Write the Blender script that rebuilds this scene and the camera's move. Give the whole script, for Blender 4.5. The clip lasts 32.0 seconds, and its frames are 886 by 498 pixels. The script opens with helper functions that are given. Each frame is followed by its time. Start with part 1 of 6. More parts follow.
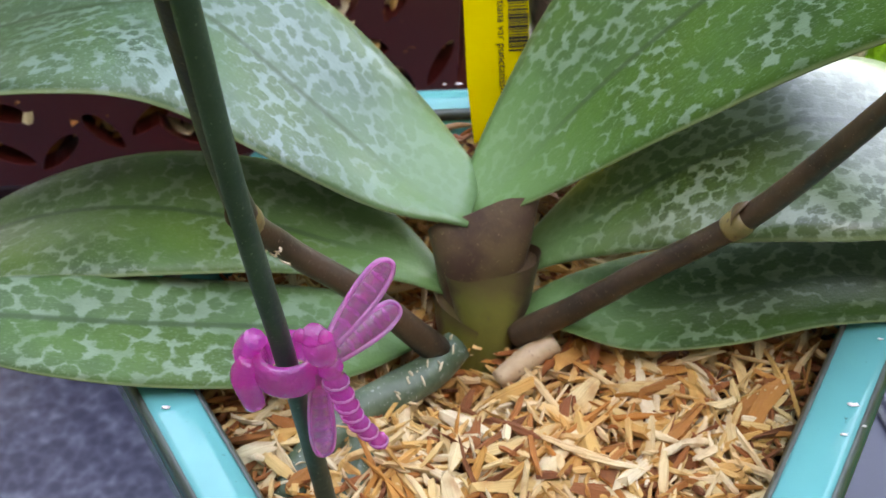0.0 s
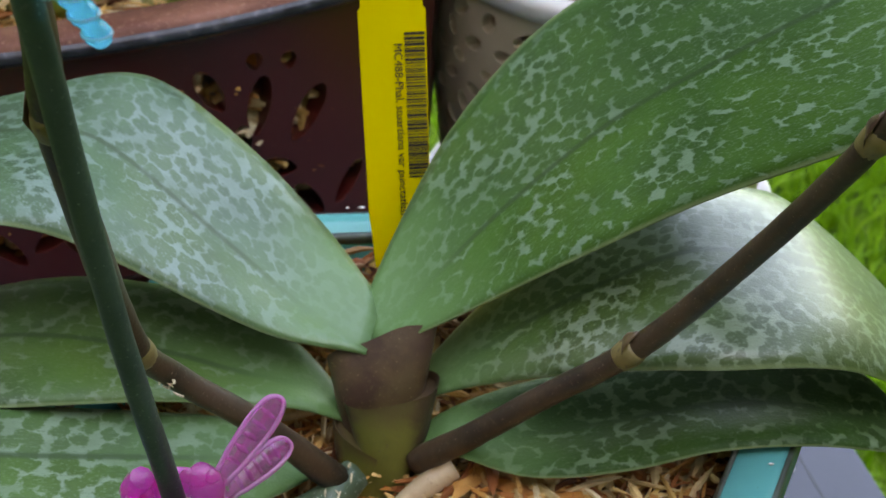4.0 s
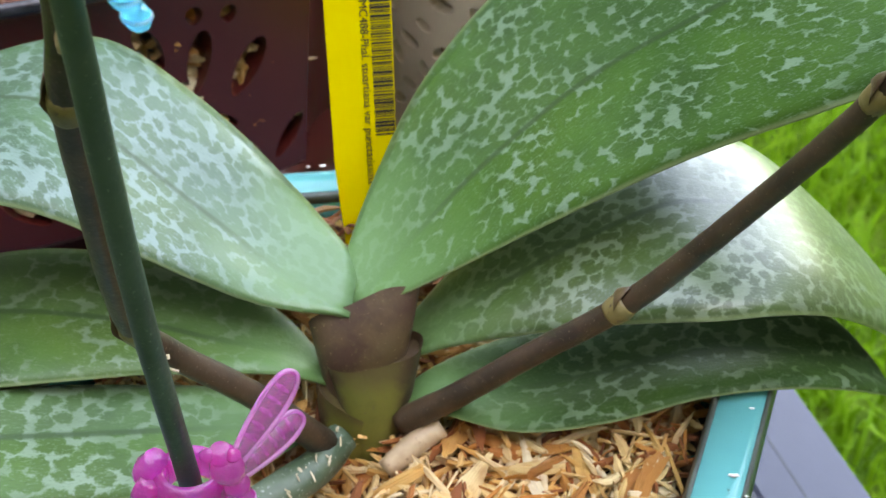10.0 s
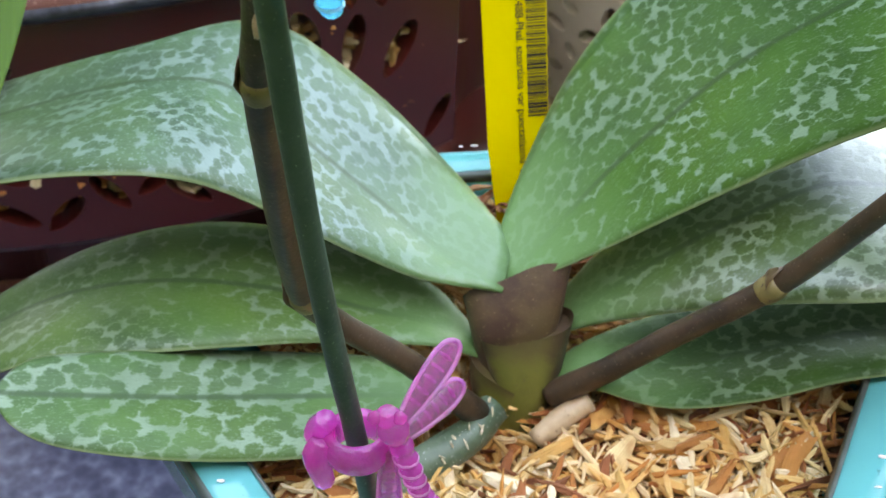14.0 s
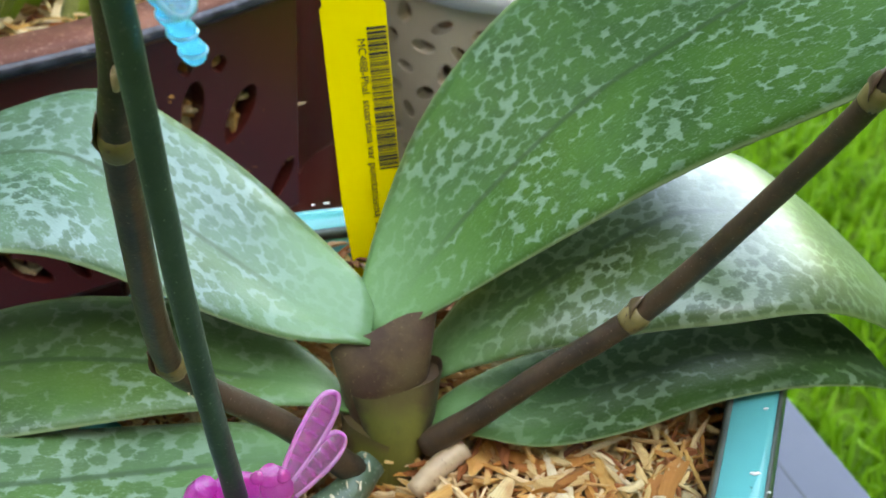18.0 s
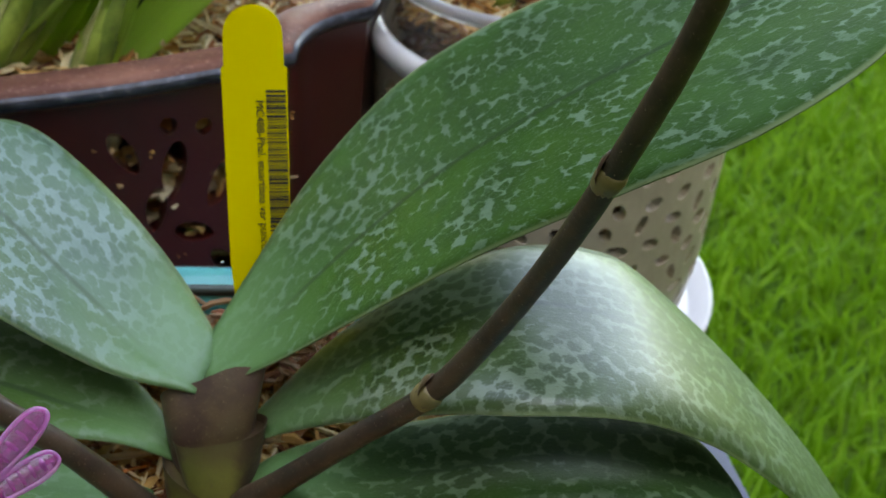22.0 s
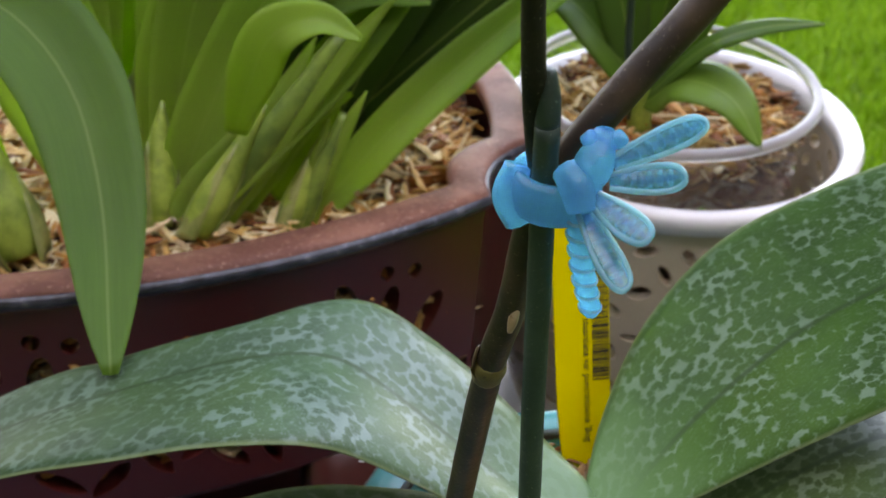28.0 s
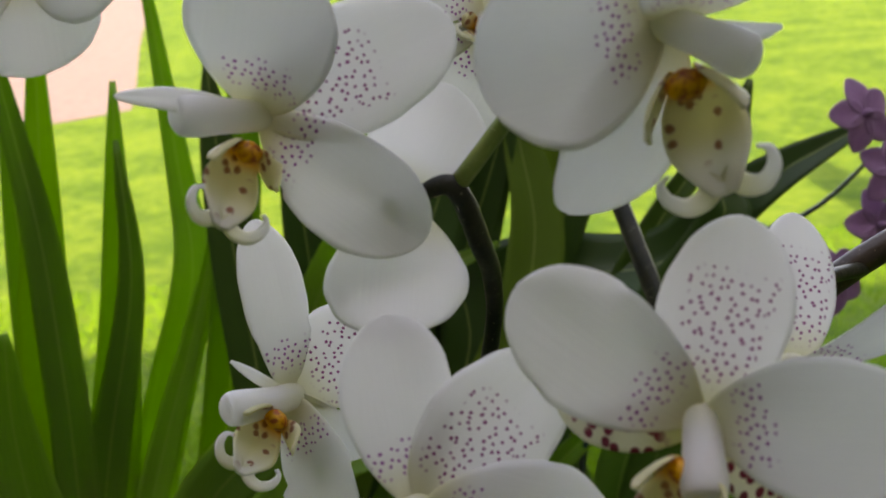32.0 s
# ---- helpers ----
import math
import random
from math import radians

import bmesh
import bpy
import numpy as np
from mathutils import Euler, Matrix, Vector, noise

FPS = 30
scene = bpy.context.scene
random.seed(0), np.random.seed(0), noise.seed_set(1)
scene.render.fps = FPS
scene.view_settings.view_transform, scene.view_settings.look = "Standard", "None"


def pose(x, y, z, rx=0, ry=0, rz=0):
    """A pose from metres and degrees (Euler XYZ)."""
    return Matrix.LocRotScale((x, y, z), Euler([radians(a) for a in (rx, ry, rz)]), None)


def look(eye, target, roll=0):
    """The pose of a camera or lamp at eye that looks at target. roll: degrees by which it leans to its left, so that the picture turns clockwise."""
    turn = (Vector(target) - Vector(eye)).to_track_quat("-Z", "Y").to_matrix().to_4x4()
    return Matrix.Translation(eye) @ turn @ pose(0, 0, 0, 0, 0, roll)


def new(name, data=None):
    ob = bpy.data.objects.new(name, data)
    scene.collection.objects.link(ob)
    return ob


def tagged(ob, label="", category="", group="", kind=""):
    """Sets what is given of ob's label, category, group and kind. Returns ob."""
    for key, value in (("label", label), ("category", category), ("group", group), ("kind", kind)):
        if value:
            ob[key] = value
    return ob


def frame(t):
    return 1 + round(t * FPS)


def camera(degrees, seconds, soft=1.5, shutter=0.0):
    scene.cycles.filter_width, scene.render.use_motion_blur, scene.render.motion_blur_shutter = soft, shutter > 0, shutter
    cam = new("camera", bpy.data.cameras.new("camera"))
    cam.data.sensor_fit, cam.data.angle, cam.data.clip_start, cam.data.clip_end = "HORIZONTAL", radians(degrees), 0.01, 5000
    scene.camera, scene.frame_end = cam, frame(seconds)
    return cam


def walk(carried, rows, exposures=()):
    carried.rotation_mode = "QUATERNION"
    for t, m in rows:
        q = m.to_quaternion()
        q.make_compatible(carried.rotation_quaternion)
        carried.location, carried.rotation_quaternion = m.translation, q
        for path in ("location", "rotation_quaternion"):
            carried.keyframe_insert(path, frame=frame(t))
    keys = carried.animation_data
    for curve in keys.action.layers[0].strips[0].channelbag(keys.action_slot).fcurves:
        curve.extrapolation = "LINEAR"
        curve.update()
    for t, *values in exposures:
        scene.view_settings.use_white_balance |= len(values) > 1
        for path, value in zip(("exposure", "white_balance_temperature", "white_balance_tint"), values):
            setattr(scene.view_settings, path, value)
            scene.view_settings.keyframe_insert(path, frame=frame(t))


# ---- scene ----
cam = camera(40.0, 32.0)
cam.data.dof.use_dof, cam.data.dof.focus_distance, cam.data.dof.aperture_fstop = True, 0.24, 40.0
PATH = [
    (0, (0.0286, -0.2406, 0.4460), (-0.0022, -0.0166, 0.2488), -2.28),
    (0.5, (0.0303, -0.2395, 0.4473), (0.0012, -0.0145, 0.2511), -1.88),
    (1, (0.0316, -0.2395, 0.4474), (0.0012, -0.0110, 0.2555), -1.88),
    (1.5, (0.0311, -0.2395, 0.4482), (0.0013, -0.0066, 0.2616), -1.73),
    (2, (0.0296, -0.2381, 0.4505), (0.0014, -0.0015, 0.2682), -1.55),
    (2.5, (0.0331, -0.2372, 0.4511), (0.0087, 0.0022, 0.2720), -1.20),
    (3, (0.0342, -0.2385, 0.4536), (0.0109, 0.0012, 0.2748), -0.71),
    (3.5, (0.0358, -0.2386, 0.4526), (0.0170, 0.0020, 0.2743), 0.08),
    (5.5, (0.0259, -0.2325, 0.4549), (0.0260, 0.0094, 0.2776), 0.22),
    (6, (0.0240, -0.2334, 0.4559), (0.0240, 0.0095, 0.2798), -0.09),
    (6.5, (0.0225, -0.2304, 0.4546), (0.0228, 0.0134, 0.2797), -0.25),
    (7, (0.0212, -0.2333, 0.4543), (0.0240, 0.0101, 0.2789), 0.01),
    (7.5, (0.0211, -0.2379, 0.4522), (0.0252, 0.0035, 0.2741), 0.51),
    (8, (0.0175, -0.2369, 0.4521), (0.0247, 0.0003, 0.2686), 1.37),
    (8.5, (0.0074, -0.2347, 0.4578), (0.0232, -0.0015, 0.2698), 2.92),
    (9, (0.0017, -0.2335, 0.4589), (0.0220, -0.0016, 0.2697), 3.77),
    (9.5, (0.0047, -0.2330, 0.4579), (0.0229, -0.0014, 0.2682), 3.43),
    (10, (0.0123, -0.2337, 0.4562), (0.0255, -0.0015, 0.2667), 2.44),
    (10.5, (0.0169, -0.2329, 0.4558), (0.0291, -0.0008, 0.2660), 2.44),
    (11, (0.0206, -0.2336, 0.4554), (0.0303, -0.0011, 0.2661), 2.21),
    (11.5, (0.0210, -0.2345, 0.4541), (0.0265, -0.0009, 0.2658), 2.15),
    (12, (0.0226, -0.2357, 0.4567), (0.0211, -0.0031, 0.2672), 1.32),
    (12.5, (0.0272, -0.2418, 0.4547), (0.0147, -0.0109, 0.2636), -0.00),
    (13, (0.0315, -0.2434, 0.4537), (0.0123, -0.0139, 0.2615), -1.30),
    (13.5, (0.0245, -0.2435, 0.4575), (-0.0002, -0.0155, 0.2640), -2.49),
    (14, (0.0066, -0.2424, 0.4617), (-0.0125, -0.0136, 0.2686), -1.80),
    (14.5, (-0.0106, -0.2396, 0.4689), (-0.0202, -0.0093, 0.2769), -1.08),
    (16.5, (-0.0585, -0.2394, 0.4576), (-0.0517, -0.0096, 0.2649), 0.35),
    (17, (-0.0434, -0.2412, 0.4578), (-0.0365, -0.0090, 0.2679), -0.52),
    (17.5, (-0.0194, -0.2436, 0.4597), (-0.0061, -0.0094, 0.2727), -0.45),
    (18, (0.0003, -0.2439, 0.4573), (0.0210, -0.0051, 0.2769), -0.04),
    (18.5, (0.0151, -0.2423, 0.4560), (0.0416, 0.0006, 0.2820), 0.44),
    (19, (0.0295, -0.2406, 0.4582), (0.0540, 0.0065, 0.2900), 0.29),
    (19.5, (0.0430, -0.2425, 0.4595), (0.0627, 0.0102, 0.2991), 0.26),
    (20, (0.0603, -0.2469, 0.4584), (0.0696, 0.0107, 0.3049), 0.75),
    (20.5, (0.0769, -0.2476, 0.4550), (0.0750, 0.0121, 0.3049), 1.42),
    (21, (0.0886, -0.2486, 0.4568), (0.0785, 0.0113, 0.3073), 2.25),
    (21.5, (0.0949, -0.2469, 0.4510), (0.0773, 0.0118, 0.3001), 1.92),
    (22, (0.0897, -0.2493, 0.4459), (0.0673, 0.0058, 0.2896), 1.74),
    (22.5, (0.0814, -0.2547, 0.4419), (0.0627, -0.0036, 0.2788), 1.76),
    (23, (0.0655, -0.2644, 0.4415), (0.0576, -0.0151, 0.2747), 1.46),
    (23.5, (0.0475, -0.2700, 0.4454), (0.0540, -0.0210, 0.2783), 1.68),
    (24, (0.0264, -0.2724, 0.4493), (0.0474, -0.0244, 0.2817), 2.03),
    (24.5, (0.0084, -0.2671, 0.4579), (0.0360, -0.0163, 0.2955), 2.15),
    (25, (-0.0200, -0.2560, 0.4650), (0.0161, -0.0001, 0.2939), 3.00),
    (25.5, (-0.0409, -0.2489, 0.4689), (-0.0050, -0.0039, 0.2995), 3.62),
    (27.5, (-0.0543, -0.2643, 0.4816), (-0.0428, -0.0096, 0.3235), 1.79),
    (28, (-0.0531, -0.2727, 0.4885), (-0.0456, -0.0089, 0.3457), 0.63),
    (28.5, (-0.0612, -0.2824, 0.4941), (-0.0534, -0.0130, 0.3623), -0.10),
    (29, (-0.0576, -0.2901, 0.5015), (-0.0579, -0.0147, 0.3825), -1.91),
    (29.5, (-0.0552, -0.2965, 0.5159), (-0.0575, -0.0139, 0.4153), -3.33),
    (30, (-0.0484, -0.3017, 0.5234), (-0.0508, -0.0134, 0.4405), -4.76),
    (30.5, (-0.0491, -0.3113, 0.5296), (-0.0378, -0.0194, 0.4612), -5.33),
    (31, (-0.0382, -0.3161, 0.5297), (-0.0246, -0.0222, 0.4709), -5.21),
    (31.5, (-0.0401, -0.3210, 0.5356), (-0.0204, -0.0263, 0.4833), -3.91),
    (32, (-0.0460, -0.3221, 0.5392), (-0.0289, -0.0249, 0.5018), -4.60),
]
EXPOSURES = [(0, 4.25, 10500, 25), (1, 4.45, 10500, 24), (2, 3.84, 10500, 19), (5.5, 3.80, 10500, 21), (9, 4.50, 10500, 21), (14.5, 4.51, 10000, 19), (16.5, 4.50, 10300, 15), (18.5, 4.48, 10000, 12), (19, 4.48, 10000, 13), (20, 3.78, 10300, 12), (20.5, 3.63, 10100, 13), (25, 3.76, 9700, 20), (28, 3.83, 10700, 26), (29, 3.50, 10000, 25), (29.5, 3.24, 10300, 26), (30.5, 2.95, 11000, 26), (31, 2.82, 10900, 26), (32, 2.72, 11000, 26)]
walk(cam, [(t, look(e, a, r)) for t, e, a, r in PATH], EXPOSURES)

# ---------------------------------------------------------------- world and light
world = bpy.data.worlds.new("world")
scene.world = world
world.use_nodes = True
wn = world.node_tree
sky = wn.nodes.new("ShaderNodeTexSky")
sky.sky_type = 'NISHITA'
sky.sun_disc = False
SUN_EL, SUN_AZ = radians(34), radians(172)
sky.sun_elevation, sky.sun_rotation = SUN_EL, SUN_AZ
wn.links.new(sky.outputs[0], wn.nodes["Background"].inputs[0])
wn.nodes["Background"].inputs[1].default_value = 0.15
sun = new("sun", bpy.data.lights.new("sun", 'SUN'))
sun.data.energy, sun.data.angle, sun.data.color = 2.0, radians(0.53), (1.0, 0.95, 0.87)
sun_way = Vector((math.sin(SUN_AZ) * math.cos(SUN_EL), math.cos(SUN_AZ) * math.cos(SUN_EL), math.sin(SUN_EL)))
sun.matrix_world = look(sun_way * 20, (0, 0, 0))

# ---------------------------------------------------------------- materials


class Mat:
    """Short hand for node materials."""

    def __init__(self, name, rough=0.5, metal=0.0, spec=0.5):
        self.m = bpy.data.materials.new(name)
        self.m.use_nodes = True
        self.t = self.m.node_tree
        self.b = self.t.nodes["Principled BSDF"]
        self.b.inputs["Roughness"].default_value = rough
        self.b.inputs["Metallic"].default_value = metal
        self.b.inputs["Specular IOR Level"].default_value = spec

    def node(self, kind, **values):
        n = self.t.nodes.new(kind)
        for k, v in values.items():
            if k in n.inputs:
                n.inputs[k].default_value = v
        return n

    def link(self, a, b):
        self.t.links.new(a, b)

    def coord(self, which="Object", scale=(1, 1, 1)):
        c = self.t.nodes.new("ShaderNodeTexCoord")
        mp = self.t.nodes.new("ShaderNodeMapping")
        mp.inputs["Scale"].default_value = scale
        self.link(c.outputs[which], mp.inputs[0])
        return mp.outputs[0]

    def noise(self, vec, scale, detail=4.0, rough=0.55, dist=0.0):
        n = self.node("ShaderNodeTexNoise", Scale=scale, Detail=detail, Roughness=rough, Distortion=dist)
        self.link(vec, n.inputs["Vector"])
        return n.outputs["Fac"], n.outputs["Color"]

    def voronoi(self, vec, scale, feature='F1', rand=1.0):
        n = self.node("ShaderNodeTexVoronoi", Scale=scale, Randomness=rand)
        n.feature = feature
        self.link(vec, n.inputs["Vector"])
        return n.outputs["Distance"]

    def ramp(self, fac, stops):
        r = self.t.nodes.new("ShaderNodeValToRGB")
        e = r.color_ramp.elements
        while len(e) < len(stops):
            e.new(0.5)
        for el, (p, c) in zip(e, stops):
            el.position = p
            el.color = (*c, 1) if len(c) == 3 else c
        self.link(fac, r.inputs[0])
        return r.outputs[0]

    def math(self, op, a, b=None, clamp=False):
        n = self.t.nodes.new("ShaderNodeMath")
        n.operation = op
        n.use_clamp = clamp
        for i, v in enumerate((a, b)):
            if v is None:
                continue
            if isinstance(v, (int, float)):
                n.inputs[i].default_value = v
            else:
                self.link(v, n.inputs[i])
        return n.outputs[0]

    def step(self, v, lo, hi):
        n = self.t.nodes.new("ShaderNodeMapRange")
        n.interpolation_type = 'SMOOTHSTEP'
        n.inputs[1].default_value, n.inputs[2].default_value = lo, hi
        self.link(v, n.inputs[0])
        return n.outputs[0]

    def mix(self, fac, a, b, blend='MIX'):
        n = self.t.nodes.new("ShaderNodeMix")
        n.data_type = 'RGBA'
        n.blend_type = blend
        for sock, v in ((n.inputs[0], fac), (n.inputs[6], a), (n.inputs[7], b)):
            if isinstance(v, (int, float)):
                sock.default_value = v
            elif isinstance(v, tuple):
                sock.default_value = (*v, 1)
            else:
                self.link(v, sock)
        return n.outputs[2]

    def color(self, c):
        if isinstance(c, tuple):
            self.b.inputs["Base Color"].default_value = (*c, 1)
        else:
            self.link(c, self.b.inputs["Base Color"])

    def bump(self, h, strength=0.3, dist=0.001):
        n = self.node("ShaderNodeBump", Strength=strength, Distance=dist)
        self.link(h, n.inputs["Height"])
        self.link(n.outputs[0], self.b.inputs["Normal"])

    def set(self, **kw):
        for k, v in kw.items():
            s = self.b.inputs[k.replace("_", " ")]
            if hasattr(v, "is_linked") or hasattr(v, "links"):
                self.link(v, s)
            else:
                s.default_value = v

    def thin(self, color, amount):
        """Lets light through a leaf or petal."""
        tr = self.t.nodes.new("ShaderNodeBsdfTranslucent")
        mx = self.t.nodes.new("ShaderNodeMixShader")
        mx.inputs[0].default_value = amount
        if isinstance(color, tuple):
            tr.inputs[0].default_value = (*color, 1)
        else:
            self.link(color, tr.inputs[0])
        self.link(self.b.outputs[0], mx.inputs[1])
        self.link(tr.outputs[0], mx.inputs[2])
        self.link(mx.outputs[0], self.t.nodes["Material Output"].inputs[0])


def mottled(name, thr, green=(0.048, 0.120, 0.030), silver=(0.185, 0.270, 0.175), cell=300.0, low=0.6, speck=0.5, coat=0.3, gloss=0.26, spec=0.5, fade=0.0, soft=1.0, film=0.24):
    """Dark green round cells on silver: the cells run together where thr is high; fade: how much darker the leaf grows towards its tip."""
    k = Mat(name, 0.34, 0.0, spec)
    uv = k.coord("UV", (0.85, 1.0, 1.0))
    _, nc = k.noise(uv, 330, 2)
    _, nf = k.noise(uv, 1500, 2)
    warp = k.mix(0.0012, k.mix(0.0034, uv, nc, 'ADD'), nf, 'ADD')
    vor = k.node("ShaderNodeTexVoronoi", Scale=cell, Randomness=1.0)
    vor.voronoi_dimensions = '2D'
    k.link(warp, vor.inputs["Vector"])
    d = vor.outputs["Distance"]
    lo, _ = k.noise(uv, 42, 3)
    wide, _ = k.noise(uv, 14, 2)
    fine, _ = k.noise(uv, 1300, 3)
    dash, _ = k.noise(k.coord("UV", (420, 1700, 1)), 1, 3, 0.6)
    h = k.math('ADD', d, k.math('MULTIPLY', k.math('SUBTRACT', lo, 0.5), -low))
    h = k.math('ADD', h, k.math('MULTIPLY', k.math('SUBTRACT', wide, 0.5), -0.35))
    h = k.math('ADD', h, k.math('MULTIPLY', k.math('SUBTRACT', fine, 0.5), 0.22))
    f = k.step(h, thr - 0.09 * soft, thr + 0.15 * soft)
    strength, _ = k.noise(uv, 55, 2)
    f = k.math('MULTIPLY', f, k.math('ADD', 0.50, k.math('MULTIPLY', k.step(strength, 0.34, 0.62), 0.5)))
    g2 = k.mix(k.step(lo, 0.3, 0.7), tuple(c * 0.70 for c in green), (green[0] * 1.35, green[1] * 1.22, green[2] * 1.1))
    hue, _ = k.noise(uv, 26, 2)
    g2 = k.mix(k.math('MULTIPLY', k.step(hue, 0.42, 0.68), 0.45), g2, (green[0] * 1.7, green[1] * 1.28, green[2] * 0.7))
    sil = k.mix(wide, tuple(c * 0.85 for c in silver), tuple(c * 1.1 for c in silver))
    col = k.mix(f, g2, sil)
    d3 = k.voronoi(uv, 900)
    dust = k.math('MULTIPLY', k.math('SUBTRACT', 1.0, k.step(d3, 0.18, 0.34)), k.step(wide, 0.42, 0.62))
    col = k.mix(k.math('MULTIPLY', dust, speck), col, sil)
    col = k.mix(k.math('MULTIPLY', k.step(dash, 0.56, 0.70), 0.38), col, sil)
    col = k.mix(k.math('MULTIPLY', k.step(dash, 0.44, 0.30), 0.45), col, tuple(c * 0.75 for c in green))
    grain, _ = k.noise(k.coord("UV", (120, 900, 1)), 1, 3)
    col = k.mix(k.math('MULTIPLY', grain, 0.35), col, k.mix(0.5, col, green))
    sep = k.t.nodes.new("ShaderNodeSeparateXYZ")
    k.link(k.coord("UV"), sep.inputs[0])
    rib = k.step(k.math('ABSOLUTE', sep.outputs[1]), 0.0003, 0.0015)
    col = k.mix(k.math('MULTIPLY', k.step(sep.outputs[1], -0.001, 0.001), 0.14), col, k.mix(0.5, col, (0.12, 0.20, 0.15)))
    col = k.mix(k.math('ADD', k.math('MULTIPLY', rib, 0.85), 0.15), (0.026, 0.066, 0.018), col)
    base = k.math('SUBTRACT', 1.0, k.step(sep.outputs[0], 0.014, 0.050))
    col = k.mix(k.math('MULTIPLY', base, 0.80), col, (0.085, 0.190, 0.060))
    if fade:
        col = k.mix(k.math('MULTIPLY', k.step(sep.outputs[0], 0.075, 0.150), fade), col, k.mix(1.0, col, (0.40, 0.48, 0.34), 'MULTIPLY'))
    rim_uv = k.t.nodes.new("ShaderNodeUVMap")
    rim_uv.uv_map = "Edge"
    across = k.t.nodes.new("ShaderNodeSeparateXYZ")
    k.link(rim_uv.outputs[0], across.inputs[0])
    margin = k.step(k.math('ABSOLUTE', across.outputs[0]), 0.955, 0.995)
    col = k.mix(k.math('MULTIPLY', margin, 0.7), col, (0.20, 0.27, 0.12))
    k.color(col)
    pit, _ = k.noise(uv, 1500, 2)
    k.bump(k.math('ADD', k.math('MULTIPLY', f, 0.3), k.math('ADD', pit, k.math('MULTIPLY', grain, 0.6))), 0.16, 0.0006)
    rough = k.math('ADD', k.math('MULTIPLY', fine, 0.14), gloss)
    if fade:
        far = k.step(sep.outputs[0], 0.065, 0.125)
        rough = k.math('ADD', rough, k.math('MULTIPLY', far, 0.14))
        k.link(k.math('SUBTRACT', spec, k.math('MULTIPLY', far, spec * 0.6)), k.b.inputs["Specular IOR Level"])
        k.link(k.math('MULTIPLY', k.math('SUBTRACT', 1.0, far), coat), k.b.inputs["Coat Weight"])
    else:
        k.set(Coat_Weight=coat)
    k.set(Roughness=rough, Coat_Roughness=film)
    return k.m


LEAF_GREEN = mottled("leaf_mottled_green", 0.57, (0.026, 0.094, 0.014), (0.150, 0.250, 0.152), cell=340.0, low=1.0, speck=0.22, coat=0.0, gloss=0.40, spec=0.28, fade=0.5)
LEAF_MID = mottled("leaf_mottled", 0.57, (0.040, 0.104, 0.024), (0.135, 0.200, 0.120), low=1.0, speck=0.4, coat=0.0, gloss=0.38, spec=0.38)
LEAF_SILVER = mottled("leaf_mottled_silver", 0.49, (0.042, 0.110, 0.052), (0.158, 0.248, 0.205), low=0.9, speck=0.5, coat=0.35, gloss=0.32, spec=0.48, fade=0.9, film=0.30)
LEAF_GLOSS = mottled("leaf_mottled_glossy", 0.46, (0.036, 0.088, 0.020), (0.190, 0.265, 0.170), cell=330.0, low=0.7, speck=0.3, coat=0.60, gloss=0.30, film=0.36)
LEAF_COARSE = mottled("leaf_mottled_coarse", 0.49, (0.036, 0.104, 0.024), (0.165, 0.255, 0.160), cell=240.0, low=0.5, speck=0.3, coat=0.0, gloss=0.42, spec=0.32, soft=0.8)
# Colours darkened for the shade that the glossy leaf above casts.
LEAF_LOW = mottled("leaf_mottled_shaded", 0.53, (0.018, 0.062, 0.012), (0.110, 0.180, 0.095), cell=290.0, low=0.7, speck=0.2, coat=0.0, gloss=0.42, spec=0.18, soft=0.8)


def plain_leaf(name, a, b, amount=0.35, rough=0.36, pale=0.5):
    k = Mat(name, rough, 0.0, 0.28)
    uv = k.coord("UV", (30, 900, 1))
    s, _ = k.noise(uv, 1.0, 3)
    w, _ = k.noise(k.coord("UV"), 25, 3)
    info = k.t.nodes.new("ShaderNodeObjectInfo")
    col = k.mix(k.math('ADD', k.math('MULTIPLY', s, 0.45), k.math('MULTIPLY', w, 0.4)), a, b)
    rnd = info.outputs["Random"]
    col = k.mix(k.math('MULTIPLY', k.step(rnd, 0.40, 0.10), 0.5), col, (0.032, 0.086, 0.011))
    col = k.mix(k.math('MULTIPLY', k.step(rnd, 0.6, 1.0), 0.5), col, (0.21, 0.36, 0.030))
    sep = k.t.nodes.new("ShaderNodeSeparateXYZ")
    k.link(k.coord("UV"), sep.inputs[0])
    col = k.mix(k.math('MULTIPLY', k.math('SUBTRACT', 1.0, k.step(k.math('ABSOLUTE', sep.outputs[1]), 0.0002, 0.0009)), 0.5), col, (0.26, 0.36, 0.10))
    col = k.mix(k.math('MULTIPLY', k.math('SUBTRACT', 1.0, k.step(sep.outputs[0], 0.04, 0.15)), pale), col, (0.37, 0.47, 0.100))
    k.color(col)
    k.bump(s, 0.25, 0.0006)
    k.thin(k.mix(0.5, k.mix(1.0, col, (2.8, 3.0, 1.6), 'MULTIPLY'), (0.22, 0.38, 0.03)), amount)
    return k.m


STRAP = plain_leaf("strap_leaf", (0.075, 0.200, 0.022), (0.24, 0.43, 0.060), 0.55, pale=0.6)
# Darkened copy of STRAP: the shadow behind the flowers is in its colour.
STRAP_DARK = plain_leaf("strap_leaf_shaded", (0.014, 0.044, 0.007), (0.038, 0.088, 0.013), 0.10, pale=0.0)
SMALL_LEAF = plain_leaf("small_leaf", (0.05, 0.13, 0.02), (0.10, 0.21, 0.035), 0.25, pale=0.0)


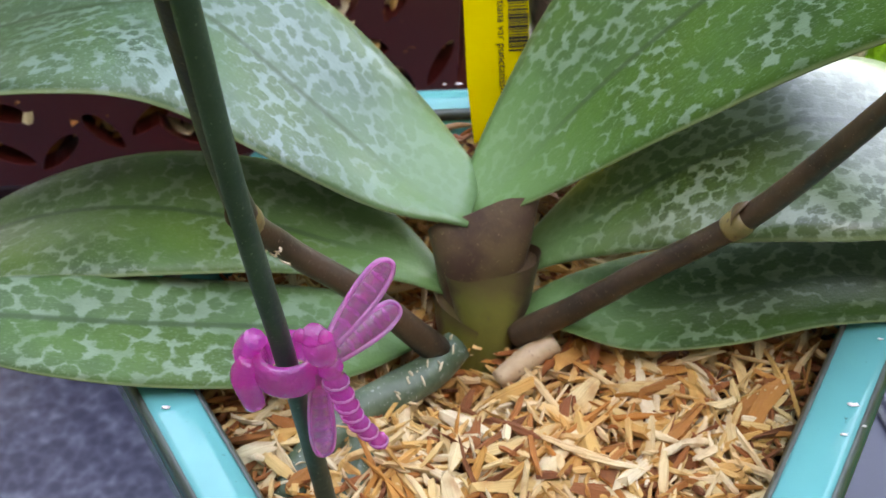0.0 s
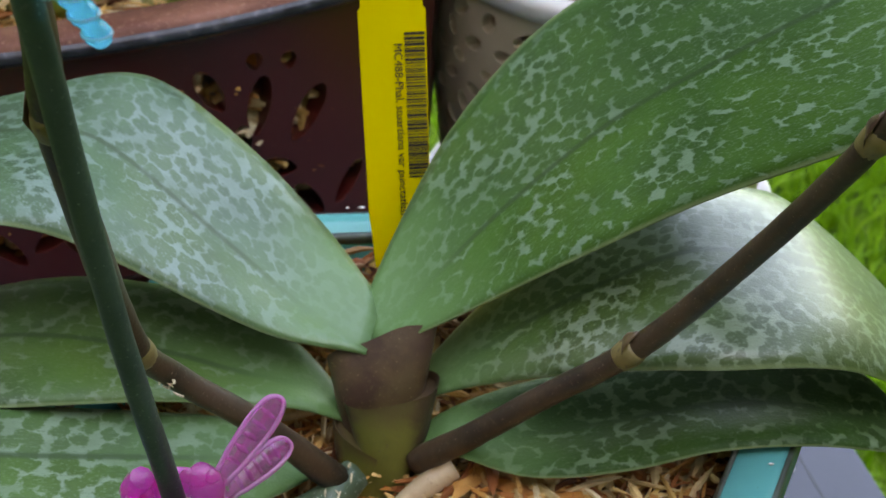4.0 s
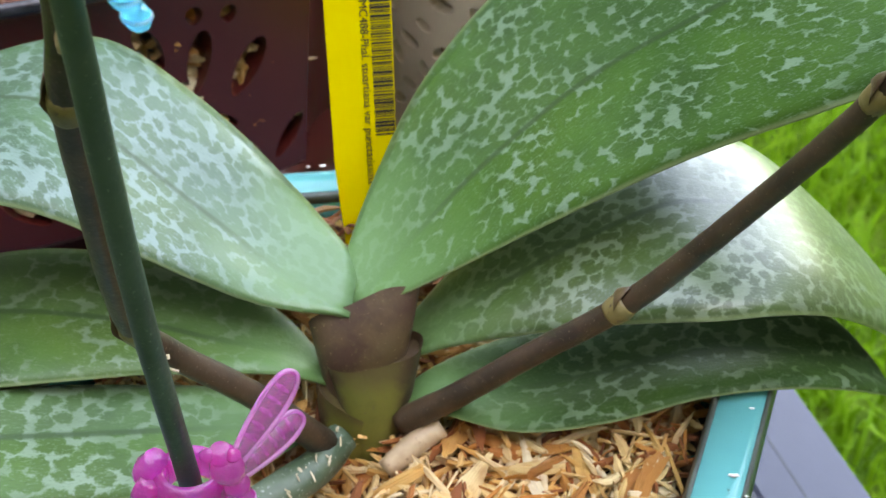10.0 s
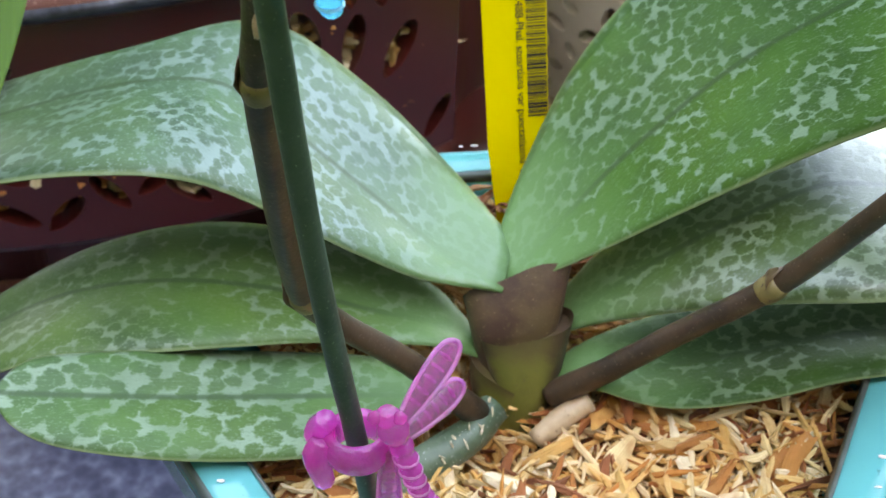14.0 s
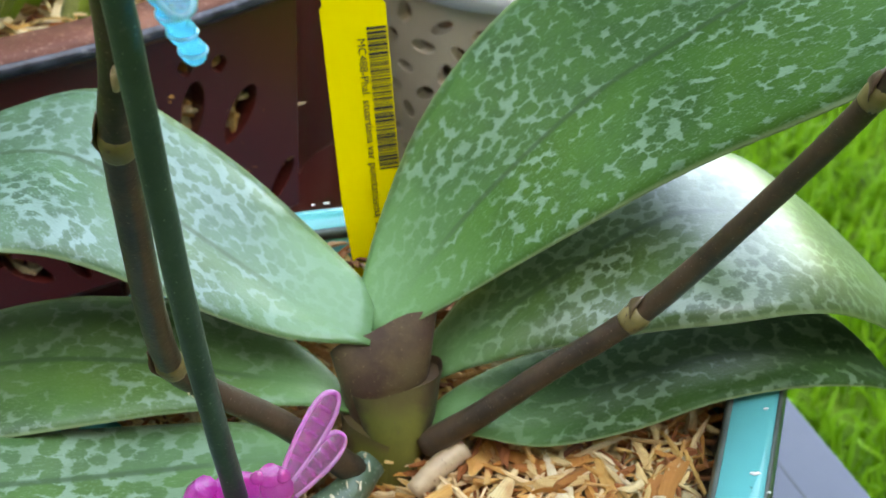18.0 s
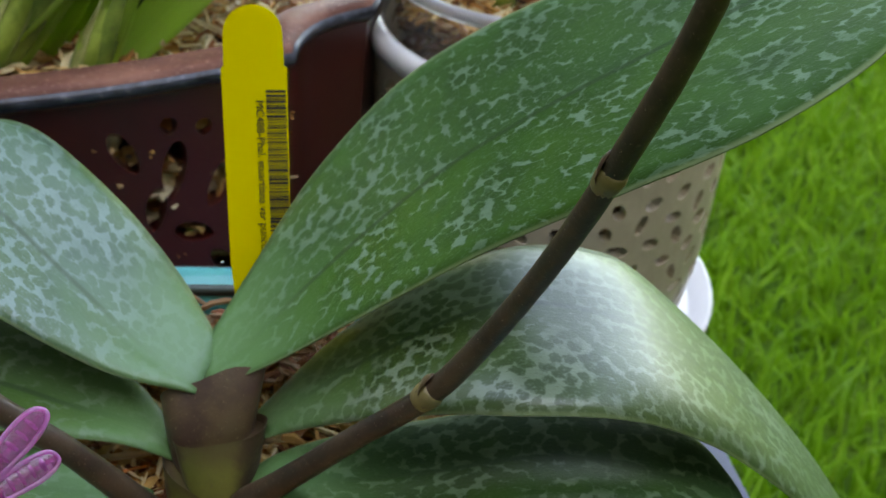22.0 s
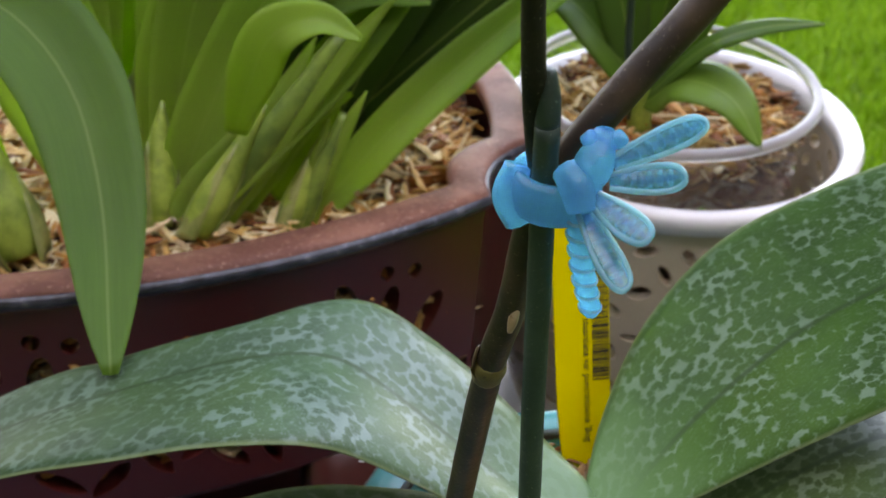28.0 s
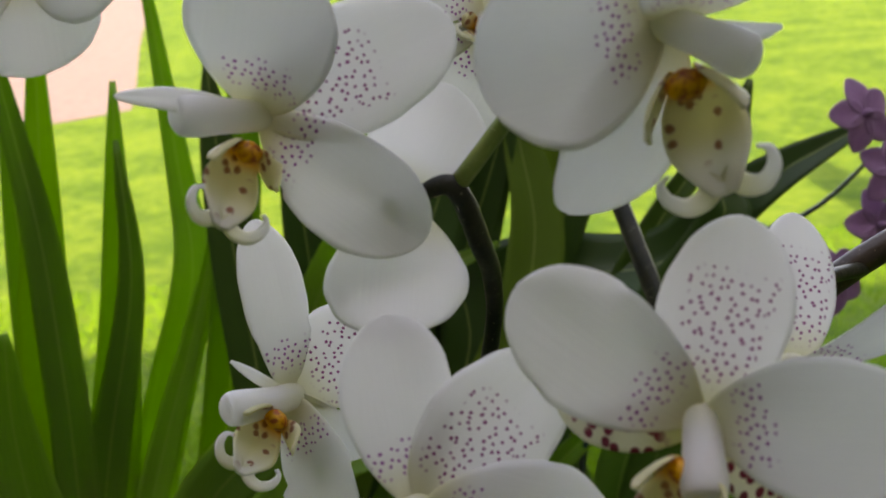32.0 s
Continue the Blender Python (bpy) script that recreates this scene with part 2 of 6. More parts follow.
def stem_mat(name, a, b, c, spec=0.5):
    k = Mat(name, 0.42, 0.0, spec)
    o = k.coord("Object")
    n, _ = k.noise(o, 75, 4)
    f, _ = k.noise(o, 700, 3)
    col = k.mix(k.step(n, 0.36, 0.64), a, b)
    col = k.mix(k.step(f, 0.6, 0.75), col, c)
    fleck, _ = k.noise(o, 1600, 2)
    col = k.mix(k.step(fleck, 0.68, 0.74), col, tuple(min(0.8, 2.2 * v + 0.03) for v in c))
    k.color(col)
    k.bump(f, 0.25, 0.0005)
    return k.m


SPIKE = stem_mat("spike_brown", (0.026, 0.015, 0.008), (0.066, 0.037, 0.019), (0.075, 0.052, 0.032))
SPIKE_DARK = stem_mat("spike_dark", (0.010, 0.011, 0.008), (0.03, 0.028, 0.018), (0.05, 0.05, 0.035), 0.15)
NODE = stem_mat("spike_node", (0.13, 0.10, 0.03), (0.22, 0.165, 0.06), (0.08, 0.05, 0.03))
PEDICEL = stem_mat("pedicel_green", (0.10, 0.16, 0.025), (0.20, 0.26, 0.06), (0.14, 0.17, 0.05))
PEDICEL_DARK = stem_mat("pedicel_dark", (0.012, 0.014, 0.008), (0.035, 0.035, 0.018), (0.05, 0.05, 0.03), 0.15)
STAKE = stem_mat("stake_green", (0.018, 0.042, 0.030), (0.030, 0.060, 0.042), (0.05, 0.075, 0.06))
SHEATH = stem_mat("sheath", (0.056, 0.026, 0.015), (0.100, 0.062, 0.026), (0.110, 0.082, 0.036))
k = Mat("base_green", 0.42)
uvm = k.t.nodes.new("ShaderNodeUVMap")
uvm.uv_map = "Edge"
sep = k.t.nodes.new("ShaderNodeSeparateXYZ")
k.link(uvm.outputs[0], sep.inputs[0])
o = k.coord("Object")
n, _ = k.noise(o, 180, 4)
f, _ = k.noise(o, 900, 3)
side = k.step(k.math('ADD', k.math('ABSOLUTE', k.math('ADD', sep.outputs[0], 0.12)), k.math('MULTIPLY', k.math('SUBTRACT', n, 0.5), 0.9)), 0.42, 0.95)
lip_edge = k.step(k.math('ADD', sep.outputs[1], k.math('MULTIPLY', k.math('SUBTRACT', n, 0.5), 0.30)), 0.70, 1.02)
col = k.mix(n, (0.095, 0.098, 0.020), (0.190, 0.185, 0.034))
col = k.mix(side, col, (0.050, 0.026, 0.016))
col = k.mix(k.math('MULTIPLY', lip_edge, 0.75), col, (0.070, 0.040, 0.020))
k.color(k.mix(k.math('MULTIPLY', k.step(f, 0.58, 0.75), 0.5), col, (0.110, 0.085, 0.045)))
k.bump(f, 0.25, 0.0005)
BASE_GREEN = k.m
ROOT = stem_mat("root", (0.045, 0.078, 0.040), (0.095, 0.135, 0.078), (0.24, 0.26, 0.22))
DRY = stem_mat("dry_stub", (0.35, 0.22, 0.11), (0.55, 0.40, 0.24), (0.25, 0.14, 0.07))
PITH = stem_mat("pith", (0.42, 0.33, 0.19), (0.62, 0.52, 0.34), (0.22, 0.14, 0.07))
BULB = stem_mat("pseudobulb", (0.150, 0.225, 0.028), (0.30, 0.39, 0.062), (0.20, 0.22, 0.06))
SHOOT = stem_mat("shoot_green", (0.085, 0.150, 0.022), (0.19, 0.28, 0.045), (0.15, 0.17, 0.05))
HUSK = stem_mat("dry_husk", (0.150, 0.185, 0.040), (0.30, 0.31, 0.10), (0.18, 0.12, 0.05))


def chips_mat(name, per_island, dark=1.0, red=0.0, zone_mix=0.60):
    k = Mat(name, 0.75)
    if per_island:
        g = k.t.nodes.new("ShaderNodeNewGeometry")
        r = g.outputs["Random Per Island"]
    else:
        r = k.t.nodes.new("ShaderNodeObjectInfo").outputs["Random"]
    def s(*c):
        return tuple(v * dark for v in c)
    base = k.ramp(r, [(0.0, s(0.15, 0.040, 0.012)), (0.10, s(0.34, 0.10, 0.022)), (0.28, s(0.60, 0.26, 0.05)), (0.42, s(0.72, 0.43, 0.13)), (0.65, s(0.78, 0.57, 0.26)), (0.92, s(0.84, 0.71, 0.45))])
    o = k.coord("Object")
    n, _ = k.noise(o, 130, 4)
    f, _ = k.noise(o, 1100, 4, 0.7, 1.5)
    zone, _ = k.noise(o, 26, 3)
    base = k.mix(k.math('MULTIPLY', k.step(zone, 0.44, 0.66), zone_mix), base, k.mix(1.0, base, (0.86, 0.55, 0.28), 'MULTIPLY'))
    base = k.mix(red, base, (0.26, 0.045, 0.02))
    col = k.mix(k.step(n, 0.5, 0.75), base, k.mix(0.5, base, (0.42, 0.12, 0.02)))
    fib, _ = k.noise(k.coord("UV", (70, 2200, 1)), 1, 3, 0.65)
    col = k.mix(k.math('MULTIPLY', f, 0.4), col, k.mix(0.5, col, (0.20, 0.09, 0.02)))
    col = k.mix(k.math('MULTIPLY', k.step(fib, 0.45, 0.75), 0.55), col, k.mix(0.6, col, (0.26, 0.10, 0.02)))
    k.color(col)
    k.bump(k.math('ADD', fib, k.math('MULTIPLY', f, 0.4)), 0.6, 0.0014)
    return k.m


CHIPS = chips_mat("wood_chips", True)
CHIPS_PALE = chips_mat("wood_chips_fresh", True, 1.12, zone_mix=0.15)
CHIP_ONE = chips_mat("wood_chip_single", False)
BARK_POT = chips_mat("bark_brown", True, 0.40, 0.15)
BARK_HOLE = chips_mat("bark_in_wall", True, 0.62)
BARK_RED = chips_mat("bark_red", True, 0.42, 0.35)
k = Mat("mulch_dark", 0.9)
n, _ = k.noise(k.coord("Object"), 260, 6)
k.color(k.ramp(n, [(0.3, (0.012, 0.006, 0.003)), (0.6, (0.11, 0.05, 0.018)), (0.85, (0.30, 0.18, 0.07))]))
k.bump(n, 0.8, 0.003)
MULCH = k.m

k = Mat("teal_glaze", 0.16)
o = k.coord("Object")
n, _ = k.noise(o, 25, 4)
f, _ = k.noise(o, 420, 3)
col = k.mix(n, (0.030, 0.29, 0.285), (0.078, 0.43, 0.405))
col = k.mix(k.step(f, 0.70, 0.78), col, (0.04, 0.16, 0.15))
k.color(col)
k.bump(n, 0.15, 0.001)
k.set(Coat_Weight=0.25, Coat_Roughness=0.08)
TEAL = k.m
k = Mat("glaze_edge", 0.4)
n, _ = k.noise(k.coord("Object"), 160, 4)
k.color(k.mix(n, (0.035, 0.035, 0.028), (0.10, 0.15, 0.13)))
EDGE = k.m
k = Mat("chipped_white", 0.6)
k.color((0.75, 0.74, 0.70))
CHIPWHITE = k.m

k = Mat("oxblood_glaze", 0.2)
o = k.coord("Object")
n, _ = k.noise(o, 14, 5)
f, _ = k.noise(o, 300, 3)
col = k.mix(n, (0.038, 0.005, 0.005), (0.100, 0.015, 0.010))
k.color(k.mix(k.step(f, 0.62, 0.8), col, (0.09, 0.02, 0.014)))
k.bump(n, 0.12, 0.002)
k.set(Roughness=0.28, Coat_Weight=0.15, Coat_Roughness=0.15)
OXBLOOD = k.m
k = Mat("oxblood_rim", 0.62, 0.0, 0.25)
o = k.coord("Object")
n, _ = k.noise(o, 45, 5)
f, _ = k.noise(o, 480, 4)
col = k.mix(k.step(n, 0.35, 0.7), (0.15, 0.052, 0.034), (0.29, 0.120, 0.078))
k.color(k.mix(k.step(f, 0.55, 0.75), col, (0.36, 0.19, 0.13)))
k.bump(f, 0.3, 0.001)
OXRIM = k.m
k = Mat("dark_line", 0.3)
n, _ = k.noise(k.coord("Object"), 150, 4)
k.color(k.ramp(n, [(0.35, (0.012, 0.012, 0.016)), (0.6, (0.05, 0.055, 0.07)), (0.75, (0.25, 0.25, 0.26))]))
DARKLINE = k.m

k = Mat("cream_glaze", 0.28)
o = k.coord("Object")
n, _ = k.noise(o, 60, 5)
f, _ = k.noise(o, 12, 3)
col = k.mix(n, (0.40, 0.31, 0.21), (0.60, 0.49, 0.35))
k.color(k.mix(k.math('MULTIPLY', f, 0.3), col, (0.46, 0.34, 0.23)))
k.bump(n, 0.4, 0.002)
CREAM = k.m
k = Mat("white_glaze", 0.22)
n, _ = k.noise(k.coord("Object"), 30, 4)
k.color(k.mix(n, (0.62, 0.58, 0.55), (0.80, 0.78, 0.76)))
k.set(Coat_Weight=0.3, Coat_Roughness=0.1)
WHITE_GLAZE = k.m
k = Mat("clear_film", 0.15)
k.color((0.5, 0.46, 0.44))
tr = k.t.nodes.new("ShaderNodeBsdfTransparent")
mx = k.t.nodes.new("ShaderNodeMixShader")
mx.inputs[0].default_value = 0.88
k.link(k.b.outputs[0], mx.inputs[1])
k.link(tr.outputs[0], mx.inputs[2])
k.link(mx.outputs[0], k.t.nodes["Material Output"].inputs[0])
CLEAR = k.m
k = Mat("milky_plastic", 0.3)
k.color((0.60, 0.58, 0.59))
k.set(Transmission_Weight=0.6, IOR=1.3)
MILKY = k.m

k = Mat("label_yellow", 0.34)
n, _ = k.noise(k.coord("Object"), 90, 3)
k.color(k.mix(n, (0.80, 0.66, 0.0), (0.88, 0.74, 0.005)))
k.thin((0.85, 0.68, 0.0), 0.35)
YELLOW = k.m
k = Mat("label_ink", 0.5)
k.color((0.028, 0.022, 0.012))
INK = k.m


def clear_plastic(name, a, b, deep, clear=0.85, coat=1.0, glow=0.24):
    k = Mat(name, 0.1)
    n, _ = k.noise(k.coord("Object"), 500, 2)
    k.color(k.mix(n, a, b))
    k.set(Roughness=0.04, Transmission_Weight=clear, IOR=1.48, Coat_Weight=coat, Coat_Roughness=0.02)
    k.bump(n, 0.7, 0.0010)
    k.thin(deep, glow)
    return k.m


PINK = clear_plastic("pink_plastic", (1.0, 0.10, 0.70), (1.0, 0.40, 0.88), (1.0, 0.05, 0.66), 0.85, 1.0, 0.28)
PINK_WING = clear_plastic("pink_plastic_wing", (1.0, 0.34, 0.82), (1.0, 0.62, 0.94), (1.0, 0.15, 0.72), 0.92, 1.0, 0.24)
BLUE = clear_plastic("blue_plastic", (0.0, 0.50, 0.98), (0.04, 0.92, 1.0), (0.0, 0.82, 1.0), 0.8, 0.6, 0.58)
BLUE_WING = clear_plastic("blue_plastic_wing", (0.03, 0.66, 0.98), (0.25, 0.92, 1.0), (0.0, 0.70, 1.0), 0.95, 1.0, 0.22)
# Paler base colours: the light that clear edges catch is painted in.
PINK_RIM = clear_plastic("pink_plastic_lit_edge", (1.0, 0.55, 0.92), (1.0, 0.75, 0.97), (1.0, 0.25, 0.80), 0.7, 1.0, 0.40)
BLUE_RIM = clear_plastic("blue_plastic_lit_edge", (0.40, 0.92, 1.0), (0.65, 0.98, 1.0), (0.30, 0.95, 1.0), 0.6, 1.0, 0.50)
k = Mat("steel", 0.25, 1.0)
k.color((0.75, 0.75, 0.75))
STEEL = k.m

k = Mat("grey_plastic", 0.42)
o = k.coord("Object")
n, _ = k.noise(o, 20, 4)
f, _ = k.noise(o, 900, 2)
k.color(k.mix(n, (0.030, 0.036, 0.058), (0.055, 0.062, 0.092)))
k.bump(f, 0.12, 0.0006)
GREYP = k.m
k = Mat("dark_plastic", 0.35)
k.color((0.018, 0.02, 0.026))
DARKP = k.m
k = Mat("slate", 0.5)
o = k.coord("Object")
n, _ = k.noise(o, 120, 5)
v = k.voronoi(o, 160)
f, _ = k.noise(o, 16, 3)
col = k.ramp(k.math('ADD', k.math('MULTIPLY', n, 0.7), k.math('MULTIPLY', v, 0.3)), [(0.38, (0.034, 0.042, 0.078)), (0.55, (0.090, 0.105, 0.165)), (0.72, (0.22, 0.25, 0.32))])
k.color(k.mix(k.math('MULTIPLY', f, 0.5), col, (0.06, 0.065, 0.10)))
k.bump(n, 0.5, 0.002)
SLATE = k.m
k = Mat("table_wood", 0.55)
n, _ = k.noise(k.coord("Object", (3, 60, 60)), 1, 4)
k.color(k.mix(n, (0.12, 0.045, 0.022), (0.26, 0.11, 0.06)))
WOOD = k.m

k = Mat("lawn", 0.9, 0.0, 0.08)
o = k.coord("Object")
n, _ = k.noise(o, 1.3, 4)
f, _ = k.noise(o, 60, 5)
patch, _ = k.noise(o, 7.0, 5, 0.7)
col = k.mix(k.step(k.math('ADD', k.math('MULTIPLY', n, 0.45), k.math('MULTIPLY', patch, 0.55)), 0.38, 0.64), (0.040, 0.115, 0.008), (0.150, 0.255, 0.024))
k.color(k.mix(f, col, k.mix(0.6, col, (0.04, 0.10, 0.01))))
k.bump(f, 1.0, 0.03)
LAWN = k.m
k = Mat("pale_gravel", 0.85)
n, _ = k.noise(k.coord("Object"), 5, 5)
k.color(k.mix(n, (0.10, 0.070, 0.062), (0.20, 0.150, 0.135)))
GRAVEL = k.m
k = Mat("stucco", 0.9)
n, _ = k.noise(k.coord("Object"), 60, 4)
k.color(k.mix(n, (0.11, 0.09, 0.07), (0.17, 0.14, 0.11)))
k.bump(n, 0.4, 0.004)
STUCCO = k.m


def petal_mat(name, spot, reach, size, base=(0.93, 0.93, 0.90), warm=(0.80, 0.78, 0.55), scale=900.0):
    k = Mat(name, 0.5)
    uv = k.coord("UV")
    sep = k.t.nodes.new("ShaderNodeSeparateXYZ")
    k.link(uv, sep.inputs[0])
    _, nc = k.noise(uv, 300, 2)
    vor = k.node("ShaderNodeTexVoronoi", Scale=scale, Randomness=0.8)
    vor.voronoi_dimensions = '2D'
    k.link(k.mix(0.0008, uv, nc, 'ADD'), vor.inputs["Vector"])
    d = vor.outputs["Distance"]
    dots = k.math('SUBTRACT', 1.0, k.step(d, size, size + 0.12))
    u = sep.outputs[0]
    patch, _ = k.noise(uv, 260, 2)
    ragged = k.math('ADD', u, k.math('MULTIPLY', k.math('SUBTRACT', patch, 0.5), 0.009))
    near = k.math('MULTIPLY', k.math('SUBTRACT', 1.0, k.step(ragged, reach * 0.85, reach)), k.step(u, 0.0035, 0.006))
    side = k.math('SUBTRACT', 1.0, k.step(k.math('ADD', k.math('ABSOLUTE', sep.outputs[1]), k.math('MULTIPLY', k.math('SUBTRACT', patch, 0.5), 0.006)), 0.0048, 0.0056))
    dots = k.math('MULTIPLY', dots, k.math('MULTIPLY', near, side))
    v, _ = k.noise(k.coord("UV", (60, 1500, 1)), 1, 3)
    col = k.mix(k.math('SUBTRACT', 1.0, k.step(u, 0.001, 0.009)), base, warm)
    col = k.mix(k.math('MULTIPLY', v, 0.12), col, (0.70, 0.70, 0.72))
    col = k.mix(dots, col, spot)
    k.color(col)
    k.bump(v, 0.2, 0.0004)
    k.set(Sheen_Weight=0.1)
    k.thin(col, 0.46)
    return k.m


PETAL = petal_mat("petal_white", (0.40, 0.08, 0.34), 0.0100, 0.13, scale=820.0)
PLAIN = petal_mat("petal_plain", (0.8, 0.8, 0.78), 0.004, 0.05)
SEPAL = petal_mat("sepal_spotted", (0.34, 0.05, 0.20), 0.0190, 0.13, scale=820.0)
LATERAL = petal_mat("lateral_sepal", (0.28, 0.03, 0.06), 0.018, 0.28, (0.84, 0.83, 0.66), (0.74, 0.74, 0.36), 480.0)
k = Mat("lip", 0.42)
uv = k.coord("UV")
sep = k.t.nodes.new("ShaderNodeSeparateXYZ")
k.link(uv, sep.inputs[0])
vor = k.node("ShaderNodeTexVoronoi", Scale=480.0, Randomness=0.9)
vor.voronoi_dimensions = '2D'
lw, lc = k.noise(uv, 700, 2)
k.link(k.mix(0.0006, uv, lc, 'ADD'), vor.inputs["Vector"])
d = vor.outputs["Distance"]
col = k.mix(k.step(sep.outputs[0], 0.0005, 0.0035), (0.85, 0.46, 0.03), (0.87, 0.83, 0.52))
col = k.mix(k.step(sep.outputs[0], 0.006, 0.013), col, (0.87, 0.86, 0.76))
pick = k.t.nodes.new("ShaderNodeSeparateXYZ")
k.link(vor.outputs["Color"], pick.inputs[0])
few = k.math('MAXIMUM', k.math('SUBTRACT', 1.0, k.step(sep.outputs[0], 0.0030, 0.0042)), k.step(pick.outputs[0], 0.80, 0.84))
dots = k.math('MULTIPLY', k.math('SUBTRACT', 1.0, k.step(d, 0.16, 0.40)), k.math('MULTIPLY', few, k.math('SUBTRACT', 1.0, k.step(sep.outputs[0], 0.0100, 0.0125))))
col = k.mix(k.math('MULTIPLY', dots, 0.85), col, (0.34, 0.075, 0.020))
k.color(col)
k.thin(col, 0.36)
LIP = k.m
k = Mat("callus", 0.4)
n, _ = k.noise(k.coord("Object"), 900, 2)
k.color(k.ramp(n, [(0.45, (0.80, 0.36, 0.01)), (0.62, (0.45, 0.08, 0.01))]))
CALLUS = k.m
k = Mat("purple_petal", 0.5)
n, _ = k.noise(k.coord("Object"), 220, 3)
k.color(k.mix(n, (0.32, 0.14, 0.30), (0.52, 0.32, 0.48)))
k.thin((0.4, 0.15, 0.35), 0.3)
PURPLE = k.m

# ---------------------------------------------------------------- building helpers


def part(name, data, mat, parent=None, label="", smooth=True, fix=True):
    """One mesh object from (vertices, faces), under a thing or part."""
    if isinstance(data, bpy.types.Mesh):
        me, fix = data, False
    elif isinstance(data, bmesh.types.BMesh):
        me = bpy.data.meshes.new(name)
        data.to_mesh(me)
        data.free()
    else:
        me = bpy.data.meshes.new(name)
        me.from_pydata([tuple(map(float, v)) for v in data[0]], [], [tuple(map(int, f)) for f in data[1]])
        if len(data) > 2 and data[2] is not None:
            lay = me.uv_layers.new(name="UVMap")
            uvs = np.asarray(data[2], float)
            idx = np.empty(len(me.loops), int)
            me.loops.foreach_get("vertex_index", idx)
            lay.data.foreach_set("uv", uvs[idx].ravel())
            if len(data) > 3:
                me.uv_layers.new(name="Edge").data.foreach_set("uv", np.asarray(data[3], float)[idx].ravel())
    if fix:
        bm = bmesh.new()
        bm.from_mesh(me)
        bmesh.ops.recalc_face_normals(bm, faces=bm.faces)
        bm.to_mesh(me)
        bm.free()
    if mat is not None and not me.materials:
        me.materials.append(mat)
    if smooth:
        me.polygons.foreach_set("use_smooth", [True] * len(me.polygons))
    ob = new(name, me)
    ob.parent = parent
    if label:
        tagged(ob, label)
    return ob


def thing(name, label, category, group="", kind="", at=(0, 0, 0)):
    ob = new(name)
    ob.location = at
    return tagged(ob, label, category, group, kind)


def cat_rom(points, n):
    """n points along a smooth curve through the given rows of numbers."""
    p = np.asarray(points, float)
    p = np.vstack([2 * p[0] - p[1], p, 2 * p[-1] - p[-2]])
    out = []
    segs = len(p) - 3
    for s in np.linspace(0, segs - 1e-9, n):
        i, f = int(s), s - int(s)
        a, b, c, d = p[i:i + 4]
        out.append(0.5 * (2 * b + (c - a) * f + (2 * a - 5 * b + 4 * c - d) * f * f + (3 * b - a - 3 * c + d) * f ** 3))
    return np.array(out)


def unit(v):
    v = np.asarray(v, float)
    return v / (np.linalg.norm(v, axis=-1, keepdims=True) + 1e-12)


def tube(points, radii, n=24, around=12, smooth=True, caps=True, wobble=0.0):
    """A tapered round stem through the points."""
    rows = np.c_[np.asarray(points, float), np.broadcast_to(np.asarray(radii, float), (len(points),))]
    rows = cat_rom(rows, n) if smooth else rows
    c, r = rows[:, :3], rows[:, 3]
    t = unit(np.gradient(c, axis=0))
    side = np.cross(t[0], (0.31, 0.83, 0.46))
    verts, faces, uvs = [], [], []
    run = 0.0
    for i in range(len(c)):
        side = unit(side - t[i] * (side @ t[i]))
        up = np.cross(t[i], side)
        if i:
            run += np.linalg.norm(c[i] - c[i - 1])
        for j in range(around):
            a = 2 * math.pi * j / around
            k = 1 + wobble * math.sin(3 * a + 9 * run / max(r[i], 1e-4) * 0.15)
            verts.append(c[i] + r[i] * k * (math.cos(a) * side + math.sin(a) * up))
            uvs.append((run, r[i] * a))
    m = len(c)
    for i in range(m - 1):
        for j in range(around):
            k = (j + 1) % around
            faces.append((i * around + j, i * around + k, (i + 1) * around + k, (i + 1) * around + j))
    if caps:
        faces.append(tuple(range(around - 1, -1, -1)))
        faces.append(tuple((m - 1) * around + j for j in range(around)))
    return verts, faces, uvs


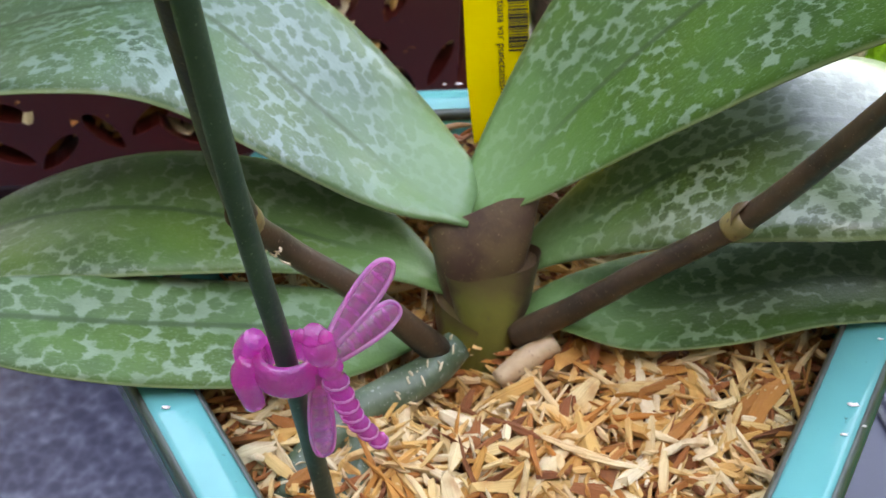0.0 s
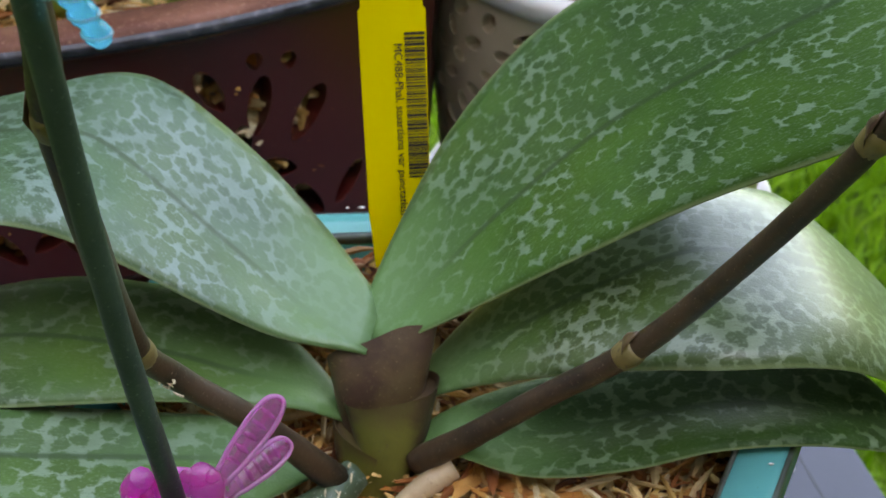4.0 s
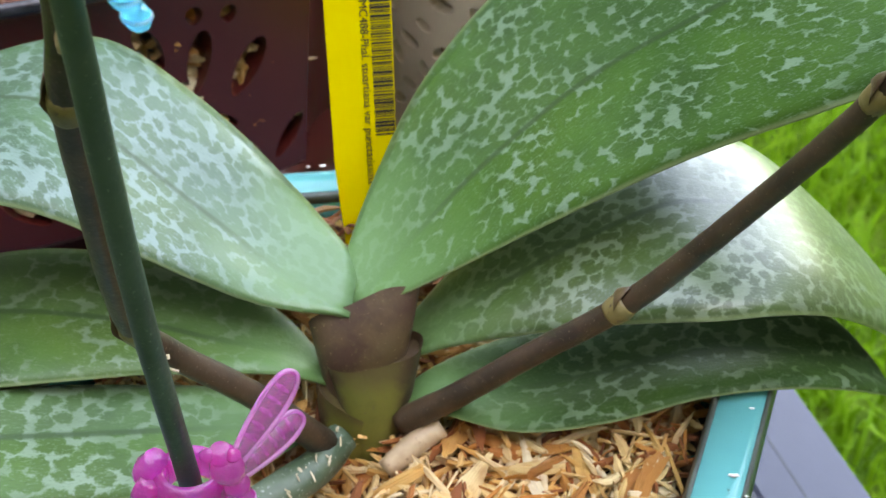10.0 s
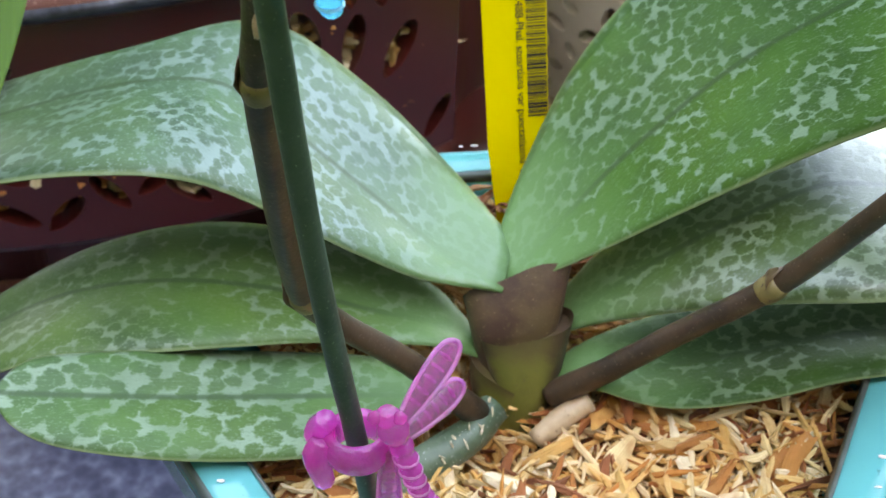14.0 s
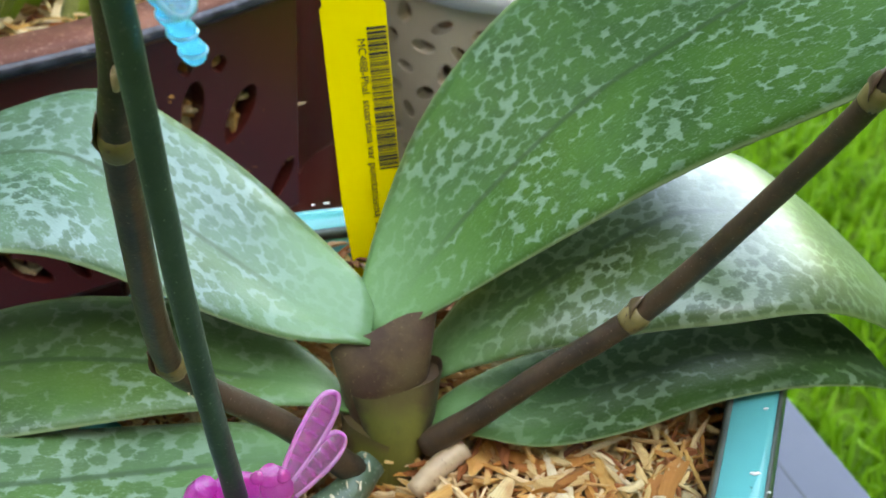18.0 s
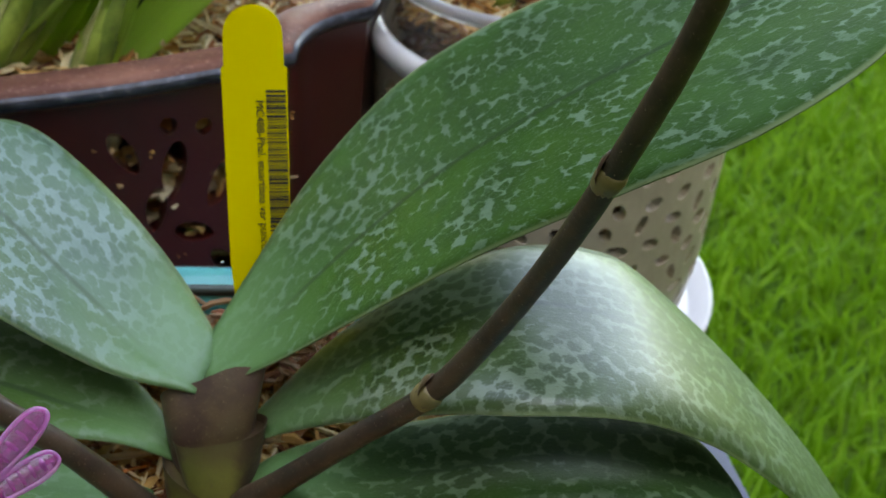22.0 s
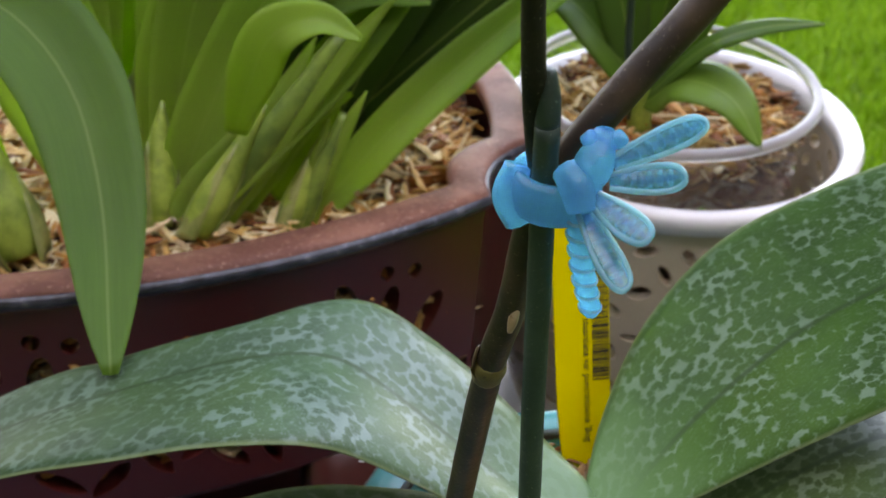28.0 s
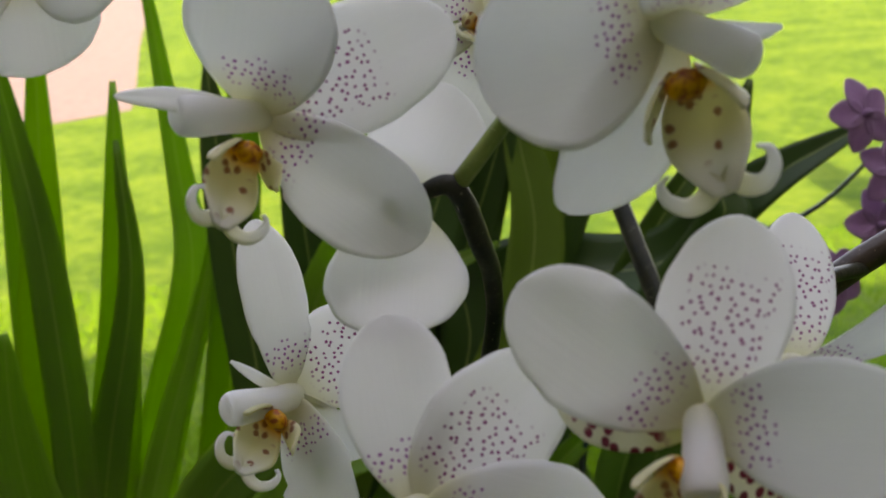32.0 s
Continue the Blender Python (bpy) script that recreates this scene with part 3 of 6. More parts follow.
def sheet(mid, cu, cl, wu, wl, n=40, across=14, thick=0.0010, droop=0.10, wave=0.0, seed=0):
    """A leaf or petal with thickness: a midrib, and on both sides of it a direction and a half width."""
    m = len(mid)
    rows = np.c_[np.asarray(mid, float), np.broadcast_to(cu, (m, 3)), np.broadcast_to(cl, (m, 3)), wu, wl]
    rows = cat_rom(rows, n)
    mid, cu, cl = rows[:, :3], unit(rows[:, 3:6]), unit(rows[:, 6:9])
    wu, wl = np.maximum(rows[:, 9:10], 0.0003), np.maximum(rows[:, 10:11], 0.0003)
    t = unit(np.gradient(mid, axis=0))
    run = np.r_[0, np.cumsum(np.linalg.norm(np.diff(mid, axis=0), axis=1))]
    s = np.linspace(-1, 1, across)
    e = 0.16
    bend = (np.sqrt(s * s + e * e) - e) / (math.sqrt(1 + e * e) - e)
    nrm = unit(np.cross(t, cu - cl))
    nrm *= np.where(nrm[:, 2:3] < 0, -1, 1)
    rnd = random.Random(seed)
    ph = [rnd.uniform(0, 6.3) for _ in range(4)]
    grid = np.empty((n, across, 3))
    uv = np.empty((n, across, 2))
    for j in range(across):
        odd = (cu * wu - cl * wl) / 2 * s[j]
        even = (cu * wu + cl * wl) / 2 * bend[j]
        w = (wu + wl) / 2
        dz = -droop * w * s[j] ** 4
        wv = wave * w * abs(s[j]) ** 2 * (np.sin(run * 90 + ph[0] + s[j]) + 0.6 * np.sin(run * 210 + ph[1]))[:, None]
        grid[:, j] = mid + odd + even + nrm * (dz + wv)
        uv[:, j, 0] = run
        uv[:, j, 1] = (s[j] * np.where(s[j] > 0, wu, wl))[:, 0]
    gu, gv = np.gradient(grid, axis=0), np.gradient(grid, axis=1)
    gn = unit(np.cross(gu, gv))
    edge = (1 - 0.75 * np.abs(s) ** 6)[None, :, None]
    top, bot = grid + gn * thick / 2 * edge, grid - gn * thick / 2 * edge
    verts = np.vstack([top.reshape(-1, 3), bot.reshape(-1, 3)])
    uvs = np.vstack([uv.reshape(-1, 2)] * 2)
    N = n * across
    faces = []
    for i in range(n - 1):
        for j in range(across - 1):
            a, b, c, d = i * across + j, i * across + j + 1, (i + 1) * across + j + 1, (i + 1) * across + j
            faces.append((a, b, c, d))
            faces.append((N + a, N + d, N + c, N + b))
        a, d = i * across, (i + 1) * across
        faces.append((a, d, N + d, N + a))
        a, d = i * across + across - 1, (i + 1) * across + across - 1
        faces.append((a, N + a, N + d, d))
    for j in range(across - 1):
        faces.append((j, N + j, N + j + 1, j + 1))
        a = (n - 1) * across + j
        faces.append((a, a + 1, N + a + 1, N + a))
    edge_uv = np.tile(np.c_[np.tile(s, n), np.repeat(np.linspace(0, 1, n), across)], (2, 1))
    return verts, faces, uvs, edge_uv


def lathe(profile, around=48, at=(0, 0, 0)):
    """A closed round body from a closed (radius, height) outline."""
    verts, faces = [], []
    m = len(profile)
    for j in range(around):
        a = 2 * math.pi * j / around
        for r, z in profile:
            verts.append((at[0] + r * math.cos(a), at[1] + r * math.sin(a), at[2] + z))
    for j in range(around):
        k = (j + 1) % around
        for i in range(m):
            l = (i + 1) % m
            faces.append((j * m + i, k * m + i, k * m + l, j * m + l))
    return verts, faces


def rings(loops, closed=True):
    """Skin between outlines with equal counts of points, one above another."""
    m = len(loops[0])
    verts = [p for lp in loops for p in lp]
    faces = []
    last = len(loops) if closed else len(loops) - 1
    for i in range(last):
        k = (i + 1) % len(loops)
        for j in range(m):
            l = (j + 1) % m
            faces.append((i * m + j, i * m + l, k * m + l, k * m + j))
    return verts, faces


def box(c, size, bevel=0.002, turn=0.0):
    bm = bmesh.new()
    bmesh.ops.create_cube(bm, size=1)
    bmesh.ops.scale(bm, vec=size, verts=bm.verts)
    if bevel:
        bmesh.ops.bevel(bm, geom=bm.edges[:], offset=bevel, segments=2, affect='EDGES')
    bmesh.ops.rotate(bm, cent=(0, 0, 0), matrix=Matrix.Rotation(turn, 3, 'Z'), verts=bm.verts)
    bmesh.ops.translate(bm, vec=c, verts=bm.verts)
    return bm


def splinter(rng, l, w, h):
    """One split wood chip about its own centre: four ragged five-sided rings, with lengthwise coordinates for its fibres."""
    v, u = [], []
    side = [rng.uniform(0.7, 1.15) for _ in range(5)]
    du, dv, bow_y, bow_z = rng.uniform(0, 9), rng.uniform(0, 9), rng.gauss(0, 0.06) * l, rng.gauss(0, 0.04) * l
    for q, x in enumerate((-0.5, -0.18, 0.18, 0.5)):
        k = rng.uniform(0.75, 1.1) if 0 < q < 3 else rng.uniform(0.25, 0.85)
        for a in range(5):
            t = 2 * math.pi * a / 5 + 0.4
            jag = rng.uniform(-0.13, 0.13) if q in (0, 3) else rng.uniform(-0.04, 0.04)
            y, z = math.cos(t) * w * 0.55 * k * side[a], math.sin(t) * h * 0.62 * k * side[a - 2]
            v.append(((x + jag) * l, y + bow_y * (1 - 4 * x * x), z + bow_z * (1 - 4 * x * x)))
            u.append((x * l + du, dv + y + 0.5 * z))
    f = [(q * 5 + a, q * 5 + (a + 1) % 5, q * 5 + 5 + (a + 1) % 5, q * 5 + 5 + a) for q in range(3) for a in range(5)]
    f += [(4, 3, 2, 1, 0), (15, 16, 17, 18, 19)]
    return np.array(v), f, u


def scatter_chips(rng, spots, sizes):
    """Many chips as one mesh: spots are (x, y, z), sizes (length, width, height)."""
    V, F, U = [], [], []
    for (x, y, z), (l, w, h) in zip(spots, sizes):
        v, f, u = splinter(rng, l, w, h)
        m = np.array(Euler((rng.gauss(0, 0.30), rng.gauss(0, 0.28), rng.uniform(0, 6.3))).to_matrix())
        o = len(V)
        V.extend(v @ m.T + (x, y, z))
        U.extend(u)
        F.extend(tuple(o + i for i in q) for q in f)
    return V, F, U


def crisp(me, angle):
    """Marks the edges that are sharper than the angle."""
    bm = bmesh.new()
    bm.from_mesh(me)
    for e in bm.edges:
        e.smooth = len(e.link_faces) == 2 and e.calc_face_angle(3.0) < angle
    bm.to_mesh(me)
    bm.free()


def carve(ob, cutter):
    """Cuts the cutter's closed pieces out of a mesh."""
    c = new("cutter", bpy.data.meshes.new("cutter"))
    c.data.from_pydata([tuple(map(float, v)) for v in cutter[0]], [], cutter[1])
    bm = bmesh.new()
    bm.from_mesh(c.data)
    bmesh.ops.recalc_face_normals(bm, faces=bm.faces)
    bm.to_mesh(c.data)
    bm.free()
    md = ob.modifiers.new("cut", 'BOOLEAN')
    md.operation, md.solver, md.object, md.use_self = 'DIFFERENCE', 'EXACT', c, True
    bpy.context.view_layer.update()
    c.matrix_world = ob.matrix_world
    dg = bpy.context.evaluated_depsgraph_get()
    me = bpy.data.meshes.new_from_object(ob.evaluated_get(dg))
    ob.modifiers.clear()
    old = ob.data
    ob.data = me
    crisp(me, 0.45)
    bpy.data.meshes.remove(old)
    bpy.data.objects.remove(c)


def drops(shapes, depth):
    """Closed prisms: each shape is a ring of 3D points and the way in which it is pushed."""
    V, F = [], []
    for ring, way in shapes:
        o, m = len(V), len(ring)
        for s in (-0.5, 0.5):
            V.extend(np.asarray(ring) + np.asarray(way) * depth * s)
        F.append(tuple(o + i for i in range(m)))
        F.append(tuple(o + m + i for i in range(m - 1, -1, -1)))
        for i in range(m):
            j = (i + 1) % m
            F.append((o + j, o + i, o + m + i, o + m + j))
    return V, F


# ---------------------------------------------------------------- ground, table, unseen shade walls
GROUND_Z = -0.75


def ground_z(x, y):
    """Level lawn that climbs gently beyond nine metres."""
    return GROUND_Z + 0.17 * max(0.0, y - 9.0) - (0.17 * max(0.0, y - 70.0))


gx = [-400, -80, -40, -20, -10, -5, 0, 5, 10, 20, 40, 80, 400]
gy = [-400, -60, -20, 0, 3, 6, 9, 10, 12, 16, 24, 40, 70, 120, 900]
gv = [(x, y, ground_z(x, y)) for y in gy for x in gx]
gf = [(j * 13 + i, j * 13 + i + 1, (j + 1) * 13 + i + 1, (j + 1) * 13 + i) for j in range(14) for i in range(12)]
ground = part("ground", (gv, gf), LAWN)
tagged(ground, "mown green lawn in sun and shade", "lawn", kind="structure")
# Unseen wall, added to shade the pots and leave the far lawn sunlit.
wall = part("shade_wall_back", box((0, -3.5, 2.6), (30, 0.3, 6.7), 0), STUCCO, smooth=False)
tagged(wall, "unseen plain brown stucco wall behind the camera, added to shade the pots", "wall", kind="structure")
# Side walls out of view, added so that most skylight falls from above.
for sx, name in ((-4.2, "shade_wall_west"), (5.2, "shade_wall_east")):
    side = part(name, box((sx, 0.4, 2.0), (0.3, 7.5, 5.5), 0), STUCCO, smooth=False)
    tagged(side, "unseen plain brown stucco side wall, added to block low sky light", "wall", kind="structure")
pv = [(x, y, ground_z(x, y) + 0.012) for y, e in ((16.8, -4.2), (17.4, -3.3), (19.0, -3.5), (25.0, -4.4), (34.0, -5.6), (52.0, -8.6)) for x in (-60, -30, -12, e - 1.5, e)]
path_far = part("path_far", (pv, [(q * 5 + i, q * 5 + i + 1, q * 5 + i + 6, q * 5 + i + 5) for q in range(5) for i in range(4)]), GRAVEL)
tagged(path_far, "pale pinkish gravel path beyond the lawn", "path", kind="structure")

rng = random.Random(5)
npr = np.random.RandomState(7)


def grass_patch(name, n, x0, x1, y0, y1, hmin, hmax, width):
    """Curved blades of three quads each."""
    x, y = npr.uniform(x0, x1, n), npr.uniform(y0, y1, n)
    h, a = npr.uniform(hmin, hmax, n), npr.uniform(0, 2 * math.pi, n)
    lean = npr.uniform(0.1, 0.9, n) * h
    la = npr.uniform(0, 2 * math.pi, n)
    V = np.empty((n, 7, 3))
    for i, s in enumerate((0.0, 0.4, 0.75)):
        w = width * (1 - 0.6 * s)
        cx, cy, cz = x + np.cos(la) * lean * s * s, y + np.sin(la) * lean * s * s, GROUND_Z + h * s * (1 - 0.25 * s)
        V[:, 2 * i] = np.c_[cx - np.cos(a) * w, cy - np.sin(a) * w, cz]
        V[:, 2 * i + 1] = np.c_[cx + np.cos(a) * w, cy + np.sin(a) * w, cz]
    V[:, 6] = np.c_[x + np.cos(la) * lean, y + np.sin(la) * lean, GROUND_Z + h * 0.8]
    o = np.arange(n)[:, None] * 7
    q = np.concatenate([o + (0, 1, 3, 2), o + (2, 3, 5, 4)])
    t = o + (4, 5, 6)
    return V.reshape(-1, 3), [tuple(r) for r in q.tolist()] + [tuple(r) for r in t.tolist()]


k = Mat("grass_blades", 0.6, 0.0, 0.16)
r = k.t.nodes.new("ShaderNodeNewGeometry").outputs["Random Per Island"]
col = k.ramp(r, [(0.0, (0.098, 0.245, 0.011)), (0.45, (0.118, 0.285, 0.013)), (0.85, (0.148, 0.325, 0.017)), (1.0, (0.19, 0.36, 0.026))])
k.color(col)
k.thin(col, 0.35)
BLADES = k.m
g = part("grass", grass_patch("grass", 36000, 0.2, 3.4, 0.75, 4.6, 0.04, 0.10, 0.0044), BLADES, fix=False)
tagged(g, "dense green grass blades of the lawn", "grass", kind="stuff")
g = part("grass_round_table", grass_patch("grass", 60000, -3.6, 4.2, -1.6, 4.6, 0.04, 0.09, 0.0044), BLADES, fix=False)
tagged(g, "dense green grass blades of the lawn", "grass", kind="stuff")
g = part("grass_far", grass_patch("grass", 20000, -4.5, 5.5, 4.4, 9.0, 0.04, 0.09, 0.004), BLADES, fix=False)
tagged(g, "sunlit grass blades further out on the lawn", "grass", kind="stuff")

table = thing("table", "low wooden garden table under the pots", "table")
part("tabletop", box((-0.14, 0.14, -0.045), (0.62, 0.66, 0.03), 0.004), WOOD, table)
for sx in (-0.40, 0.12):
    for sy in (-0.15, 0.42):
        part("leg", box((sx, sy, -0.405), (0.05, 0.05, 0.69), 0.004), WOOD, table)
slab = tagged(part("slate_slab", box((-0.145, 0.14, -0.016), (0.56, 0.66, 0.026), 0.003), SLATE), "mottled blue-grey slate slab on the table", "slab")

tray = thing("plastic_tray", "slate-grey plastic storage lid under the turquoise pot", "tray")
TRAY_TURN = radians(14.6)


def on_tray(x, y, z=0.0):
    c, s = math.cos(TRAY_TURN), math.sin(TRAY_TURN)
    return (0.107 + x * c - y * s, 0.090 + x * s + y * c, z)


part("lid", box(on_tray(0, 0, 0.004), (0.2775, 0.40, 0.016), 0.004, TRAY_TURN), GREYP, tray, smooth=False)
part("side", box(on_tray(0, 0, -0.018), (0.266, 0.388, 0.03), 0.004, TRAY_TURN), DARKP, tray, smooth=False)
part("step", box(on_tray(0.111, 0, 0.0126), (0.0505, 0.392, 0.0026), 0.001, TRAY_TURN), GREYP, tray, "raised flat border", smooth=False)
for gx, gw in ((0.0822, 0.0030), (0.1062, 0.0012)):
    part("groove", box(on_tray(gx, 0.0, 0.0136), (gw, 0.388, 0.0009), 0, TRAY_TURN), DARKP, tray, "dark groove", smooth=False)
part("boss", lathe([(0.0085, 0.012), (0.0115, 0.012), (0.0112, 0.0148), (0.0088, 0.0148)], 32, on_tray(0.0655, 0.078)), GREYP, tray, "moulded ring")
part("boss", lathe([(0.0, 0.012), (0.0030, 0.012), (0.0026, 0.0150), (0.0, 0.0152)], 24, on_tray(0.0655, 0.078)), DARKP, tray, "moulded ring")
for by in (0.0935, 0.0985, 0.058):
    part("bar", box(on_tray(0.0695, by, 0.0128), (0.011, 0.0018, 0.0016), 0.0004, TRAY_TURN + 0.15), DARKP, tray, "moulded bar")
for mx, my, ml, mt in ((0.1190, 0.1200, 0.0055, 0.3), (0.1172, 0.1155, 0.0045, -0.4), (0.1150, 0.1110, 0.0040, -0.2), (0.0992, 0.0744, 0.0018, 0.0)):
    part("paint_mark", box(on_tray(mx, my, 0.0145), (0.0018, ml, 0.0006), 0.0002, TRAY_TURN + mt), CHIPWHITE, tray, "white paint scuff", smooth=False)

# ---------------------------------------------------------------- teal hexagonal pot
POT_C, POT_R, POT_TURN, RIM_Z = (0.0118, -0.0064), 0.0966, radians(7), 0.2275


def hexagon(apothem, z, per=9, soft=0.10):
    """A six-sided outline with slightly rounded corners."""
    pts = []
    R = apothem / math.cos(math.pi / 6)
    cs = [(R * math.cos(POT_TURN + math.pi / 3 * i), R * math.sin(POT_TURN + math.pi / 3 * i)) for i in range(6)]
    for i in range(6):
        a, b, c = np.array(cs[i - 1]), np.array(cs[i]), np.array(cs[(i + 1) % 6])
        p, q = b + (a - b) * soft, b + (c - b) * soft
        for s in np.linspace(0, 1, 4):
            pts.append((1 - s) ** 2 * p + 2 * s * (1 - s) * b + s * s * q)
        nx = c + (b - c) * soft
        for s in np.linspace(0, 1, per - 2)[1:-1]:
            pts.append(q + (nx - q) * s)
    return [(POT_C[0] + x, POT_C[1] + y, z) for x, y in pts]


teal_pot = thing("flower_pot", "six-sided turquoise glazed ceramic pot with a chipped rim", "pot")
part("body", rings([hexagon(a, z) for a, z in ((0.093, RIM_Z - 0.022), (0.088, RIM_Z - 0.03), (0.062, 0.03), (0.060, 0.014), (0.052, 0.014), (0.054, 0.03), (0.078, RIM_Z - 0.032), (0.082, RIM_Z - 0.022))]), TEAL, teal_pot)
part("floor", rings([hexagon(a, z) for a, z in ((0.060, 0.026), (0.060, 0.03), (0.001, 0.03), (0.001, 0.026))]), TEAL, teal_pot)
part("rim", rings([hexagon(a, z) for a, z in ((POT_R - 0.0008, RIM_Z - 0.0225), (POT_R, RIM_Z - 0.004), (POT_R - 0.0018, RIM_Z - 0.0006), (POT_R - 0.004, RIM_Z), (0.0835, RIM_Z - 0.0004), (0.0815, RIM_Z - 0.003), (0.0805, RIM_Z - 0.0225))]), TEAL, teal_pot, "turquoise glazed rim")
part("rim_edge", rings([hexagon(a, z) for a, z in ((POT_R + 0.0003, RIM_Z - 0.0050), (POT_R - 0.0010, RIM_Z - 0.0012), (POT_R - 0.0020, RIM_Z - 0.0003), (POT_R - 0.0022, RIM_Z - 0.002))]), EDGE, teal_pot, "worn brown glaze edge")
part("rim_edge", rings([hexagon(a, z) for a, z in ((0.0831, RIM_Z - 0.0001), (0.0820, RIM_Z - 0.0010), (0.0812, RIM_Z - 0.0032), (0.0826, RIM_Z - 0.0020))]), EDGE, teal_pot, "worn brown glaze edge")
for x, y, a in ((0.0968, -0.0403, 0.003), (0.0935, -0.0500, 0.002), (0.0985, -0.047, 0.0015), (-0.0095, 0.0885, 0.0028), (-0.014, 0.0878, 0.0018), (-0.0655, -0.055, 0.0025), (-0.0705, 0.0575, 0.0028), (-0.067, 0.060, 0.002), (0.1065, -0.018, 0.0018)):
    v, f, u = splinter(rng, a * 0.8, a * 0.4, 0.0004)
    part("glaze_chip", (v + (x, y, RIM_Z + 0.0002), f), CHIPWHITE, teal_pot, "white chipped spot")


def in_hex(x, y, a):
    return all((x - POT_C[0]) * math.cos(POT_TURN + math.pi / 6 + math.pi / 3 * i) + (y - POT_C[1]) * math.sin(POT_TURN + math.pi / 6 + math.pi / 3 * i) < a for i in range(6))


def bark_bed(name, label, inside, height, n, big, mat, x0, x1, y0, y1, bed_mat=MULCH, grow=1.0):
    """A bed of chips: dark filling under it, chips as stuff, larger ones as parts."""
    bed = thing(name, label, "wood chips", kind="stuff")
    V, F, st = [], [], 26
    keep = {}
    for i in range(st + 1):
        for j in range(st + 1):
            x, y = x0 + (x1 - x0) * i / st, y0 + (y1 - y0) * j / st
            keep[i, j] = len(V)
            V.append((x, y, height(x, y) - 0.006 + 0.003 * noise.noise((x * 90, y * 90, 1))))
    for i in range(st):
        for j in range(st):
            q = [keep[i, j], keep[i + 1, j], keep[i + 1, j + 1], keep[i, j + 1]]
            cx, cy = np.mean([V[a][0] for a in q]), np.mean([V[a][1] for a in q])
            if inside(cx, cy, 0.0):
                F.append(tuple(q))
    part("filling", (V, F), bed_mat, bed, "dark crumbled bark filling")
    spots, sizes = [], []
    while len(spots) < n:
        x, y = rng.uniform(x0, x1), rng.uniform(y0, y1)
        if inside(x, y, 0.004):
            spots.append((x, y, height(x, y) + rng.uniform(-0.006, 0.0035)))
            kind = rng.random()
            if kind < 0.60:
                l, w = rng.uniform(0.0020, 0.008), rng.uniform(0.10, 0.42)
            elif kind < 0.90:
                l, w = rng.uniform(0.008, 0.022), rng.uniform(0.05, 0.12)
            else:
                l, w = rng.uniform(0.008, 0.018), rng.uniform(0.18, 0.36)
            l *= grow
            sizes.append((l, l * w, rng.uniform(0.0006, 0.0016) + 0.05 * l))
    part("chips", scatter_chips(rng, spots, sizes), mat, bed, smooth=False)
    shapes = []
    for q in range(6):
        tmp = part("chip", splinter(rng, 0.021 + 0.003 * q, 0.0062 + 0.001 * (q % 3), 0.0036), CHIP_ONE, smooth=False)
        me = tmp.data
        bpy.data.objects.remove(tmp)
        shapes.append(me)
    c = 0
    while c < big:
        x, y = rng.uniform(x0, x1), rng.uniform(y0, y1)
        if inside(x, y, 0.014) and math.hypot(x - 0.004, y + 0.018) > 0.022:
            ob = part("chip", shapes[c % 6], None, bed, smooth=False)
            ob.matrix_basis = Matrix.LocRotScale((x, y, height(x, y) + 0.0015), Euler((rng.gauss(0, 0.2), rng.gauss(0, 0.2), rng.uniform(0, 6.3))), (rng.uniform(0.5, 1.15), rng.uniform(0.35, 0.8), 0.8))
            c += 1
    return bed


bark_bed("wood_chip_mulch", "pale and orange wood chips filling the turquoise pot", lambda x, y, m: in_hex(x, y, 0.082 - m), lambda x, y: 0.211 + 0.004 * noise.noise((x * 30, y * 30, 3)) + (0.003 if y > 0.03 else 0) - 0.011 * math.exp(-((x - 0.004) ** 2 + (y + 0.020) ** 2) / 0.00035), 7600, 80, CHIPS, -0.09, 0.11, -0.10, 0.085)
spots = [(rng.uniform(-0.03, 0.03), rng.uniform(0.035, 0.068), 0.217 + rng.uniform(-0.004, 0.010)) for _ in range(420)]
tagged(part("bark_scraps", scatter_chips(rng, spots, [(rng.uniform(0.005, 0.013), rng.uniform(0.001, 0.003), rng.uniform(0.001, 0.002)) for _ in spots]), BARK_RED, smooth=False), "reddish shredded bark behind the orchid", "bark", kind="stuff")

# ---------------------------------------------------------------- the orchid
orchid = thing("orchid_plant", "moth orchid with silver-mottled leaves, two flower spikes and white spotted flowers", "orchid", at=(0, 0, 0))


def leaf(rows, cu, cl, mat, label, **kw):
    mid, wu, wl = [r[0] for r in rows], [r[1] for r in rows], [r[2] for r in rows]
    return part("leaf", sheet(mid, cu, cl, wu, wl, 48, 16, 0.0016, **kw), mat, orchid, label)


leaf([((0.0033, 0.006, 0.2402), 0.013, 0.002), ((0.0164, 0.0195, 0.2494), 0.0265, 0.0165), ((0.0362, 0.0287, 0.2692), 0.0405, 0.0315), ((0.0623, 0.0314, 0.2952), 0.0475, 0.044),
      ((0.088, 0.024, 0.3189), 0.046, 0.050), ((0.1143, 0.0222, 0.3373), 0.0405, 0.0520), ((0.1404, 0.0277, 0.3517), 0.034, 0.0445), ((0.1570, 0.0312, 0.3590), 0.0300, 0.0260), ((0.1655, 0.0330, 0.3600), 0.0250, 0.0130), ((0.1700, 0.0340, 0.3572), 0.0180, 0.0050), ((0.1718, 0.0345, 0.3568), 0.0090, 0.0020), ((0.1724, 0.0346, 0.3566), 0.001, 0.0005)],
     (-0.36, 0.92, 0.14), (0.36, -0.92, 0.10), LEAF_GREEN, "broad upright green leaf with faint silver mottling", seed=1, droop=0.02)
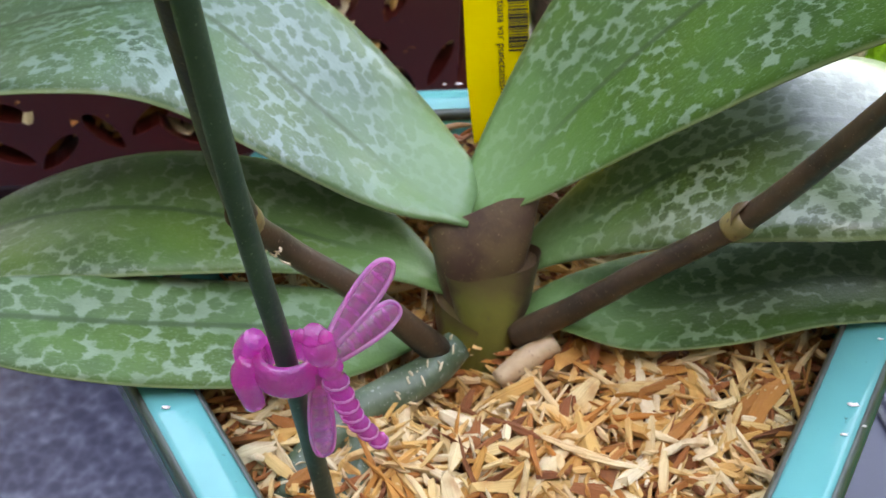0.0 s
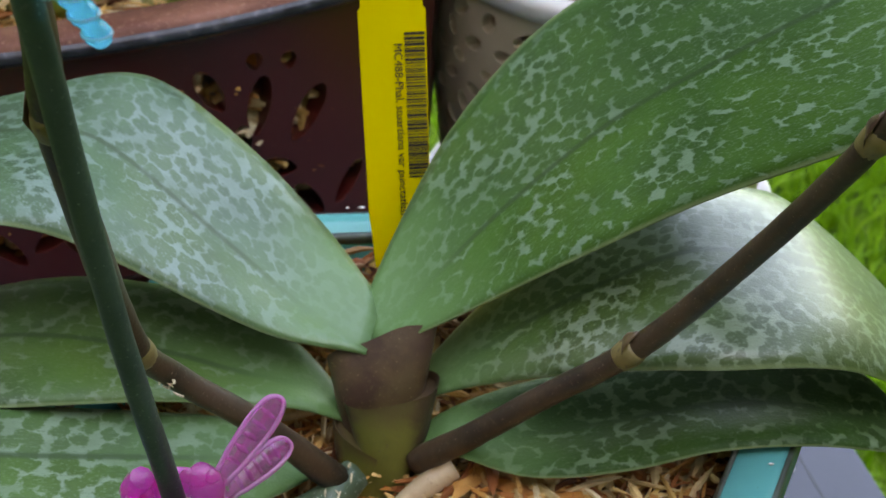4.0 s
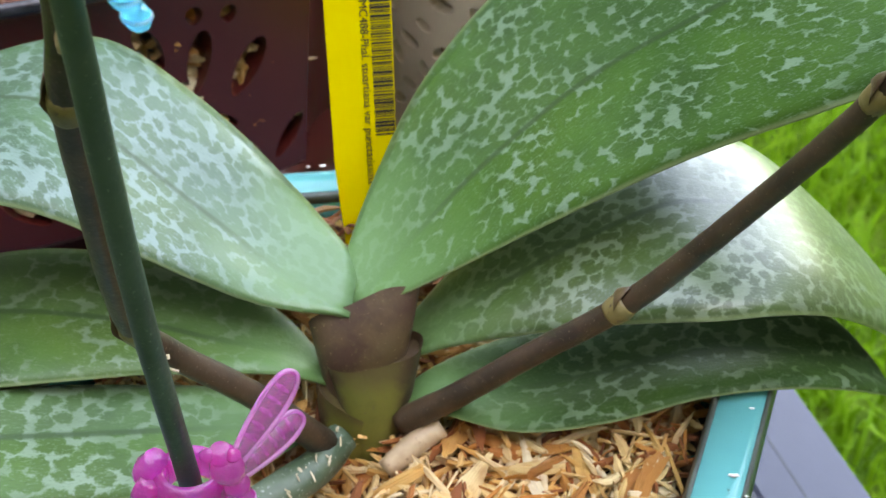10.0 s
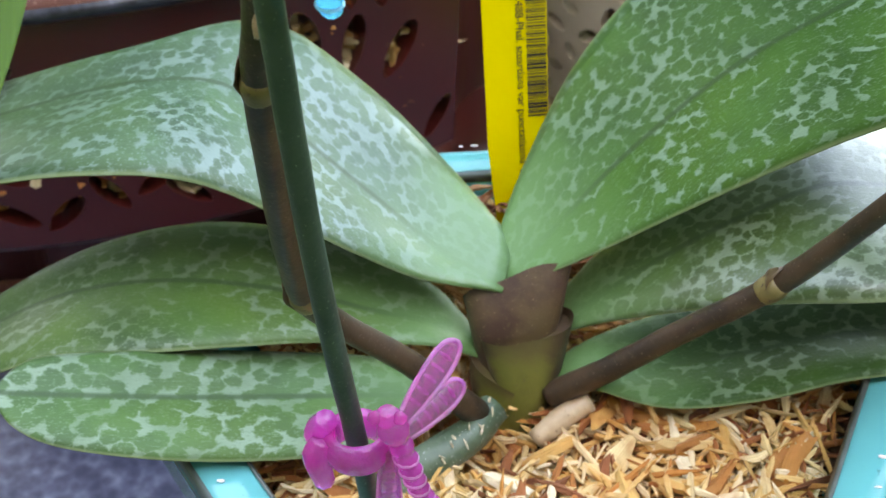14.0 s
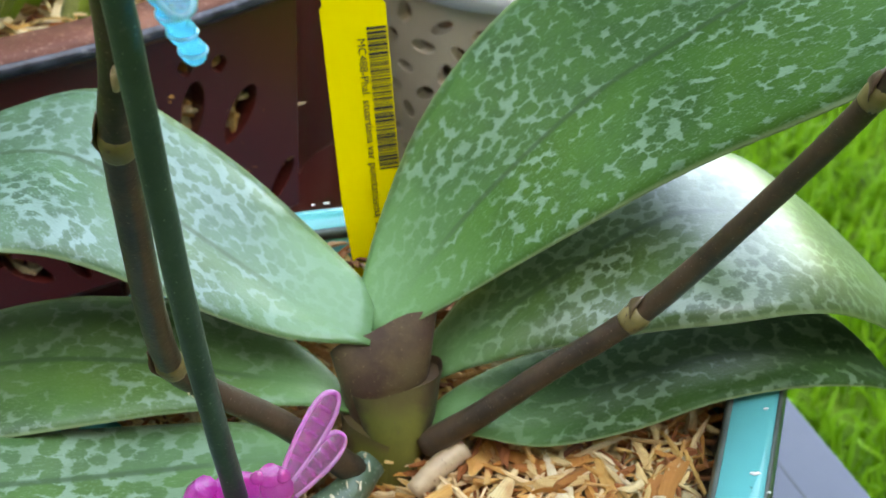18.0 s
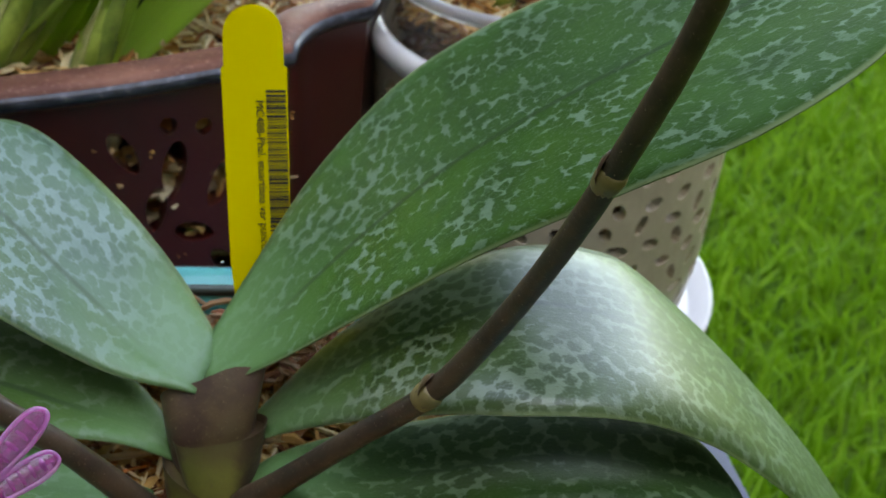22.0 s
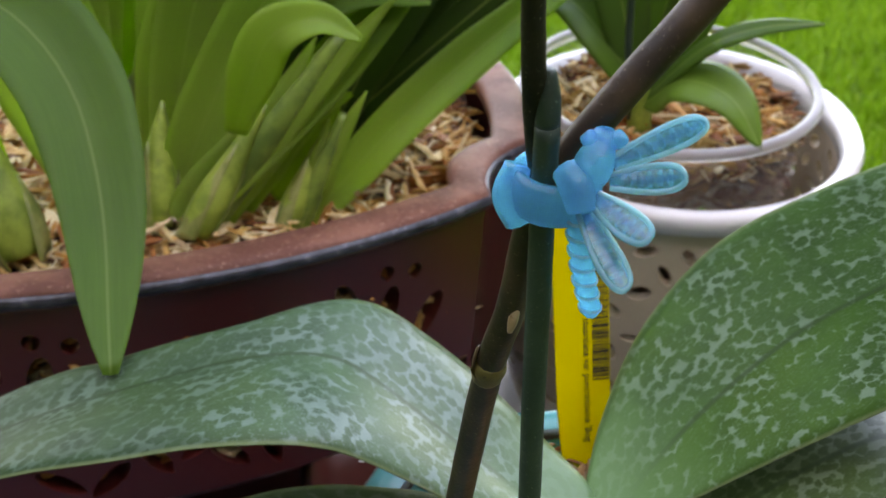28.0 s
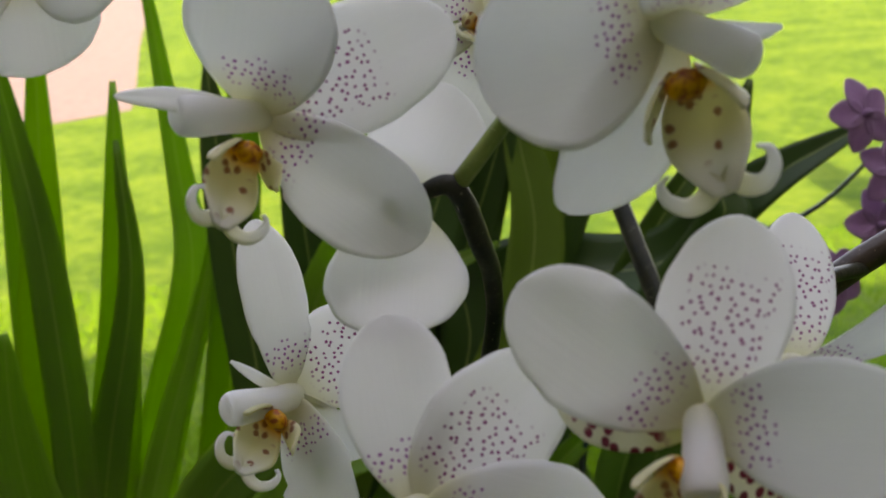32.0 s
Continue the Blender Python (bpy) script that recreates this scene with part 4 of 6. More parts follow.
leaf([((0.0022, 0.004, 0.2406), 0.017, 0.0015), ((-0.0176, 0.0154, 0.2456), 0.030, 0.0145), ((-0.033, 0.0219, 0.2555), 0.035, 0.023), ((-0.0482, 0.0284, 0.2652), 0.0365, 0.0295), ((-0.0633, 0.0347, 0.2748), 0.0358, 0.037),
      ((-0.0754, 0.0398, 0.2798), 0.0325, 0.0445), ((-0.0895, 0.0445, 0.2790), 0.0290, 0.048), ((-0.1096, 0.0440, 0.2766), 0.023, 0.0465), ((-0.1331, 0.0417, 0.2711), 0.0225, 0.042), ((-0.1569, 0.0393, 0.2646), 0.022, 0.035), ((-0.1731, 0.0377, 0.2593), 0.024, 0.030), ((-0.1982, 0.0352, 0.2498), 0.0200, 0.016), ((-0.2158, 0.0334, 0.2413), 0.002, 0.0015)],
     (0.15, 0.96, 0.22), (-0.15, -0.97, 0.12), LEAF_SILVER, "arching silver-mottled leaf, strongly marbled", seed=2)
leaf([((-0.001, 0.0, 0.218), 0.002, 0.002), ((-0.0154, 0.0008, 0.2284), 0.012, 0.008), ((-0.0339, 0.0017, 0.2325), 0.0215, 0.0125), ((-0.0492, 0.0024, 0.2366), 0.0235, 0.018), ((-0.0643, 0.0034, 0.2384), 0.0235, 0.023), ((-0.0796, 0.0051, 0.2384), 0.0235, 0.027),
      ((-0.0952, 0.0068, 0.2365), 0.0225, 0.029), ((-0.1110, 0.0071, 0.2337), 0.0205, 0.029), ((-0.1263, 0.0042, 0.2307), 0.018, 0.027), ((-0.1425, 0.0012, 0.2235), 0.0165, 0.0235), ((-0.1593, -0.0019, 0.2142), 0.0135, 0.016), ((-0.1707, -0.002, 0.2057), 0.0085, 0.008), ((-0.1779, -0.002, 0.1995), 0.001, 0.001)],
     (0.05, 0.96, 0.25), (-0.05, -0.96, 0.10), LEAF_MID, "long low green leaf with grey mottling", seed=3)
leaf([((-0.008, -0.012, 0.214), 0.003, 0.003), ((-0.0274, -0.0199, 0.2215), 0.0135, 0.016), ((-0.0497, -0.0264, 0.2270), 0.0160, 0.020), ((-0.0774, -0.0344, 0.2340), 0.0165, 0.020), ((-0.1035, -0.0404, 0.2401), 0.0145, 0.0165), ((-0.1159, -0.0430, 0.2430), 0.0105, 0.0105), ((-0.1225, -0.0443, 0.2445), 0.0010, 0.001)],
     (-0.2, 0.95, 0.2), (0.2, -0.95, 0.05), LEAF_COARSE, "short lower leaf with large grey-green blotches resting on the rim", seed=4)
leaf([((0.010, 0.003, 0.222), 0.003, 0.003), ((0.0222, 0.0051, 0.2309), 0.012, 0.005), ((0.041, 0.0068, 0.2468), 0.0205, 0.0155), ((0.0635, 0.0093, 0.2617), 0.0245, 0.0275), ((0.0825, 0.0119, 0.2700), 0.0265, 0.0360), ((0.0973, 0.0139, 0.2696), 0.030, 0.0355), ((0.1111, 0.0157, 0.2660), 0.033, 0.033),
      ((0.1241, 0.0187, 0.2587), 0.034, 0.030), ((0.1425, 0.0231, 0.2425), 0.029, 0.024), ((0.1615, 0.0279, 0.2225), 0.024, 0.020), ((0.1795, 0.0322, 0.2010), 0.019, 0.016), ((0.1925, 0.0355, 0.1825), 0.013, 0.010), ((0.1985, 0.0368, 0.1735), 0.007, 0.005), ((0.2012, 0.0374, 0.1700), 0.001, 0.001)],
     (-0.15, 0.95, 0.12), (0.15, -0.95, -0.12), LEAF_GLOSS, "arching glossy leaf with silver marbling, tip hanging over the edge", seed=5)
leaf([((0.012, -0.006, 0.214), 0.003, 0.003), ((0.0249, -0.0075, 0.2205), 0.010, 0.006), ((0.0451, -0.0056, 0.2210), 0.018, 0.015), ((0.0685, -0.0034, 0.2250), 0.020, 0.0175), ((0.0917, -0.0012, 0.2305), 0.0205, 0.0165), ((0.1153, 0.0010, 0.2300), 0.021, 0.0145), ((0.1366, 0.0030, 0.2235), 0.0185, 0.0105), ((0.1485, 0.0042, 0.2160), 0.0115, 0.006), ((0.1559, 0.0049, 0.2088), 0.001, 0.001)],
     (-0.05, 0.95, 0.25), (0.05, -0.95, 0.10), LEAF_LOW, "low green mottled leaf lying across the pot rim, darkened for shade", seed=6)

part("stem", tube([(0.0065, -0.004, 0.185), (0.0062, -0.003, 0.200), (0.0055, -0.001, 0.214), (0.004, 0.004, 0.228)], [0.0078, 0.0080, 0.0070, 0.004], 14, 18), SHEATH, orchid, "short thick brown stem")


def clasp(sides, depth, sag, mat, label, back=0.3):
    """A leaf base wrapped close round the stem: left and right edge points from bottom to top; sag bows its edge down in front."""
    rows = cat_rom([np.r_[l, r] for l, r in sides], 12)
    loops, uvs, edge = [], [], []
    for i, row in enumerate(rows):
        l, r = row[:3], row[3:]
        v = i / 11
        loop = []
        for j in range(32):
            a = 2 * math.pi * j / 32
            c, q = math.cos(a), math.sin(a)
            p = (l + r) / 2 + (r - l) / 2 * math.copysign(abs(c) ** 0.8, c) + np.array((0, depth * math.copysign(abs(q) ** 0.8, q) * (1 - max(0.0, back - 0.3) * 1.6 * v ** 3 if q < 0 else 1 - back * v), 0))
            p = p + np.array((0, 0, -sag * v * max(0.0, -q) * (1 + 0.3 * math.sin(5 * c))))
            loop.append(tuple(p))
            uvs.append((v * 0.02, a * 0.008))
            edge.append((c, v))
        loops.append(loop)
    hub = np.mean(loops[-1], axis=0)
    loops.append([tuple(hub + (np.array(p) - hub) * 0.92 + (0, 0, -0.0020)) for p in loops[-1]])
    uvs += uvs[-32:]
    edge += edge[-32:]
    V, F = rings(loops, False)[:2]
    m = len(loops) - 1
    F = list(F) + [tuple(range(31, -1, -1)), tuple(m * 32 + i for i in range(32))]
    crisp(part("leaf_base", (V, F, uvs, edge), mat, orchid, label).data, 0.7)


clasp([((-0.0010, -0.0040, 0.1920), (0.0130, -0.0040, 0.1930)), ((-0.0062, -0.0030, 0.2080), (0.0155, -0.0030, 0.2080)), ((-0.0072, -0.0010, 0.2235), (0.0140, -0.0030, 0.2120))], 0.0094, 0.0010, BASE_GREEN, "olive clasping leaf base with a purple-brown edge", 0.3)
clasp([((0.0002, -0.0040, 0.1960), (0.0145, -0.0035, 0.1985)), ((-0.0010, -0.0024, 0.2130), (0.0182, -0.0022, 0.2150)), ((-0.0044, 0.0000, 0.2275), (0.0214, 0.0016, 0.2330))], 0.0098, -0.0008, BASE_GREEN, "olive clasping leaf base with a purple-brown edge", 0.40)
clasp([((-0.0040, 0.0000, 0.2120), (0.0145, 0.0010, 0.2140)), ((-0.0064, 0.0012, 0.2250), (0.0180, 0.0024, 0.2325)), ((-0.0090, 0.0046, 0.2362), (0.0205, 0.0070, 0.2474))], 0.0074, -0.0030, SHEATH, "purple-brown clasping leaf base", 0.85)
stub = part("cut_spike_stub", tube([(0.012, -0.020, 0.206), (0.019, -0.0165, 0.2115), (0.0262, -0.0128, 0.2150)], [0.0030, 0.0034, 0.0032], 10, 12), DRY, orchid, "dry cut-off old flower spike")
part("cut_face", tube([(0.0257, -0.01305, 0.21480), (0.0264, -0.0127, 0.21512)], [0.0030, 0.0029], 3, 14), PITH, stub, "pale pithy cut end")
for pts, r in (([(0.0, -0.016, 0.214), (-0.008, -0.028, 0.2135), (-0.022, -0.040, 0.2135), (-0.032, -0.053, 0.2115), (-0.036, -0.066, 0.2085)], [0.0045, 0.0050, 0.0052, 0.0048, 0.004]),
               ([(-0.022, -0.040, 0.2115), (-0.020, -0.056, 0.2105), (-0.026, -0.072, 0.207)], [0.0036, 0.0040, 0.0036])):
    part("root", tube(pts, r, 26, 12, wobble=0.06), ROOT, orchid, "grey-green aerial root with bark crumbs")


crumbs = []
for _ in range(26):
    q = rng.random()
    p = cat_rom([(0.0, -0.016, 0.214), (-0.008, -0.028, 0.2135), (-0.022, -0.040, 0.2135), (-0.032, -0.053, 0.2115), (-0.036, -0.066, 0.2085)], 20)[int(q * 19)]
    a = rng.uniform(0.6, 2.5)
    crumbs.append(p + np.array((0.0052 * math.cos(a) * 0.6, -0.0052 * abs(math.cos(a)), 0.0053 * math.sin(a))))
for _ in range(7):
    crumbs.append(np.array((-0.0376, -0.0372, 0.2632)) + [rng.gauss(0, 0.0012), rng.gauss(0, 0.0003), rng.gauss(0, 0.0016)])
tagged(part("bark_crumbs", scatter_chips(rng, crumbs, [(rng.uniform(0.0010, 0.0030), rng.uniform(0.0004, 0.0009), 0.0004) for _ in crumbs]), PITH, smooth=False), "pale crumbs of bark clinging to the aerial root", "bark crumbs", kind="stuff")


def spike(name, pts, radii, nodes, mat, label):
    sp = part(name, tube(pts, radii, 90, 14, wobble=0.015), mat, orchid, label)
    for p, d, r in nodes:
        p, d = np.asarray(p), unit(d)
        part("node", tube([p - d * 0.003, p - d * 0.001, p + d * 0.001, p + d * 0.0028], [r * 0.98, r * 1.10, r * 1.13, r * 0.95], 10, 14), NODE, sp, "pale ring at a joint of the spike")
        side = unit(np.cross(d, (0.2, 1, 0.1)))
        part("bract", sheet([p + side * r * 0.5 - d * 0.001, p + side * r * 1.1 + d * 0.002, p + side * r * 1.05 + d * 0.0062], np.cross(d, side), -np.cross(d, side), [r * 0.9, r * 0.8, 0.0003], [r * 0.9, r * 0.8, 0.0003], 8, 6, 0.0006), SHEATH, sp)
    return sp


spike_a = spike("flower_spike", [(-0.004, -0.020, 0.216), (-0.020, -0.0285, 0.2430), (-0.0325, -0.0318, 0.2563), (-0.0382, -0.0338, 0.2635), (-0.0425, -0.0393, 0.2747), (-0.0427, -0.0471, 0.2940), (-0.0414, -0.0549, 0.3134), (-0.0379, -0.0706, 0.3520), (-0.0345, -0.0765, 0.3700), (-0.0315, -0.0835, 0.3950), (-0.0245, -0.0850, 0.4080), (-0.0125, -0.0835, 0.4230), (-0.0006, -0.0810, 0.4364), (0.0150, -0.0800, 0.4530), (0.0250, -0.0950, 0.4780), (0.0330, -0.1110, 0.4990), (0.0600, -0.1160, 0.5150)],
               [0.0040, 0.0033, 0.0032, 0.0031, 0.0031, 0.0031, 0.0031, 0.0030, 0.0029, 0.0028, 0.0030, 0.0031, 0.0031, 0.0030, 0.0029, 0.0027, 0.0025],
               [((-0.0425, -0.0393, 0.2747), (-0.15, -0.35, 0.9), 0.0031), ((-0.0379, -0.0706, 0.3520), (0.16, -0.38, 0.93), 0.0031), ((-0.0006, -0.0810, 0.4364), (0.65, 0.1, 0.7), 0.0032)], SPIKE, "brown jointed flower spike tied to the stake")
scar = np.array((-0.0347, -0.0762, 0.3690))
part("scar", tube([scar + (-0.0002, -0.0031, -0.0030), scar + (0.0004, -0.0032, 0.0), scar + (0.0014, -0.0027, 0.0032)], [0.0005, 0.0010, 0.0003], 10, 8), DRY, spike_a, "dry tan bract scar")
spike_b = spike("flower_spike", [(0.016, -0.010, 0.214), (0.030, -0.0135, 0.2275), (0.048, -0.0165, 0.2455), (0.069, -0.0207, 0.2667), (0.088, -0.0305, 0.3010), (0.1028, -0.0443, 0.3386), (0.1155, -0.0580, 0.3800), (0.1210, -0.0700, 0.4200), (0.121, -0.080, 0.470), (0.115, -0.090, 0.520)],
               [0.0038, 0.0034, 0.0031, 0.0030, 0.0027, 0.0027, 0.0026, 0.0025, 0.0024, 0.0022],
               [((0.067, -0.0204, 0.2645), (0.62, -0.15, 0.75), 0.0032), ((0.1028, -0.0443, 0.3386), (0.35, -0.35, 0.87), 0.0028)], SPIKE, "bare brown flower spike leaning out over the leaves")
rachis = spike("flower_spike", [(-0.03, -0.085, 0.396), (-0.0325, -0.088, 0.41), (-0.0345, -0.094, 0.428), (-0.0352, -0.1004, 0.4451), (-0.033, -0.112, 0.47), (-0.0278, -0.125, 0.4988), (-0.0277, -0.133, 0.5094), (-0.03, -0.142, 0.517), (-0.0339, -0.148, 0.5262), (-0.0403, -0.146, 0.5246)],
              [0.0024, 0.0022, 0.0020, 0.0018, 0.0015, 0.0014, 0.0015, 0.0017, 0.0016, 0.0010],
              [((-0.0352, -0.1004, 0.4451), (0.02, -0.3, 0.95), 0.0025)], SPIKE_DARK, "thin dark flowering branch")

# ---------------------------------------------------------------- flowers


def petal_data(length, wfun, thick, back, cup, twist=0.0, n=34, across=17):
    """A petal along +Y in the XY plane, face to +Z; back: how far it bends backward, cup: hollow across."""
    s = np.linspace(0, 1, n)
    mid = np.c_[np.sin(s * twist) * length * 0.2, s * length, -back * length * s ** 2]
    w = np.array([wfun(v) for v in s])
    cu = np.c_[np.ones(n), np.zeros(n), np.full(n, cup)]
    cl = np.c_[-np.ones(n), np.zeros(n), np.full(n, cup)]
    return sheet(mid, cu, cl, w, w, n, across, thick, droop=0.06, wave=0.030, seed=int(length * 1e5))


def as_mesh(name, data, mat):
    ob = part(name, data, mat)
    me = ob.data
    bpy.data.objects.remove(ob)
    return me


def bow(p, q, wmax):
    return lambda s: wmax * max(0.02, (math.sin(math.pi * min(1, s) ** p)) ** q)


# outline of each organ: where it is widest, how full, how far it bends back, how hollow it is
FORM = {"petal": (1.34, 0.46, 0.07, 0.10), "dorsal_sepal": (1.08, 0.46, 0.06, 0.16), "lateral_sepal": (1.0, 0.50, 0.10, 0.12)}
SKIN = {"petal": (PETAL, PLAIN), "dorsal_sepal": (SEPAL, PLAIN), "lateral_sepal": (LATERAL, LATERAL)}
LOOKS = {"petal": "broad white petal, magenta dots at its base", "dorsal_sepal": "white upper sepal dotted with magenta", "lateral_sepal": "greenish white lower sepal blotched with maroon"}


def organ(name, tip, half, roll, face, n=36):
    """A petal or sepal from the flower's middle to its tip (millimetres), turned about its own length by roll degrees."""
    p, q, back, cup = FORM[name]
    tip = np.asarray(tip, float) * 0.001
    ln, a = np.linalg.norm(tip), unit(tip)
    nr = unit(np.asarray(face) - a * (np.asarray(face) @ a))
    c, s = math.cos(radians(roll)), math.sin(radians(roll))
    nr = nr * c + np.cross(a, nr) * s
    w = np.cross(a, nr)
    t = 0.5 - 0.5 * np.cos(np.linspace(0, math.pi, n))
    arch = back * ln * (4 * t * (1 - t))
    mid = a * (t * ln)[:, None] + nr * arch[:, None] - nr * 0.0008
    hw = half * 0.001 * np.array([max(0.012, math.sin(math.pi * min(1, v) ** p) ** q) for v in t])
    seed = int(abs(tip[0]) * 1e6) % 97
    one, two = (hw * (1 + (0.030 * np.sin(6 * t + q) + 0.018 * np.sin(15 * t + 2.3 * q) + 0.010 * np.sin(33 * t + q)) * t) for q in (seed * 0.7, seed * 1.9 + 2))
    return sheet(mid, w + nr * cup, -w + nr * cup, one, two, n, 19, 0.0005, droop=0.10, wave=0.05, seed=seed)


def lip_parts(fl, tip, face):
    """The lip: a spotted middle lobe ending in two horns that curl back, two upright side lobes and the orange crest."""
    tip = np.asarray(tip, float) * 0.001
    ln, a = np.linalg.norm(tip), unit(tip)
    nr = unit(np.asarray(face) - a * (np.asarray(face) @ a))
    w = np.cross(a, nr)
    k = ln / 0.020

    def at(x, y, z):
        return a * (y * 0.001 * k) + w * (x * 0.001 * k) + nr * (z * 0.001 * k)
    mid = [at(0, y, z) for y, z in ((6, -1.0), (8.5, -2.2), (11.5, -2.4), (14.5, -1.4), (17.5, -0.4), (19.6, 0.0))]
    hw = np.array((1.6, 3.8, 5.1, 4.8, 3.0, 1.5)) * 0.001 * k
    part("lip", sheet(mid, w + nr * 0.42, -w + nr * 0.42, hw, hw, 26, 13, 0.0007, droop=0.08, wave=0.05), LIP, fl, "pale yellow lip with red-brown spots")
    for sg in (1, -1):
        pts = [at(sg * x, y, z) for x, y, z in ((0.4, 17.2, -0.3), (2.2, 19.2, 0.2), (4.3, 19.6, 0.9), (5.9, 18.2, 1.6), (6.0, 16.4, 2.2), (4.9, 15.8, 2.5))]
        ww = np.array((1.3, 1.25, 1.05, 0.8, 0.5, 0.1)) * 0.001 * k
        t = unit(np.gradient(np.array(pts), axis=0))
        cr = unit(np.cross(t, nr))
        part("horn", sheet(pts, cr, -cr, ww, ww, 24, 7, 0.0008), PLAIN, fl, "curled white horn of the lip")
        pts = [at(sg * x, y, z) for x, y, z in ((1.6, 5.5, -0.5), (3.4, 7.4, 1.4), (4.9, 9.6, 3.2), (5.2, 11.8, 4.2))]
        ww = np.array((0.9, 2.5, 2.6, 0.3)) * 0.001 * k
        cr = unit(nr * 0.75 - a * 0.4 - w * sg * 0.35)
        part("side_lobe", sheet(pts, cr, -cr, ww, ww, 18, 8, 0.0007, droop=0.15), LIP, fl, "upright lip lobe with brown freckles")
    part("callus", tube([at(-1.9, 6.6, 0.2), at(-0.7, 7.1, 1.5), at(0.7, 7.1, 1.5), at(1.9, 6.6, 0.2)], [0.0008 * k, 0.0017 * k, 0.0017 * k, 0.0008 * k], 14, 10), CALLUS, fl, "orange crest of the lip")


def bloom(at, face, label, organs, column, lip, lip_face, joint, plain=False):
    """One flower about its middle: its organs, the column, the lip and the stalk to a joint of the branch."""
    face = unit(face)
    col = np.asarray(column, float) * 0.001 if column else -face * 0.001
    fl = part("flower", tube([-face * 0.0035, (0, 0, 0), col * 0.4 + face * 0.0008, col * 0.75 + face * 0.0006, col * 0.95, col], [0.0014, 0.0022, 0.0025, 0.0029, 0.0025, 0.0010], 24, 16), PLAIN, orchid, label)
    fl.location = at
    for name, tip, half, roll, *white in organs:
        part(name, organ(name, tip, half, roll, face), PLAIN if white else SKIN[name][1 if plain else 0], fl, "plain white narrow sepal" if white else LOOKS[name])
    if lip:
        lip_parts(fl, lip, lip_face)
    o, j = np.array(at), np.array(joint)
    b = o - face * 0.003
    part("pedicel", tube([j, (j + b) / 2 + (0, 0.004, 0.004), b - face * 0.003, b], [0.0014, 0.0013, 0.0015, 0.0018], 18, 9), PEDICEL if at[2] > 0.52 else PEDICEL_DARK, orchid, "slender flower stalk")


bloom((-0.0089, -0.1828, 0.4984), (-0.21, -0.98, -0.03), "white flower with magenta-dotted sepals, facing the viewer squarely",
      [("dorsal_sepal", (8.4, 5.8, 23.4), 8.2, 0),
       ("petal", (-20.7, 3.1, 17.3), 8.5, 0),
       ("petal", (21.1, -15.9, 1.0), 8.8, 0),
       ("lateral_sepal", (-15.6, 14.1, 0.1), 4.6, 0),
       ("lateral_sepal", (14.5, 5.8, -12.5), 5.0, 0)],
      (-2.0, -7.3, -7.3), (-8.9, -9.3, -15.3), (0.12, -0.69, 0.68), (-0.0160, -0.1350, 0.5450))
bloom((-0.0430, -0.1665, 0.4852), (-0.36, -0.93, 0.01), "white flower turned aside, its spotted lip hanging",
      [("dorsal_sepal", (19.8, 1.2, 18.7), 8.6, 0),
       ("petal", (24.3, -10.0, -6.1), 10.8, -8),
       ("petal", (-2.5, 8.5, 25.0), 8.0, 10),
       ("lateral_sepal", (-9.5, -4.3, 3.4), 0.9, 30, True),
       ("lateral_sepal", (12.0, -2.5, -17.6), 5.0, 0)],
      (-9.7, -7.0, -0.9), (-9.8, -13.2, -9.6), (0.56, -0.63, 0.53), (-0.0330, -0.1150, 0.4760))
bloom((-0.0615, -0.1264, 0.4926), (-0.40, -0.91, 0.02), "white flower seen from its side with a spotted lip",
      [("dorsal_sepal", (16.6, 5.9, 10.5), 8.6, 0),
       ("petal", (-2.9, 0.8, 29.2), 6.0, 58),
       ("petal", (7.3, -6.0, -21.0), 7.5, 10),
       ("lateral_sepal", (-8.1, -5.7, 7.6), 1.0, 30, True),
       ("lateral_sepal", (11.4, 5.2, -12.9), 5.0, 0, True)],
      (-10.0, -7.4, 0.5), (-8.3, -12.9, -8.3), (0.56, -0.63, 0.53), (-0.0335, -0.1120, 0.4700))
bloom((-0.0421, -0.1474, 0.5248), (0.15, 0.98, -0.11), "white flower seen from behind, creamy in the light",
      [("petal", (-2.6, -9.0, -17.7), 10.4, 0),
       ("lateral_sepal", (-13.2, 4.3, -1.7), 2.6, 0),
       ("petal", (9.5, 8.4, 15.5), 9.0, 0)],
      None, None, None, (-0.0401, -0.1460, 0.5248), True)
bloom((-0.0603, -0.1518, 0.5385), (-0.27, -0.96, -0.01), "white flower with a brown-spotted lip seen from its side",
      [("petal", (5.5, -13.1, 20.6), 10.6, 0),
       ("dorsal_sepal", (27.7, -2.8, 10.4), 9.0, 0),
       ("petal", (21.4, -3.1, -18.9), 7.8, 0),
       ("lateral_sepal", (-16.9, -9.9, 4.2), 1.8, 30, True)],
      (-10.4, -6.9, 0.9), (-5.9, -8.8, -14.5), (0.58, -0.75, 0.34), (-0.0401, -0.1460, 0.5248))
bloom((-0.0086, -0.1760, 0.5457), (0.23, -0.96, -0.16), "white flower facing away to the lawn, lip with curled horns",
      [("petal", (-23.5, -3.1, -4.0), 11.5, 0),
       ("lateral_sepal", (-11.5, 10.3, -23.4), 7.6, 0, True),
       ("dorsal_sepal", (-5.7, 5.1, 23.8), 8.0, 0),
       ("petal", (4.4, -20.3, 12.1), 9.0, 0),
       ("lateral_sepal", (16.1, 5.1, -1.9), 1.8, 30, True)],
      (8.6, -6.4, -5.5), (5.3, -3.8, -21.3), (-0.50, -0.66, 0.58), (-0.0327, -0.1480, 0.5269))
